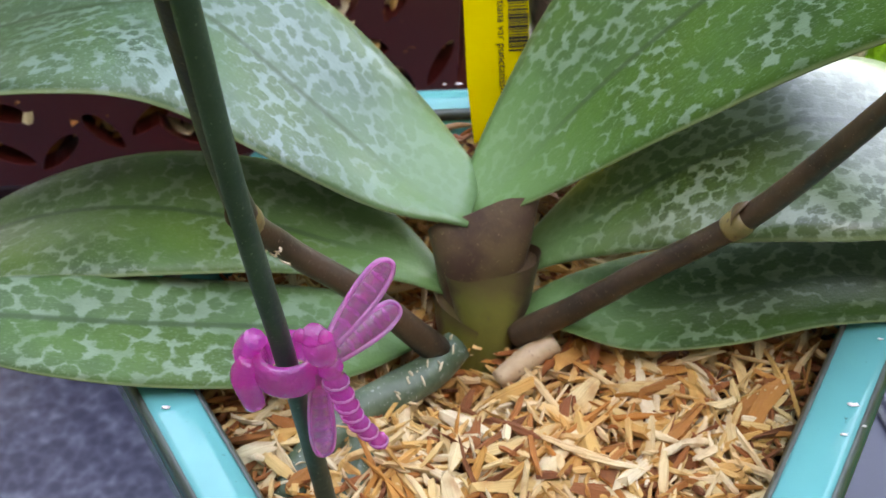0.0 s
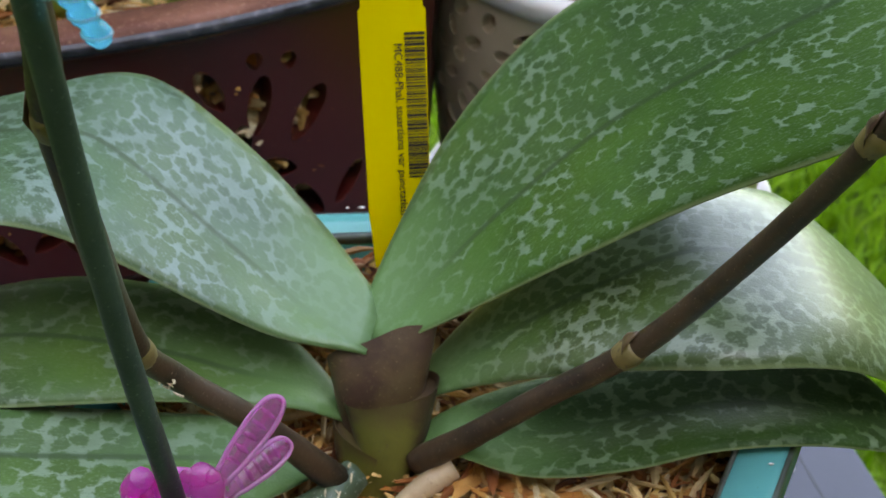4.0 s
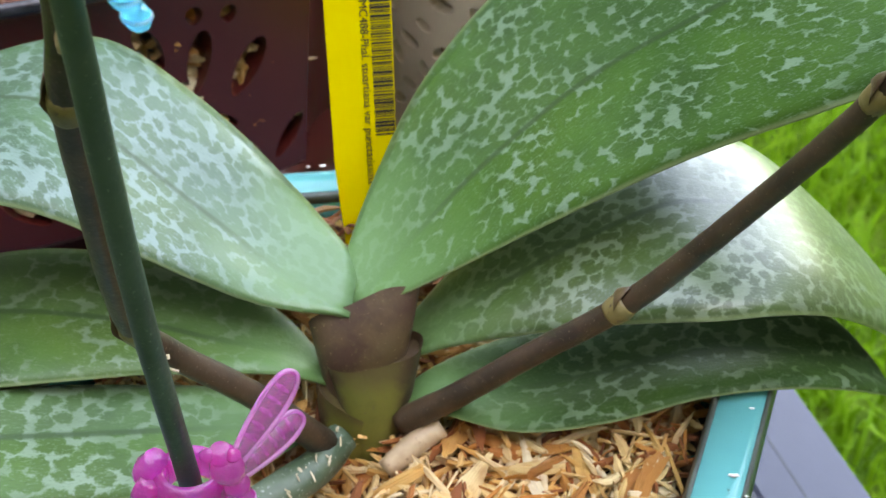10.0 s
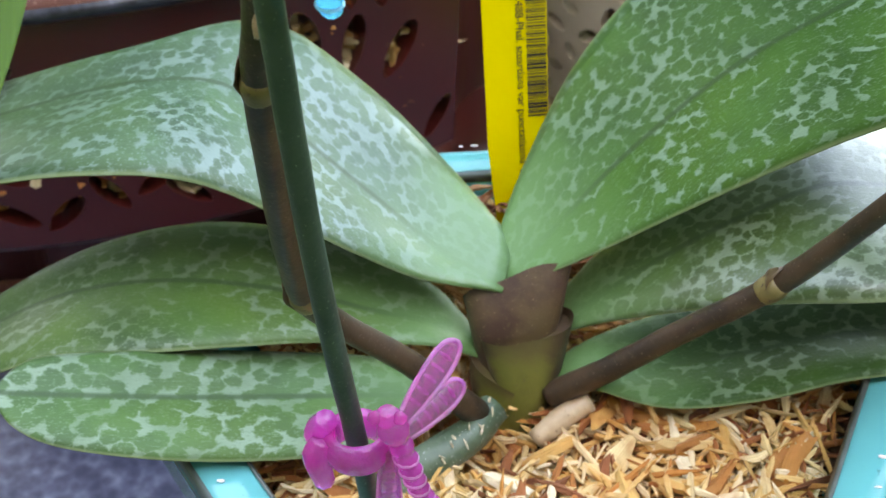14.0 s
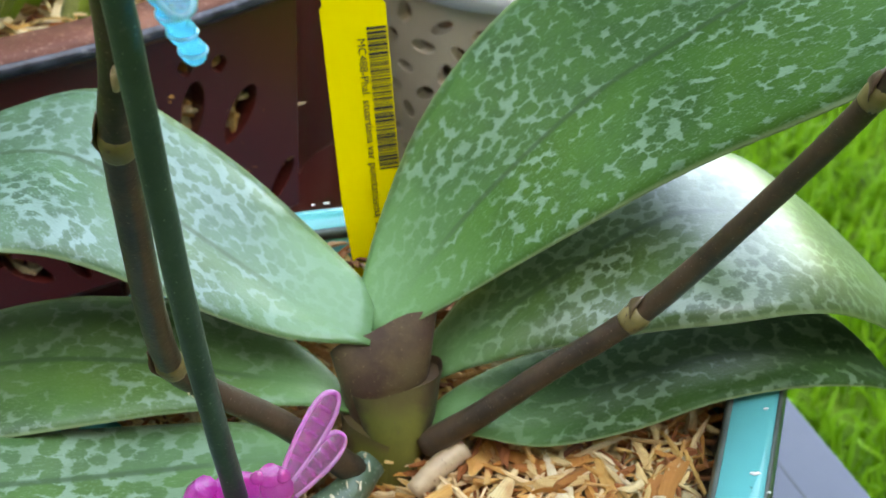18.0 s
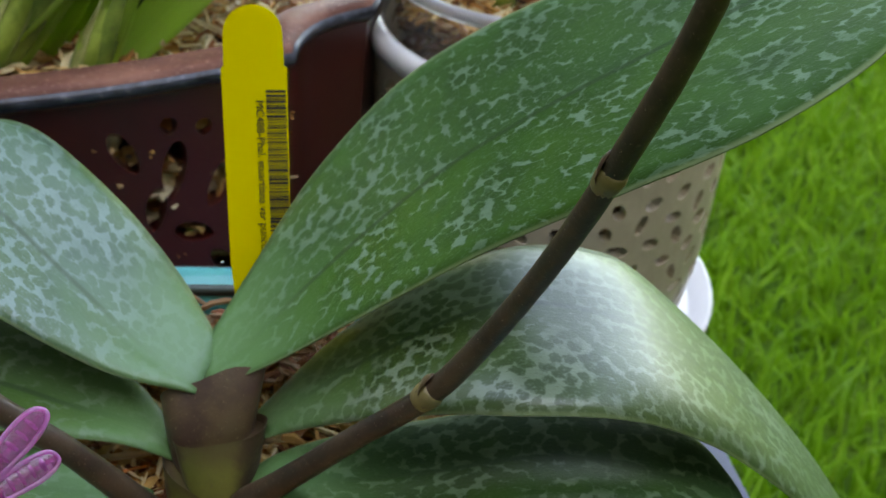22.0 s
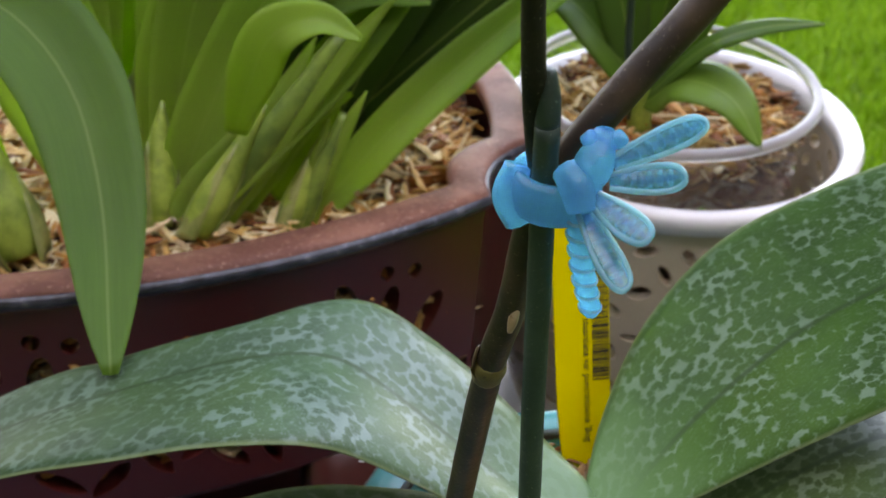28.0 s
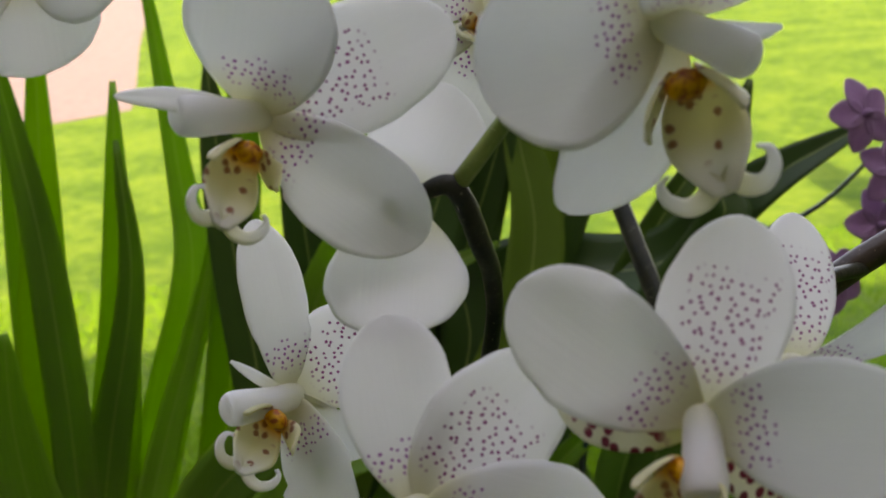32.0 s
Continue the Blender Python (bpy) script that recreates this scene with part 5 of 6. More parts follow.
bloom((-0.0243, -0.1200, 0.5505), (0.13, -0.99, 0.01), "white dotted flower behind the nearer ones",
      [("petal", (-13.6, -0.9, -23.5), 9.5, 0),
       ("petal", (-20.0, -13.9, 5.7), 9.5, 0),
       ("dorsal_sepal", (9.8, 4.5, 23.6), 8.0, 0),
       ("petal", (14.8, -16.5, -11.6), 9.0, 0)],
      (0.7, -8.7, -2.4), (-3.4, -8.9, -3.0), (-0.00, -0.73, 0.59), (-0.0330, -0.1320, 0.5450))
bloom((-0.0926, -0.1429, 0.5621), (0.03, -1.00, 0.02), "white flower at the end of the branch",
      [("petal", (1.5, -3.9, -15.4), 10.5, 0),
       ("petal", (16.5, -11.1, -2.4), 8.0, 0),
       ("dorsal_sepal", (-0.6, 11.5, 21.1), 8.0, 0),
       ("petal", (-11.6, -18.2, -3.9), 8.0, 0)],
      None, None, None, (-0.0345, -0.1320, 0.5600), True)
bloom((0.0124, -0.1537, 0.4957), (0.13, -0.99, 0.03), "white dotted flower half hidden behind another",
      [("dorsal_sepal", (4.7, 8.1, 22.1), 6.5, 0),
       ("petal", (18.8, -12.5, 14.9), 6.0, 35),
       ("petal", (-5.1, 14.6, -15.7), 8.0, 0)],
      None, None, None, (0.0400, -0.1140, 0.5030))

# ---------------------------------------------------------------- stake, clips, label
stake = thing("plant_stake", "thin dark green coated plant stake in the bark", "plant stake")
part("shaft", tube([(-0.0225, -0.0705, 0.190), (-0.0252, -0.0750, 0.250), (-0.0294, -0.0813, 0.319), (-0.0308, -0.0870, 0.385), (-0.0313, -0.0910, 0.4130)], [0.0023, 0.0023, 0.0023, 0.0023, 0.0022], 40, 12, wobble=0.02), STAKE, stake)
part("tip", tube([(-0.0313, -0.0909, 0.4125), (-0.03135, -0.0913, 0.4180), (-0.0314, -0.0915, 0.4225)], [0.0022, 0.0020, 0.0010], 8, 12), STAKE, stake)


def dragonfly(name, mat, wing_mat, rim_mat, label, at, grip, wings, tail, head, lever):
    """A see-through hair-clip style plant clip: claw ring, body, head with eyes, four wings, ribbed tail."""
    cl = thing(name, label, "plant clip", at=at)
    o = np.asarray(at)

    def rel(p):
        return np.asarray(p) - o
    c, r, ax = rel(grip[0]), grip[1], unit(grip[2])
    e1 = unit(np.cross(ax, (0.3, 1, 0.2)))
    e2 = np.cross(ax, e1)
    ring = [c + r * (math.cos(t) * e1 + math.sin(t) * e2) for t in np.linspace(0.2, 6.1, 26)]
    V, F, U = tube(ring, 0.0016, 60, 10)
    for i in range(len(V)):
        d = np.asarray(V[i]) - c
        V[i] = c + d + ax * (d @ ax) * 1.5
    part("claw", (V, F, U), mat, cl, "curved claw gripping the stems")
    for w in wings:
        p, q, wd = rel(w[0]), rel(w[1]), w[2]
        d = unit(q - p)
        sd = unit(np.cross(d, (0.25, -0.85, 0.45)))
        L = np.linalg.norm(q - p)
        mid = [p + d * L * s for s in (0, 0.35, 0.7, 0.93, 1.0)]
        ww = [wd * s for s in (0.45, 0.85, 1.0, 0.7, 0.12)]
        wing = part("wing", sheet(mid, sd, -sd, ww, ww, 22, 9, 0.0010, droop=0.25), wing_mat, cl, "ridged translucent wing")
        part("rib", tube([mid[0], mid[2], mid[3]], [0.0007, 0.0006, 0.0003], 10, 6), wing_mat, wing)
        rim = [mid[i] + sd * ww[i] for i in range(5)] + [mid[i] - sd * ww[i] for i in range(3, -1, -1)]
        part("edge", tube(rim, 0.00055, 44, 6), rim_mat, wing, "raised clear rim of the wing, coloured paler for caught light")
        # Beads across the wing in the paler rim colour, for sparkle.
        for k in range(5):
            s = 0.25 + 0.14 * k
            b = p + d * L * s + unit(np.cross(d, sd)) * 0.0006
            part("bead", tube([b - sd * wd * 0.55, b, b + sd * wd * 0.55], [0.0003, 0.00055, 0.0003], 6, 6), rim_mat, wing)
    t = [rel(p) for p in tail]
    td = cat_rom(t, 17)
    rr = [0.0022 - 0.0008 * i / 16 + 0.0006 * (i % 2) for i in range(17)]
    tl = part("tail", tube(td, rr, 60, 10), mat, cl, "ribbed tail")
    for i in range(3, 16, 2):
        part("ridge", tube([td[i] + rr[i] * 0.95 * (math.cos(a) * e1 + math.sin(a) * e2) for a in np.linspace(0, 6.28, 13)], 0.00034, 24, 5), rim_mat, tl)
    h0 = rel(head)
    b0 = t[0]
    part("thorax", tube([b0 + (0, 0, 0.001), (b0 + h0) / 2 + (0, -0.0008, 0.0008), h0], [0.0024, 0.0034, 0.0022], 14, 12), mat, cl)
    hd = part("head", tube([h0 - (0, 0, 0.002), h0, h0 + (0, 0, 0.0020)], [0.0016, 0.0029, 0.0016], 10, 12), mat, cl)
    for sx in (-1, 1):
        e = h0 + (sx * 0.0023, -0.0008, 0.0006)
        part("eye", tube([e - (0, 0, 0.0016), e, e + (0, 0, 0.0016)], [0.0005, 0.0017, 0.0005], 8, 10), mat, hd)
    for l in lever:
        l = [rel(p) for p in l]
        part("lever", tube(l, [0.0024, 0.0030, 0.0024, 0.0015][:len(l)], 20, 9), mat, cl, "finger lever of the clip")
    part("spring", tube([b0 + np.array((0.002 * math.cos(a), 0.0022 + 0.0002 * a, 0.002 * math.sin(a))) for a in np.linspace(0, 18, 46)], 0.00035, 60, 6), STEEL, cl, "steel coil spring")
    return cl


dragonfly("dragonfly_clip", PINK, PINK_WING, PINK_RIM, "bright pink translucent dragonfly clip gripping the stake", (-0.0260, -0.0765, 0.268),
          ((-0.0262, -0.0768, 0.2690), 0.0058, (0.02, 0.1, 1)),
          [((-0.0165, -0.0790, 0.2780), (-0.0060, -0.0660, 0.2885), 0.0026), ((-0.0160, -0.0790, 0.2740), (-0.0050, -0.0660, 0.2765), 0.0026),
           ((-0.0195, -0.0800, 0.2700), (-0.0205, -0.0800, 0.2450), 0.0024)],
          [(-0.0170, -0.0805, 0.2745), (-0.0150, -0.0800, 0.2640), (-0.0130, -0.0780, 0.2540), (-0.0085, -0.0760, 0.2450)],
          (-0.0188, -0.0812, 0.2820), [[(-0.0320, -0.0770, 0.2760), (-0.0345, -0.0760, 0.2710), (-0.0345, -0.0750, 0.2640)], [(-0.0330, -0.0790, 0.2720), (-0.0345, -0.0800, 0.2680), (-0.0335, -0.0800, 0.2600)]])
dragonfly("dragonfly_clip", BLUE, BLUE_WING, BLUE_RIM, "bright blue translucent dragonfly clip holding spike and stake together", (-0.0290, -0.0880, 0.4000),
          ((-0.0292, -0.0872, 0.4000), 0.0066, (0.05, -0.1, 1)),
          [((-0.0205, -0.0927, 0.4067), (-0.0064, -0.0935, 0.4144), 0.0020), ((-0.0211, -0.0950, 0.4046), (-0.0101, -0.0994, 0.4075), 0.0021),
           ((-0.0237, -0.0952, 0.4019), (-0.0160, -0.1044, 0.3990), 0.0024), ((-0.0251, -0.0954, 0.3994), (-0.0193, -0.1059, 0.3907), 0.0022)],
          [(-0.0254, -0.0941, 0.4018), (-0.0249, -0.0929, 0.3934), (-0.0234, -0.0901, 0.3841), (-0.0211, -0.0868, 0.3748)],
          (-0.0220, -0.0909, 0.4100), [[(-0.0355, -0.0870, 0.4040), (-0.0368, -0.0880, 0.3990), (-0.0350, -0.0890, 0.3940)], [(-0.0283, -0.0929, 0.4059), (-0.0266, -0.0956, 0.4041), (-0.0257, -0.0972, 0.4003)]])

label = thing("plant_label", "yellow plastic plant label with barcode, stuck in the bark", "plant label", at=(0, 0, 0))
LX = unit((0.0196, 0.0035, 0.0))
LZ = unit((-0.052, 0.28, 1.0))
LO = np.array((0.0022, 0.0822, 0.3010))
LN = unit(np.cross(LX, LZ))


def on_label(u, v, h=0.0):
    return LO + LX * u + LZ * v + LN * h


outline = [(-0.0098, 0.0), (-0.0090, 0.0008), (-0.0088, 0.0102)] + [(0.0088 * math.cos(a), 0.0102 + 0.0086 * math.sin(a)) for a in np.linspace(math.pi, 0, 13)[1:-1]] + [(0.0088, 0.0102), (0.0090, 0.0008), (0.0098, 0.0), (0.0094, -0.060), (0.0075, -0.085), (0.0, -0.095), (-0.0075, -0.085), (-0.0094, -0.060)]
m = len(outline)
V = [on_label(u, v, h) for h in (0.0004, -0.0004) for u, v in outline]
F = [tuple(range(m)), tuple(range(2 * m - 1, m - 1, -1))] + [(i, m + i, m + (i + 1) % m, (i + 1) % m) for i in range(m)]
part("tag", (V, F), YELLOW, label, smooth=False)
HS = 1 if LN[1] < 0 else -1
v = -0.0065
bars = random.Random(11)
while v > -0.050:
    w = bars.choice((0.0002, 0.0003, 0.0005, 0.0008))
    a, b = 0.0033, 0.0092
    part("bar", ([on_label(u, q, HS * h) for h in (0.00045, 0.00065) for u, q in ((a, v), (b, v), (b, v - w), (a, v - w))], [(0, 1, 2, 3), (7, 6, 5, 4), (0, 4, 5, 1), (2, 6, 7, 3), (1, 5, 6, 2), (0, 3, 7, 4)]), INK, label, smooth=False)
    v -= w + bars.choice((0.00025, 0.0004, 0.0006))


def lettering(text, size, m, mat, parent, name):
    cu = bpy.data.curves.new(name, 'FONT')
    cu.body, cu.size, cu.extrude = text, size, 0.0001
    cu.align_x, cu.align_y = 'LEFT', 'CENTER'
    ob = new(name, cu)
    dg = bpy.context.evaluated_depsgraph_get()
    me = bpy.data.meshes.new_from_object(ob.evaluated_get(dg))
    bpy.data.objects.remove(ob)
    me.materials.clear()
    p = part(name, me, mat, parent, smooth=False)
    p.matrix_basis = m
    return p


ex, ez = Vector(-LZ), Vector(LN * HS)
ey = ez.cross(ex)
tm = Matrix((ex, ey, ez)).transposed().to_4x4()
tm.translation = Vector(on_label(0.0013, -0.0095, HS * 0.0006))
lettering("MC488-Phal. stuartiana var punctatissma 'Bog", 0.0034, tm, INK, label, "lettering")

# ---------------------------------------------------------------- oxblood pot with strap-leaved orchid
BP_C, BP_TURN = np.array((-0.165, 0.315)), radians(20)
CORNERS = [(0.108, -0.138), (0.152, -0.0885), (0.184, 0.03), (0.165, 0.15), (0.12, 0.19), (-0.03, 0.205), (-0.18, 0.19), (-0.225, 0.15), (-0.245, 0.03), (-0.215, -0.0885), (-0.17, -0.138), (-0.03, -0.165)]


def bp_outline():
    """Bulged sides and hollow corners."""
    pts = []
    sides = [(1, 2, 3), (4, 5, 6), (7, 8, 9), (10, 11, 0)]
    for a, b, c in sides:
        A, B, C = (np.array(CORNERS[i]) for i in (a, b, c))
        Q = 2 * B - (A + C) / 2
        for s in np.linspace(0, 1, 22):
            pts.append((1 - s) ** 2 * A + 2 * s * (1 - s) * Q + s * s * C)
        n = np.array(CORNERS[(c + 1) % 12])
        mid = (C + n) / 2
        inw = -unit(mid) * 0.010
        for s in np.linspace(0, 1, 8)[1:-1]:
            pts.append((1 - s) ** 2 * C + 2 * s * (1 - s) * (mid + inw * 2) + s * s * n)
    return np.array(pts)


BP = bp_outline()


def bp_ring(inset, z):
    """The pot's outline moved inward and set at a height."""
    r = np.hypot(*BP.T)
    p = BP * (1 - inset / r)[:, None]
    c, s = math.cos(BP_TURN), math.sin(BP_TURN)
    return [(BP_C[0] + x * c - y * s, BP_C[1] + x * s + y * c, z) for x, y in p]


def in_bp(x, y, margin):
    d = np.array((x, y)) - BP_C
    c, s = math.cos(-BP_TURN), math.sin(-BP_TURN)
    q = np.array((d[0] * c - d[1] * s, d[0] * s + d[1] * c))
    a = math.atan2(q[1], q[0])
    i = np.argmin(np.abs((np.arctan2(BP[:, 1], BP[:, 0]) - a + math.pi) % (2 * math.pi) - math.pi))
    return np.hypot(*q) < np.hypot(*BP[i]) - margin


brown_pot = thing("flower_pot", "large oxblood glazed ceramic pot with cut-out motifs and notched corners", "pot")
BZ = 0.25
SLOPE = 0.07


def wall_inset(z):
    return 0.004 + (BZ - 0.008 - z) * SLOPE


FOOT_Z = 0.128
body = part("body", rings([bp_ring(i, z) for i, z in ((wall_inset(0.242), 0.242), (wall_inset(0.18), 0.18), (wall_inset(FOOT_Z + 0.004), FOOT_Z + 0.004), (wall_inset(FOOT_Z) + 0.003, FOOT_Z), (wall_inset(FOOT_Z) + 0.012, FOOT_Z), (wall_inset(0.18) + 0.011, 0.18), (0.015, 0.242))]), OXBLOOD, brown_pot)
part("rim", rings([bp_ring(i, z) for i, z in ((0.0035, BZ - 0.010), (0.001, BZ - 0.006), (0.0025, BZ - 0.001), (0.006, BZ), (0.020, BZ - 0.0005), (0.0225, BZ - 0.003), (0.0215, BZ - 0.012))]), OXRIM, brown_pot, "matt brick-brown rim")
part("rim_line", rings([bp_ring(i, z) for i, z in ((0.0031, BZ - 0.0092), (-0.0002, BZ - 0.0062), (0.0010, BZ - 0.0022), (0.0032, BZ - 0.0028))]), DARKLINE, brown_pot, "dark worn glaze line under the rim")
part("floor", rings([bp_ring(i, z) for i, z in ((0.021, FOOT_Z + 0.001), (0.021, FOOT_Z + 0.011), (0.150, FOOT_Z + 0.011), (0.150, FOOT_Z + 0.001))]), OXBLOOD, brown_pot)
part("foot", rings([bp_ring(i, z) for i, z in ((0.096, FOOT_Z + 0.002), (0.092, 0.042), (0.112, 0.042), (0.112, FOOT_Z + 0.002))]), OXBLOOD, brown_pot, "dark recessed foot of the pot")
near = list(range(3 * 28 + 14, 4 * 28)) + list(range(0, 10))
corner = []
for inset, z in ((0.0, FOOT_Z + 0.003), (0.0, 0.046), (0.014, 0.043), (0.018, FOOT_Z + 0.003)):
    ring = bp_ring(wall_inset(z) + inset + 0.0004, z)
    corner.append([ring[i] for i in near])
m = len(near)
cv = [p for lp in corner for p in lp]
cf = [(i * m + j, i * m + j + 1, (i + 1) % 4 * m + j + 1, (i + 1) % 4 * m + j) for i in range(4) for j in range(m - 1)] + [(0, m, 2 * m, 3 * m), (m - 1, 4 * m - 1, 3 * m - 1, 2 * m - 1)]
part("foot", (cv, cf), OXBLOOD, brown_pot, "dark corner foot running down from the wall")
for fx, fy in ((-0.100, 0.455), (-0.365, 0.360)):
    part("foot", box((fx, fy, 0.063), (0.075, 0.070, 0.134), 0.008, BP_TURN), OXBLOOD, brown_pot, "dark square corner foot")
stand = thing("pot_stand", "low oxblood ceramic stand with a brick-brown edge under the pot", "pot stand")
part("plinth", rings([bp_ring(i, z) for i, z in ((0.091, 0.027), (0.093, -0.002), (0.150, -0.002), (0.150, 0.027))]), OXBLOOD, stand)
part("edge", rings([bp_ring(i, z) for i, z in ((0.0895, 0.0275), (0.0885, 0.034), (0.090, 0.0395), (0.096, 0.0410), (0.150, 0.0405), (0.150, 0.0275))]), OXRIM, stand, "brick-brown worn edge")


def face_point(a, z):
    """A point of the front wall: a metres along it from its notched corner, at height z, with the way out."""
    ring = np.array(bp_ring(wall_inset(z), z))
    front = ring[3 * 28:3 * 28 + 22]
    d = np.r_[0, np.cumsum(np.linalg.norm(np.diff(front, axis=0), axis=1))]
    t = d[-1] - a
    p = np.array([np.interp(t, d, front[:, q]) for q in range(3)])
    tan = unit(np.array([np.interp(t + 0.004, d, front[:, q]) for q in range(3)]) - np.array([np.interp(t - 0.004, d, front[:, q]) for q in range(3)]))
    out = unit(np.cross(tan, (0, 0, 1)))
    upw = unit(np.array((0, 0, 1)) + out * SLOPE)
    nor = unit(np.cross(tan, upw))
    return p, tan, upw, nor


def leaf_cut(a, z, length, width, lean):
    p, tx, uz, nor = face_point(a, z)
    c, s = math.cos(lean), math.sin(lean)
    ring = []
    for k in range(16):
        t = 2 * math.pi * k / 16
        u, v = width / 2 * math.sin(t) * abs(math.sin(t / 2 + 0.0)) ** 0.3, -length / 2 * math.cos(t)
        ring.append(p + tx * (u * c + v * s) + uz * (v * c - u * s))
    return ring, nor


cuts = []
MOTIF = ((0.0545, 0.2245, 0.0080, 0.0080, 0), (0.0395, 0.2212, 0.0080, 0.0080, 0), (0.0735, 0.2150, 0.023, 0.010, -0.45), (0.0530, 0.2030, 0.029, 0.0115, 0.20), (0.0308, 0.1935, 0.029, 0.0130, 0.55), (0.0615, 0.1850, 0.022, 0.0100, 0.15), (0.0450, 0.1700, 0.019, 0.0105, -1.2))
for off in (0.0, 0.1520):
    for a, z, ln, wd, lean in MOTIF:
        cuts.append(leaf_cut(a + off, z, ln, wd, lean))
for a, z, lean in ((0.1085, 0.1488, -0.3), (0.1280, 0.1505, -0.8), (0.1405, 0.1600, 0.9), (0.1603, 0.1563, -0.6), (0.2008, 0.1495, -1.0), (0.180, 0.148, 0.8), (0.085, 0.150, 0.6), (0.030, 0.148, -0.6), (0.010, 0.150, 0.6)):
    cuts.append(leaf_cut(a, z, 0.024, 0.0095, lean))
carve(body, drops(cuts, 0.034))

bark_bed("bark_mulch", "pale wood chips filling the oxblood pot", lambda x, y, m: in_bp(x, y, 0.026 + m), lambda x, y: 0.232 + 0.005 * noise.noise((x * 25, y * 25, 5)), 6500, 240, CHIPS_PALE, -0.42, 0.03, 0.10, 0.52, grow=1.5)
inner = []
for _ in range(700):
    a, z = rng.uniform(0.0, 0.26), rng.uniform(0.146, 0.222)
    p, tx, uz, nor = face_point(a, z)
    inner.append(p - np.asarray(nor) * (1 if nor[1] < 0 else -1) * rng.uniform(0.0085, 0.0135))
tagged(part("bark_behind_wall", scatter_chips(rng, inner, [(rng.uniform(0.010, 0.022), rng.uniform(0.004, 0.009), rng.uniform(0.002, 0.004)) for _ in inner]), BARK_HOLE, smooth=False), "wood chips showing through the cut-outs", "wood chips", kind="stuff")

cym = thing("strap_leaf_orchid", "orchid with long arching strap leaves and green pseudobulbs", "orchid")


def strap(pts, w, label="", facing=(0.2, -0.6, 0.5), taper=0.5, mat=STRAP):
    p = cat_rom(pts, 14)
    t = unit(np.gradient(p, axis=0))
    c = unit(np.cross(t, np.broadcast_to(facing, t.shape)))
    s = np.linspace(0, 1, 14)
    ww = w * np.minimum(1, 0.45 + 2.2 * s) * np.clip((1 - s) / taper, 0.03, 1) ** 0.6
    f = unit(np.asarray(facing, float)) * 0.35
    return part("leaf", sheet(p, c + f, -c + f, ww, ww, 34, 9, 0.0009, droop=0.0), mat, cym, label)


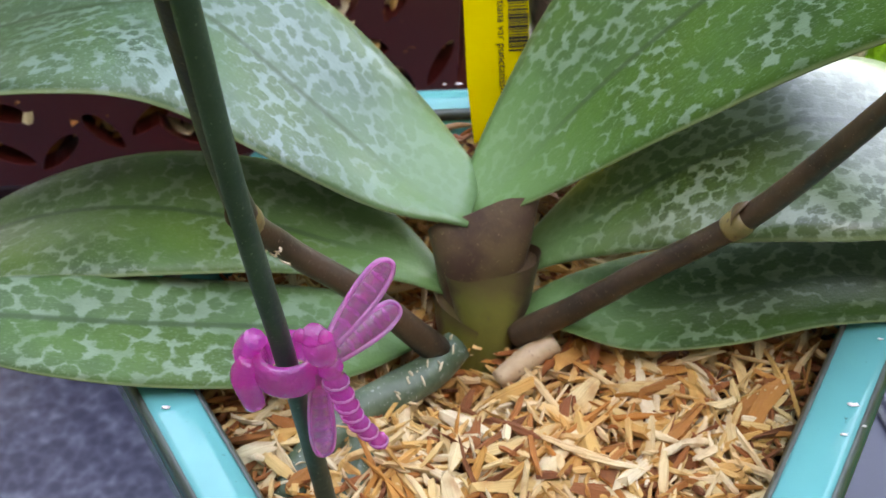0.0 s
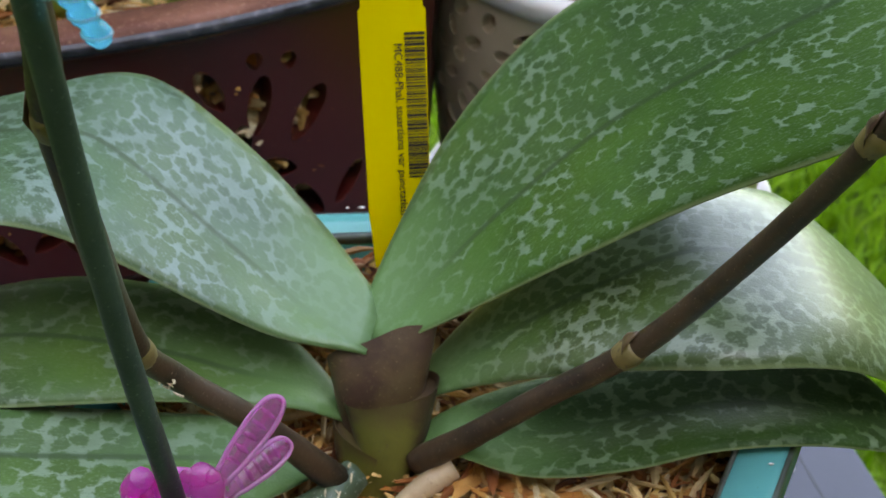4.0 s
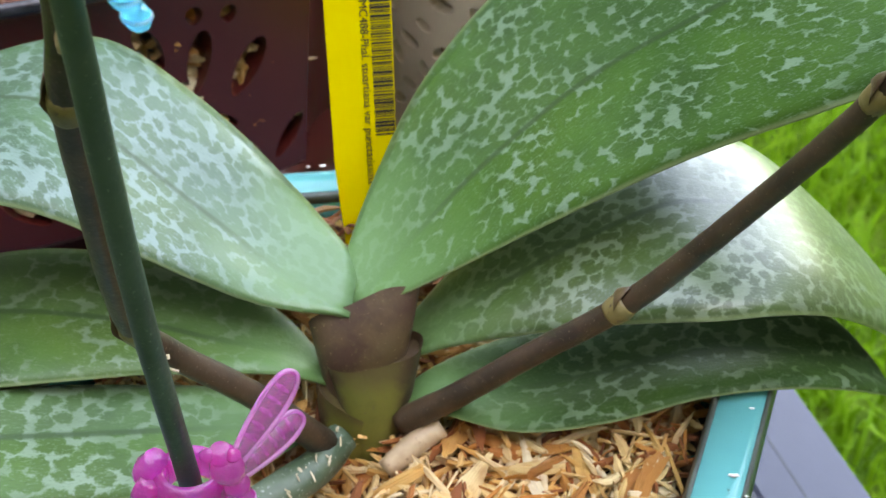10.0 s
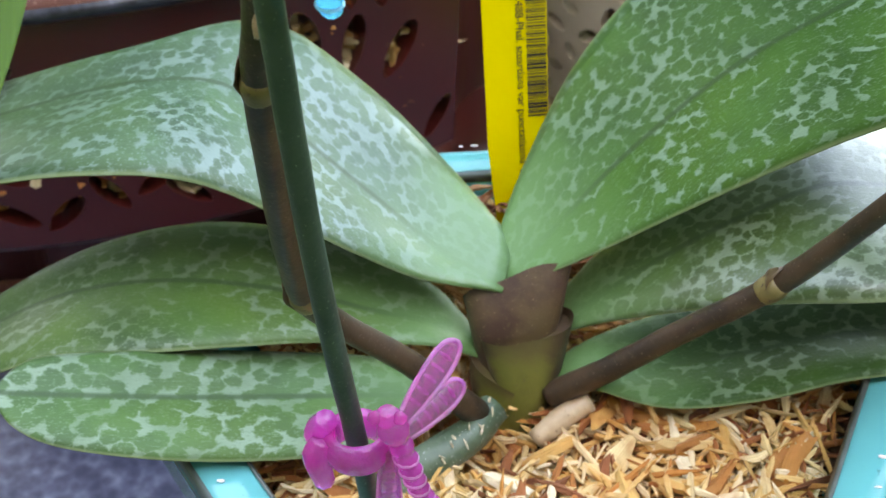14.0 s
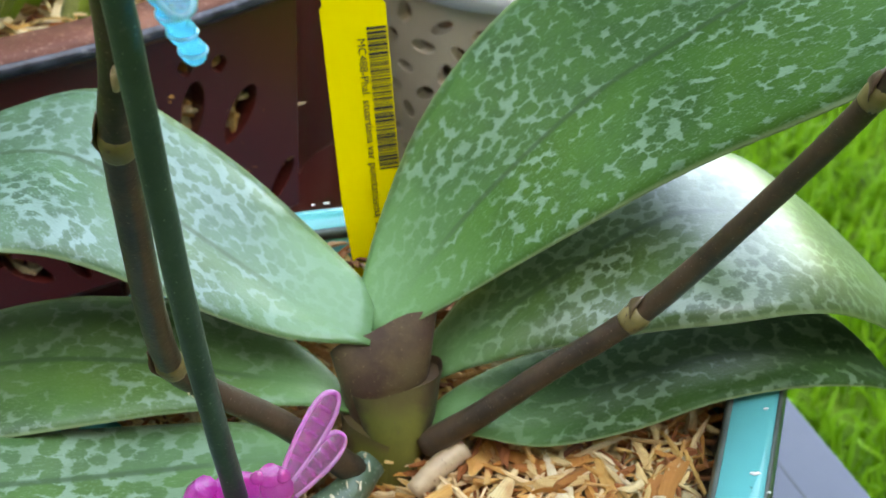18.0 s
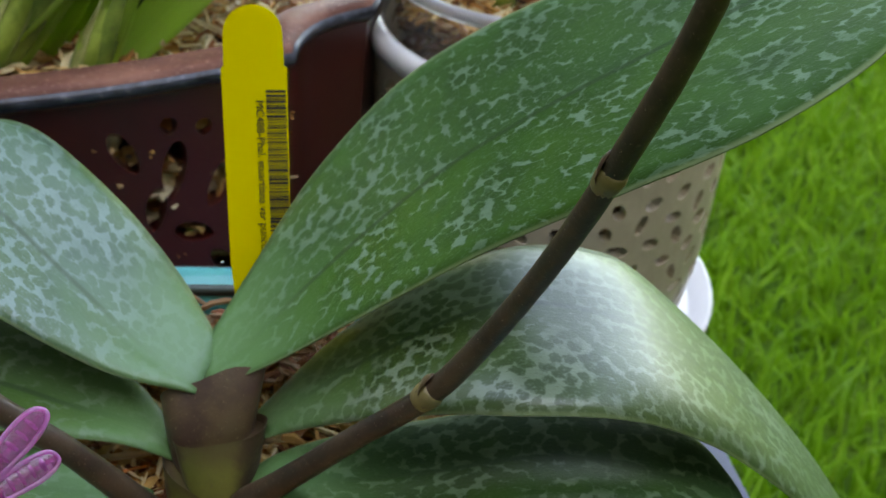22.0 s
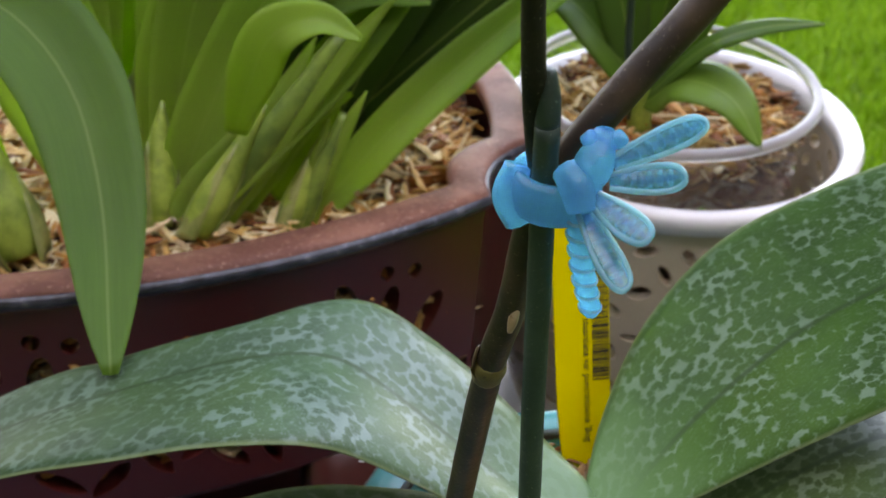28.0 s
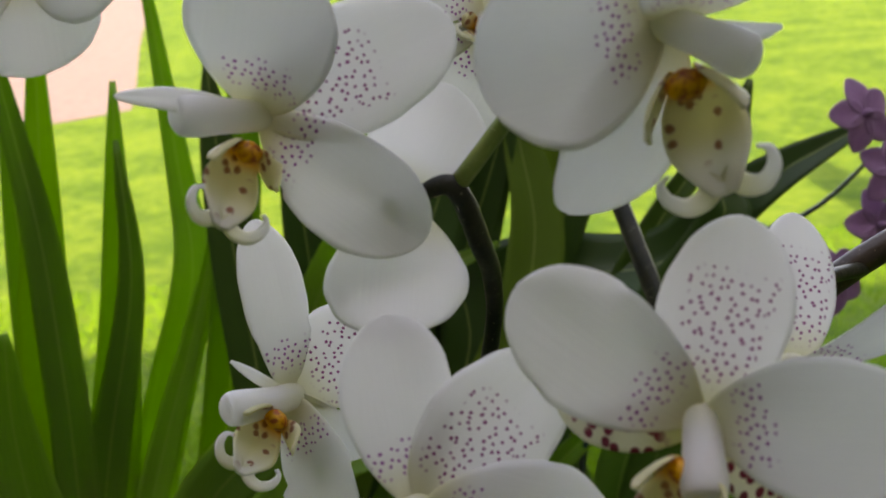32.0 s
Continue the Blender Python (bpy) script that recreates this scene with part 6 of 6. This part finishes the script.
A0 = (-0.165, 0.240, 0.238)
STRAPS = [
    ([(-0.185, 0.246, 0.240), (-0.198, 0.250, 0.283), (-0.214, 0.247, 0.343), (-0.220, 0.243, 0.399), (-0.218, 0.240, 0.447)], 0.0165),
    ([(-0.190, 0.262, 0.240), (-0.201, 0.270, 0.307), (-0.203, 0.278, 0.393), (-0.208, 0.285, 0.477), (-0.218, 0.292, 0.542), (-0.230, 0.300, 0.610)], 0.0108),
    ([(-0.195, 0.275, 0.240), (-0.200, 0.280, 0.296), (-0.188, 0.290, 0.374), (-0.170, 0.300, 0.457), (-0.172, 0.310, 0.530)], 0.0108),
    ([(-0.180, 0.290, 0.240), (-0.186, 0.300, 0.286), (-0.164, 0.315, 0.379), (-0.144, 0.330, 0.450), (-0.147, 0.345, 0.509), (-0.159, 0.360, 0.640)], 0.0134),
    ([(-0.160, 0.300, 0.240), (-0.153, 0.310, 0.278), (-0.132, 0.320, 0.375), (-0.119, 0.330, 0.463), (-0.109, 0.340, 0.548), (-0.112, 0.350, 0.640)], 0.0146),
    ([(-0.172, 0.262, 0.240), (-0.172, 0.270, 0.276), (-0.172, 0.278, 0.330), (-0.156, 0.285, 0.385), (-0.138, 0.292, 0.437), (-0.120, 0.300, 0.500)], 0.0088),
    ([A0, (-0.160, 0.248, 0.281), (-0.141, 0.250, 0.345), (-0.104, 0.250, 0.380), (-0.067, 0.250, 0.391), (-0.028, 0.250, 0.376), (0.010, 0.250, 0.340)], 0.0165),
    ([(-0.160, 0.226, 0.238), (-0.153, 0.230, 0.262), (-0.130, 0.233, 0.310), (-0.100, 0.235, 0.354), (-0.063, 0.237, 0.372), (-0.025, 0.240, 0.372)], 0.0146),
    ([(-0.158, 0.216, 0.238), (-0.150, 0.220, 0.246), (-0.111, 0.230, 0.281), (-0.077, 0.240, 0.315), (-0.054, 0.250, 0.341), (-0.030, 0.262, 0.385)], 0.0128),
    ([(-0.100, 0.232, 0.232), (-0.090, 0.240, 0.241), (-0.058, 0.255, 0.272), (-0.028, 0.270, 0.295), (0.002, 0.285, 0.315), (0.060, 0.310, 0.352), (0.13, 0.335, 0.40)], 0.0115),
    ([(-0.128, 0.206, 0.285), (-0.119, 0.200, 0.312), (-0.109, 0.197, 0.331), (-0.090, 0.193, 0.339), (-0.073, 0.190, 0.332)], 0.0115),
    ([(-0.285, 0.215, 0.245), (-0.263, 0.200, 0.312), (-0.229, 0.178, 0.350), (-0.200, 0.156, 0.355), (-0.175, 0.134, 0.338), (-0.162, 0.111, 0.314), (-0.156, 0.089, 0.294), (-0.152, 0.067, 0.281), (-0.148, 0.047, 0.271)], 0.0205),
    ([(-0.230, 0.28, 0.240), (-0.245, 0.290, 0.32), (-0.255, 0.295, 0.43), (-0.262, 0.300, 0.53), (-0.275, 0.31, 0.62)], 0.0146),
    ([(-0.215, 0.30, 0.240), (-0.222, 0.320, 0.33), (-0.232, 0.335, 0.44), (-0.236, 0.345, 0.56)], 0.0134),
    ([(-0.150, 0.29, 0.240), (-0.125, 0.300, 0.33), (-0.090, 0.310, 0.41), (-0.060, 0.315, 0.47), (-0.020, 0.32, 0.50)], 0.0134),
    ([(-0.140, 0.28, 0.240), (-0.105, 0.290, 0.33), (-0.065, 0.300, 0.40), (-0.030, 0.305, 0.44), (0.02, 0.31, 0.46)], 0.0134),
    ([(-0.150, 0.31, 0.240), (-0.115, 0.330, 0.36), (-0.085, 0.340, 0.46), (-0.060, 0.350, 0.58)], 0.0134),
    ([(-0.130, 0.25, 0.236), (-0.105, 0.255, 0.276), (-0.080, 0.258, 0.300), (-0.060, 0.26, 0.318)], 0.0101),
    ([(-0.118, 0.245, 0.236), (-0.098, 0.240, 0.262), (-0.086, 0.238, 0.285)], 0.0081),
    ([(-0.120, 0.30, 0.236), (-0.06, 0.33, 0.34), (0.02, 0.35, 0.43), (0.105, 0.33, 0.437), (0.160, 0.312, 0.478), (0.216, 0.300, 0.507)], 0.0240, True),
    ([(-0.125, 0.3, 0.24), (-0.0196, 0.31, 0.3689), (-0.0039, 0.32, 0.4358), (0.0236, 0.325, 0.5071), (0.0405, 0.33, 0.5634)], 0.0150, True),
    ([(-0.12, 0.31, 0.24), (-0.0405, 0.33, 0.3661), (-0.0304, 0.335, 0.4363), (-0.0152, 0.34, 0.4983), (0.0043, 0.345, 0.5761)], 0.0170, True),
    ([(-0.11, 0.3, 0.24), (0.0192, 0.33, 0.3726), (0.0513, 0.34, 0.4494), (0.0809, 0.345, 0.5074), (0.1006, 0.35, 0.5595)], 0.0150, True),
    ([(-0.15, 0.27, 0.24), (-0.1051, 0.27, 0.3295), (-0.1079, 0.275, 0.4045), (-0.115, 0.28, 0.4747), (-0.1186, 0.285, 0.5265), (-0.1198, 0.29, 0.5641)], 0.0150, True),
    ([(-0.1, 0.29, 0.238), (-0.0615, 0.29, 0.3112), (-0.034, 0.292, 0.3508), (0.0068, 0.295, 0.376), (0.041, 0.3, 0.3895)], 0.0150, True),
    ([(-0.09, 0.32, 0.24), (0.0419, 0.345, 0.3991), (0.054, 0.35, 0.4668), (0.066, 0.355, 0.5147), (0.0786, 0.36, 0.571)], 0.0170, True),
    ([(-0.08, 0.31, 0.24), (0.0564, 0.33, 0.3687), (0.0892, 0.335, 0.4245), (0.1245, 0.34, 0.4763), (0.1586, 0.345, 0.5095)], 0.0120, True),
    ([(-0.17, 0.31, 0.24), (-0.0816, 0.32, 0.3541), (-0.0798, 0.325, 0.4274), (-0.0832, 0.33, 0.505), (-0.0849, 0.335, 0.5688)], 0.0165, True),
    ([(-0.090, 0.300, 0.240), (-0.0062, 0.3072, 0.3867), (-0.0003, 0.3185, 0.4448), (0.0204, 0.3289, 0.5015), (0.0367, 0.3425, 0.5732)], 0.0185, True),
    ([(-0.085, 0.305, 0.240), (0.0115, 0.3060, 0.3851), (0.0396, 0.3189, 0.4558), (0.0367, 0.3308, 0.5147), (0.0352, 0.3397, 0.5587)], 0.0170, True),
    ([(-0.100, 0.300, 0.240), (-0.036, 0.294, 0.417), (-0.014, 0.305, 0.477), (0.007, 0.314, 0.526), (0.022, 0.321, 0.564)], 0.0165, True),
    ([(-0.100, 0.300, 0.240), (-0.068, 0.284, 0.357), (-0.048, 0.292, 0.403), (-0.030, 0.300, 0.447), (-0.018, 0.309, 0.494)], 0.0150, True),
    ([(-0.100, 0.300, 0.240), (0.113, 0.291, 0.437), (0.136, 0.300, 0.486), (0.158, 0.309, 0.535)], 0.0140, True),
    ([(-0.205, 0.235, 0.240), (-0.225, 0.240, 0.300), (-0.243, 0.245, 0.380), (-0.247, 0.248, 0.450), (-0.240, 0.250, 0.500)], 0.0170),
    ([(-0.175, 0.250, 0.240), (-0.165, 0.262, 0.300), (-0.140, 0.270, 0.350), (-0.095, 0.272, 0.395), (-0.050, 0.272, 0.415)], 0.0150),
    ([(-0.165, 0.232, 0.240), (-0.145, 0.238, 0.285), (-0.115, 0.240, 0.318), (-0.080, 0.240, 0.335), (-0.045, 0.240, 0.332)], 0.0135),
    ([(-0.215, 0.270, 0.240), (-0.218, 0.285, 0.330), (-0.216, 0.295, 0.420), (-0.210, 0.300, 0.500), (-0.205, 0.31, 0.600)], 0.0150),
    ([(-0.200, 0.290, 0.240), (-0.192, 0.300, 0.340), (-0.180, 0.310, 0.440), (-0.172, 0.320, 0.560)], 0.0135),
    ([(-0.250, 0.260, 0.240), (-0.275, 0.262, 0.330), (-0.300, 0.262, 0.420), (-0.318, 0.262, 0.520), (-0.33, 0.262, 0.60)], 0.0150),
    ([(-0.130, 0.232, 0.236), (-0.116, 0.236, 0.262), (-0.100, 0.238, 0.280), (-0.080, 0.240, 0.290)], 0.0090),
]
# Rows flagged True stand in shadow and take the darkened copy.
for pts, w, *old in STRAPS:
    strap(pts, w, "strap leaf behind the flowers, darkened for shade" if old else "", mat=STRAP_DARK if old else STRAP)
for p, q, r in (((-0.222, 0.190, 0.236), (-0.236, 0.200, 0.285), 0.014), ((-0.170, 0.222, 0.234), (-0.166, 0.232, 0.270), 0.010), ((-0.150, 0.210, 0.236), (-0.128, 0.222, 0.272), 0.0085), ((-0.110, 0.222, 0.234), (-0.098, 0.230, 0.262), 0.0065), ((-0.200, 0.262, 0.234), (-0.202, 0.268, 0.275), 0.010), ((-0.185, 0.285, 0.234), (-0.184, 0.292, 0.278), 0.011), ((-0.245, 0.215, 0.234), (-0.262, 0.220, 0.275), 0.010)):
    p, q = np.array(p), np.array(q)
    b = part("pseudobulb", tube([p, p + (q - p) * 0.35, p + (q - p) * 0.9, p + (q - p) * 1.5], [r * 0.85, r, r * 0.62, r * 0.10], 16, 14), BULB, cym, "smooth green pseudobulb")
    for k in range(3):
        a = k * 2.1
        d = np.array((math.cos(a), math.sin(a), 0))
        part("husk", sheet([p + d * r * 0.9, p + (q - p) * 0.35 + d * r * 1.03, p + (q - p) * (0.7 + 0.2 * k) + d * r * 0.88], np.cross(d, (0, 0, 1)), -np.cross(d, (0, 0, 1)), [r * 0.7, r * 0.55, 0.0005], [r * 0.7, r * 0.5, 0.0005], 9, 5, 0.0006), HUSK, b)

for p, q, r in (((-0.169, 0.236, 0.234), (-0.119, 0.248, 0.308), 0.0085),
               ((-0.148, 0.223, 0.234), (-0.082, 0.235, 0.320), 0.0095),
               ((-0.104, 0.225, 0.234), (-0.083, 0.231, 0.284), 0.0060),
               ((-0.199, 0.369, 0.234), (-0.205, 0.379, 0.306), 0.0085),
               ((-0.175, 0.364, 0.234), (-0.153, 0.379, 0.305), 0.0085),
               ((-0.216, 0.383, 0.234), (-0.227, 0.393, 0.308), 0.0080)):
    p, q = np.array(p), np.array(q)
    d = q - p
    side = unit(np.cross(d, (0.0, -1.0, 0.25)))
    sh = part("shoot", tube([p - d * 0.05, p + d * 0.25, p + d * 0.6, q], [r, r * 0.95, r * 0.72, r * 0.40], 18, 14), SHOOT, cym, "green shoot wrapped in leaf sheaths")
    for k, (sg, a0, a1) in enumerate(((1, 0.02, 0.72), (-1, 0.12, 0.92), (1, 0.30, 1.25))):
        rr = r * (1.06 - 0.08 * k)
        fw = unit(np.cross(side, d)) * rr * (0.35 + 0.1 * k)
        mid = [p + d * (a0 + (a1 - a0) * t) + side * sg * rr * w + fw * h for t, w, h in ((0, 0.35, 1.0), (0.4, 0.45, 0.9), (0.75, 0.65, 0.6), (1.0, 0.95, 0.3))]
        part("leaf_sheath", sheet(mid, side + fw * 20, -side + fw * 20, [rr * 0.75, rr * 0.72, rr * 0.5, rr * 0.06], [rr * 0.75, rr * 0.72, rr * 0.5, rr * 0.06], 16, 7, 0.0008), STRAP, sh, "pointed pale green leaf sheath")

# ---------------------------------------------------------------- pierced cream pot with a clear inner pot
CC = (0.0915, 0.346)
CZ, CR = 0.236, 0.0945
cream_pot = thing("cachepot", "pierced cream-white glazed ceramic cachepot", "pot", at=(CC[0], CC[1], 0))
prof = [(0.0925, CZ - 0.012), (0.0925, 0.16), (0.0890, 0.10), (0.0840, 0.068), (0.0800, 0.054), (0.0740, 0.054), (0.0780, 0.068), (0.0830, 0.10), (0.0865, 0.16), (0.0860, CZ - 0.012)]
cbody = part("body", lathe(prof, 72), CREAM, cream_pot)
part("rim", lathe([(0.085, CZ - 0.014), (0.0905, CZ - 0.016), (0.0955, CZ - 0.012), (0.0968, CZ - 0.005), (0.0945, CZ), (0.089, CZ - 0.001), (0.0850, CZ - 0.005)], 72), WHITE_GLAZE, cream_pot, "smooth white rounded rim")
part("saucer", lathe([(0.0, 0.032), (0.088, 0.032), (0.093, 0.037), (0.1010, 0.055), (0.0985, 0.0565), (0.0905, 0.042), (0.086, 0.0545), (0.0, 0.0545)], 64), WHITE_GLAZE, cream_pot, "white saucer foot")
part("foot", lathe([(0.0, 0.0), (0.072, 0.0), (0.070, 0.033), (0.0, 0.033)], 48), WHITE_GLAZE, cream_pot, "plain round foot under the saucer")
cuts = []
hr = random.Random(21)
for row in range(11):
    z = 0.210 - row * 0.0135
    n = 30
    for i in range(n):
        a = 2 * math.pi * (i + 0.5 * (row % 2)) / n + hr.uniform(-0.03, 0.03)
        r = np.interp(z, [p[1] for p in prof[4::-1]], [p[0] for p in prof[4::-1]]) - 0.003
        zz = z + hr.uniform(-0.0015, 0.0015)
        out, tn = np.array((math.cos(a), math.sin(a), 0)), np.array((-math.sin(a), math.cos(a), 0))
        lw, lh, ro = hr.uniform(0.0026, 0.0042), hr.uniform(0.0095, 0.0140) / 2, hr.choice((-1.2, -0.9, -0.3, 0.4, 0.9, 1.3, 1.6))
        ring = []
        for k in range(10):
            t = 2 * math.pi * k / 10
            u, w = lw * math.sin(t), lh * math.cos(t)
            ring.append(out * r + tn * (u * math.cos(ro) - w * math.sin(ro)) + np.array((0, 0, zz + u * math.sin(ro) + w * math.cos(ro))))
        cuts.append((ring, out))
carve(cbody, drops(cuts, 0.03))
clear_pot = thing("nursery_pot", "clear plastic nursery pot inside the cream cachepot", "pot", at=(0.083, 0.338, 0))
part("wall", lathe([(0.0745, 0.262), (0.055, 0.06), (0.0535, 0.06), (0.0730, 0.262)], 56), CLEAR, clear_pot)
part("rim", lathe([(0.0740, 0.2585), (0.0775, 0.2580), (0.0792, 0.2605), (0.0785, 0.2635), (0.0762, 0.2642), (0.0738, 0.2635)], 56), MILKY, clear_pot, "milky rolled rim")
part("floor", lathe([(0.0, 0.056), (0.055, 0.056), (0.055, 0.060), (0.0, 0.060)], 40), CLEAR, clear_pot)
clear_bark = bark_bed("bark_mulch", "wood chips in the clear nursery pot", lambda x, y, m: math.hypot(x - 0.083, y - 0.338) < 0.0715 - m, lambda x, y: 0.246 + 0.004 * noise.noise((x * 40, y * 40, 8)), 1500, 40, CHIPS, 0.009, 0.157, 0.264, 0.412)
spots = []
for _ in range(2400):
    a, z = rng.uniform(0, 6.3), rng.uniform(0.075, 0.25)
    r = 0.0525 + (z - 0.06) * 0.094 - rng.uniform(0.0015, 0.005)
    spots.append((0.083 + r * math.cos(a), 0.338 + r * math.sin(a), z))
bark_core = tagged(part("bark_core", scatter_chips(rng, spots, [(rng.uniform(0.006, 0.015), rng.uniform(0.003, 0.006), rng.uniform(0.0015, 0.003)) for _ in spots]), BARK_POT, smooth=False), "dark bark pressed against the clear pot", "bark", kind="stuff")
small = thing("small_orchid", "small orchid with glossy green leaves in the clear pot", "orchid")
part("stem", tube([(0.066, 0.322, 0.238), (0.0655, 0.3215, 0.250), (0.065, 0.321, 0.268)], [0.006, 0.0065, 0.004], 10, 12), BULB, small)


def small_leaf(pts, w, facing, lab=""):
    p = cat_rom(pts, 12)
    t = unit(np.gradient(p, axis=0))
    c = unit(np.cross(t, np.broadcast_to(facing, t.shape)))
    s = np.linspace(0, 1, 12)
    ww = w * np.array([max(0.04, math.sin(math.pi * v ** 0.75) ** 0.7) for v in s])
    f = unit(facing) * 0.22
    part("leaf", sheet(p, c + f, -c + f, ww, ww, 26, 9, 0.0014), SMALL_LEAF, small, lab)


small_leaf([(0.066, 0.318, 0.258), (0.080, 0.300, 0.281), (0.100, 0.282, 0.281), (0.114, 0.266, 0.262)], 0.0165, (0.2, -0.5, 0.8), "short broad green leaf")
small_leaf([(0.066, 0.320, 0.260), (0.088, 0.300, 0.298), (0.110, 0.285, 0.316), (0.134, 0.270, 0.325)], 0.0075, (0.0, -0.4, 0.9), "narrow grey-green leaf")
small_leaf([(0.064, 0.324, 0.262), (0.045, 0.330, 0.290), (0.026, 0.345, 0.305), (0.006, 0.36, 0.300)], 0.0150, (0.2, -0.5, 0.8))
small_leaf([(0.064, 0.326, 0.262), (0.052, 0.340, 0.310), (0.040, 0.355, 0.345), (0.02, 0.37, 0.37)], 0.0160, (0.3, -0.9, 0.3))
small_leaf([(0.068, 0.326, 0.262), (0.080, 0.345, 0.315), (0.100, 0.36, 0.355), (0.125, 0.37, 0.385)], 0.0150, (-0.2, -0.9, 0.3))
small_leaf([(0.070, 0.322, 0.262), (0.092, 0.330, 0.318), (0.110, 0.335, 0.362), (0.135, 0.335, 0.40)], 0.0140, (-0.3, -0.9, 0.2))
part("flower_stem", tube([(0.060, 0.320, 0.250), (0.055, 0.320, 0.300), (0.058, 0.322, 0.350), (0.085, 0.325, 0.410), (0.130, 0.322, 0.450), (0.180, 0.315, 0.470), (0.215, 0.312, 0.500)], [0.0019, 0.0019, 0.0017, 0.0016, 0.0015, 0.0014, 0.0010], 34, 9), STAKE, small, "thin dark green flower stem")
pm = as_mesh("petal", petal_data(0.0195, bow(0.9, 0.6, 0.0078), 0.0006, 0.2, 0.1), PURPLE)
for at, tilt in (((0.200, 0.297, 0.520), 0.2), ((0.216, 0.300, 0.490), -0.3), ((0.210, 0.302, 0.462), 0.1), ((0.188, 0.303, 0.436), 0.4)):
    fc = part("flower", tube([(0, 0, -0.003), (0, 0, 0.002), (0, 0, 0.006)], [0.001, 0.0025, 0.001], 8, 9), PURPLE, small, "small purple flower")
    fc.matrix_basis = Matrix.Translation(at) @ pose(0, 0, 0, 75, 0, 20) @ Matrix.Rotation(tilt, 4, 'Z')
    for q in range(5):
        p = part("petal", pm, None, fc)
        p.matrix_basis = Matrix.Rotation(q * 2 * math.pi / 5, 4, 'Z')

# the cachepot stands on uneven ground and leans a little towards the front
LEAN = Matrix.Translation((0.09, 0.34, 0.2)) @ Matrix.Rotation(radians(6), 4, 'X') @ Matrix.Translation((-0.09, -0.34, -0.2))
cream_pot.matrix_basis = cream_pot.matrix_basis @ Matrix.Diagonal((1.03, 1.03, 1.0, 1.0))
for ob in (cream_pot, clear_pot, clear_bark, bark_core, small):
    ob.matrix_basis = LEAN @ ob.matrix_basis
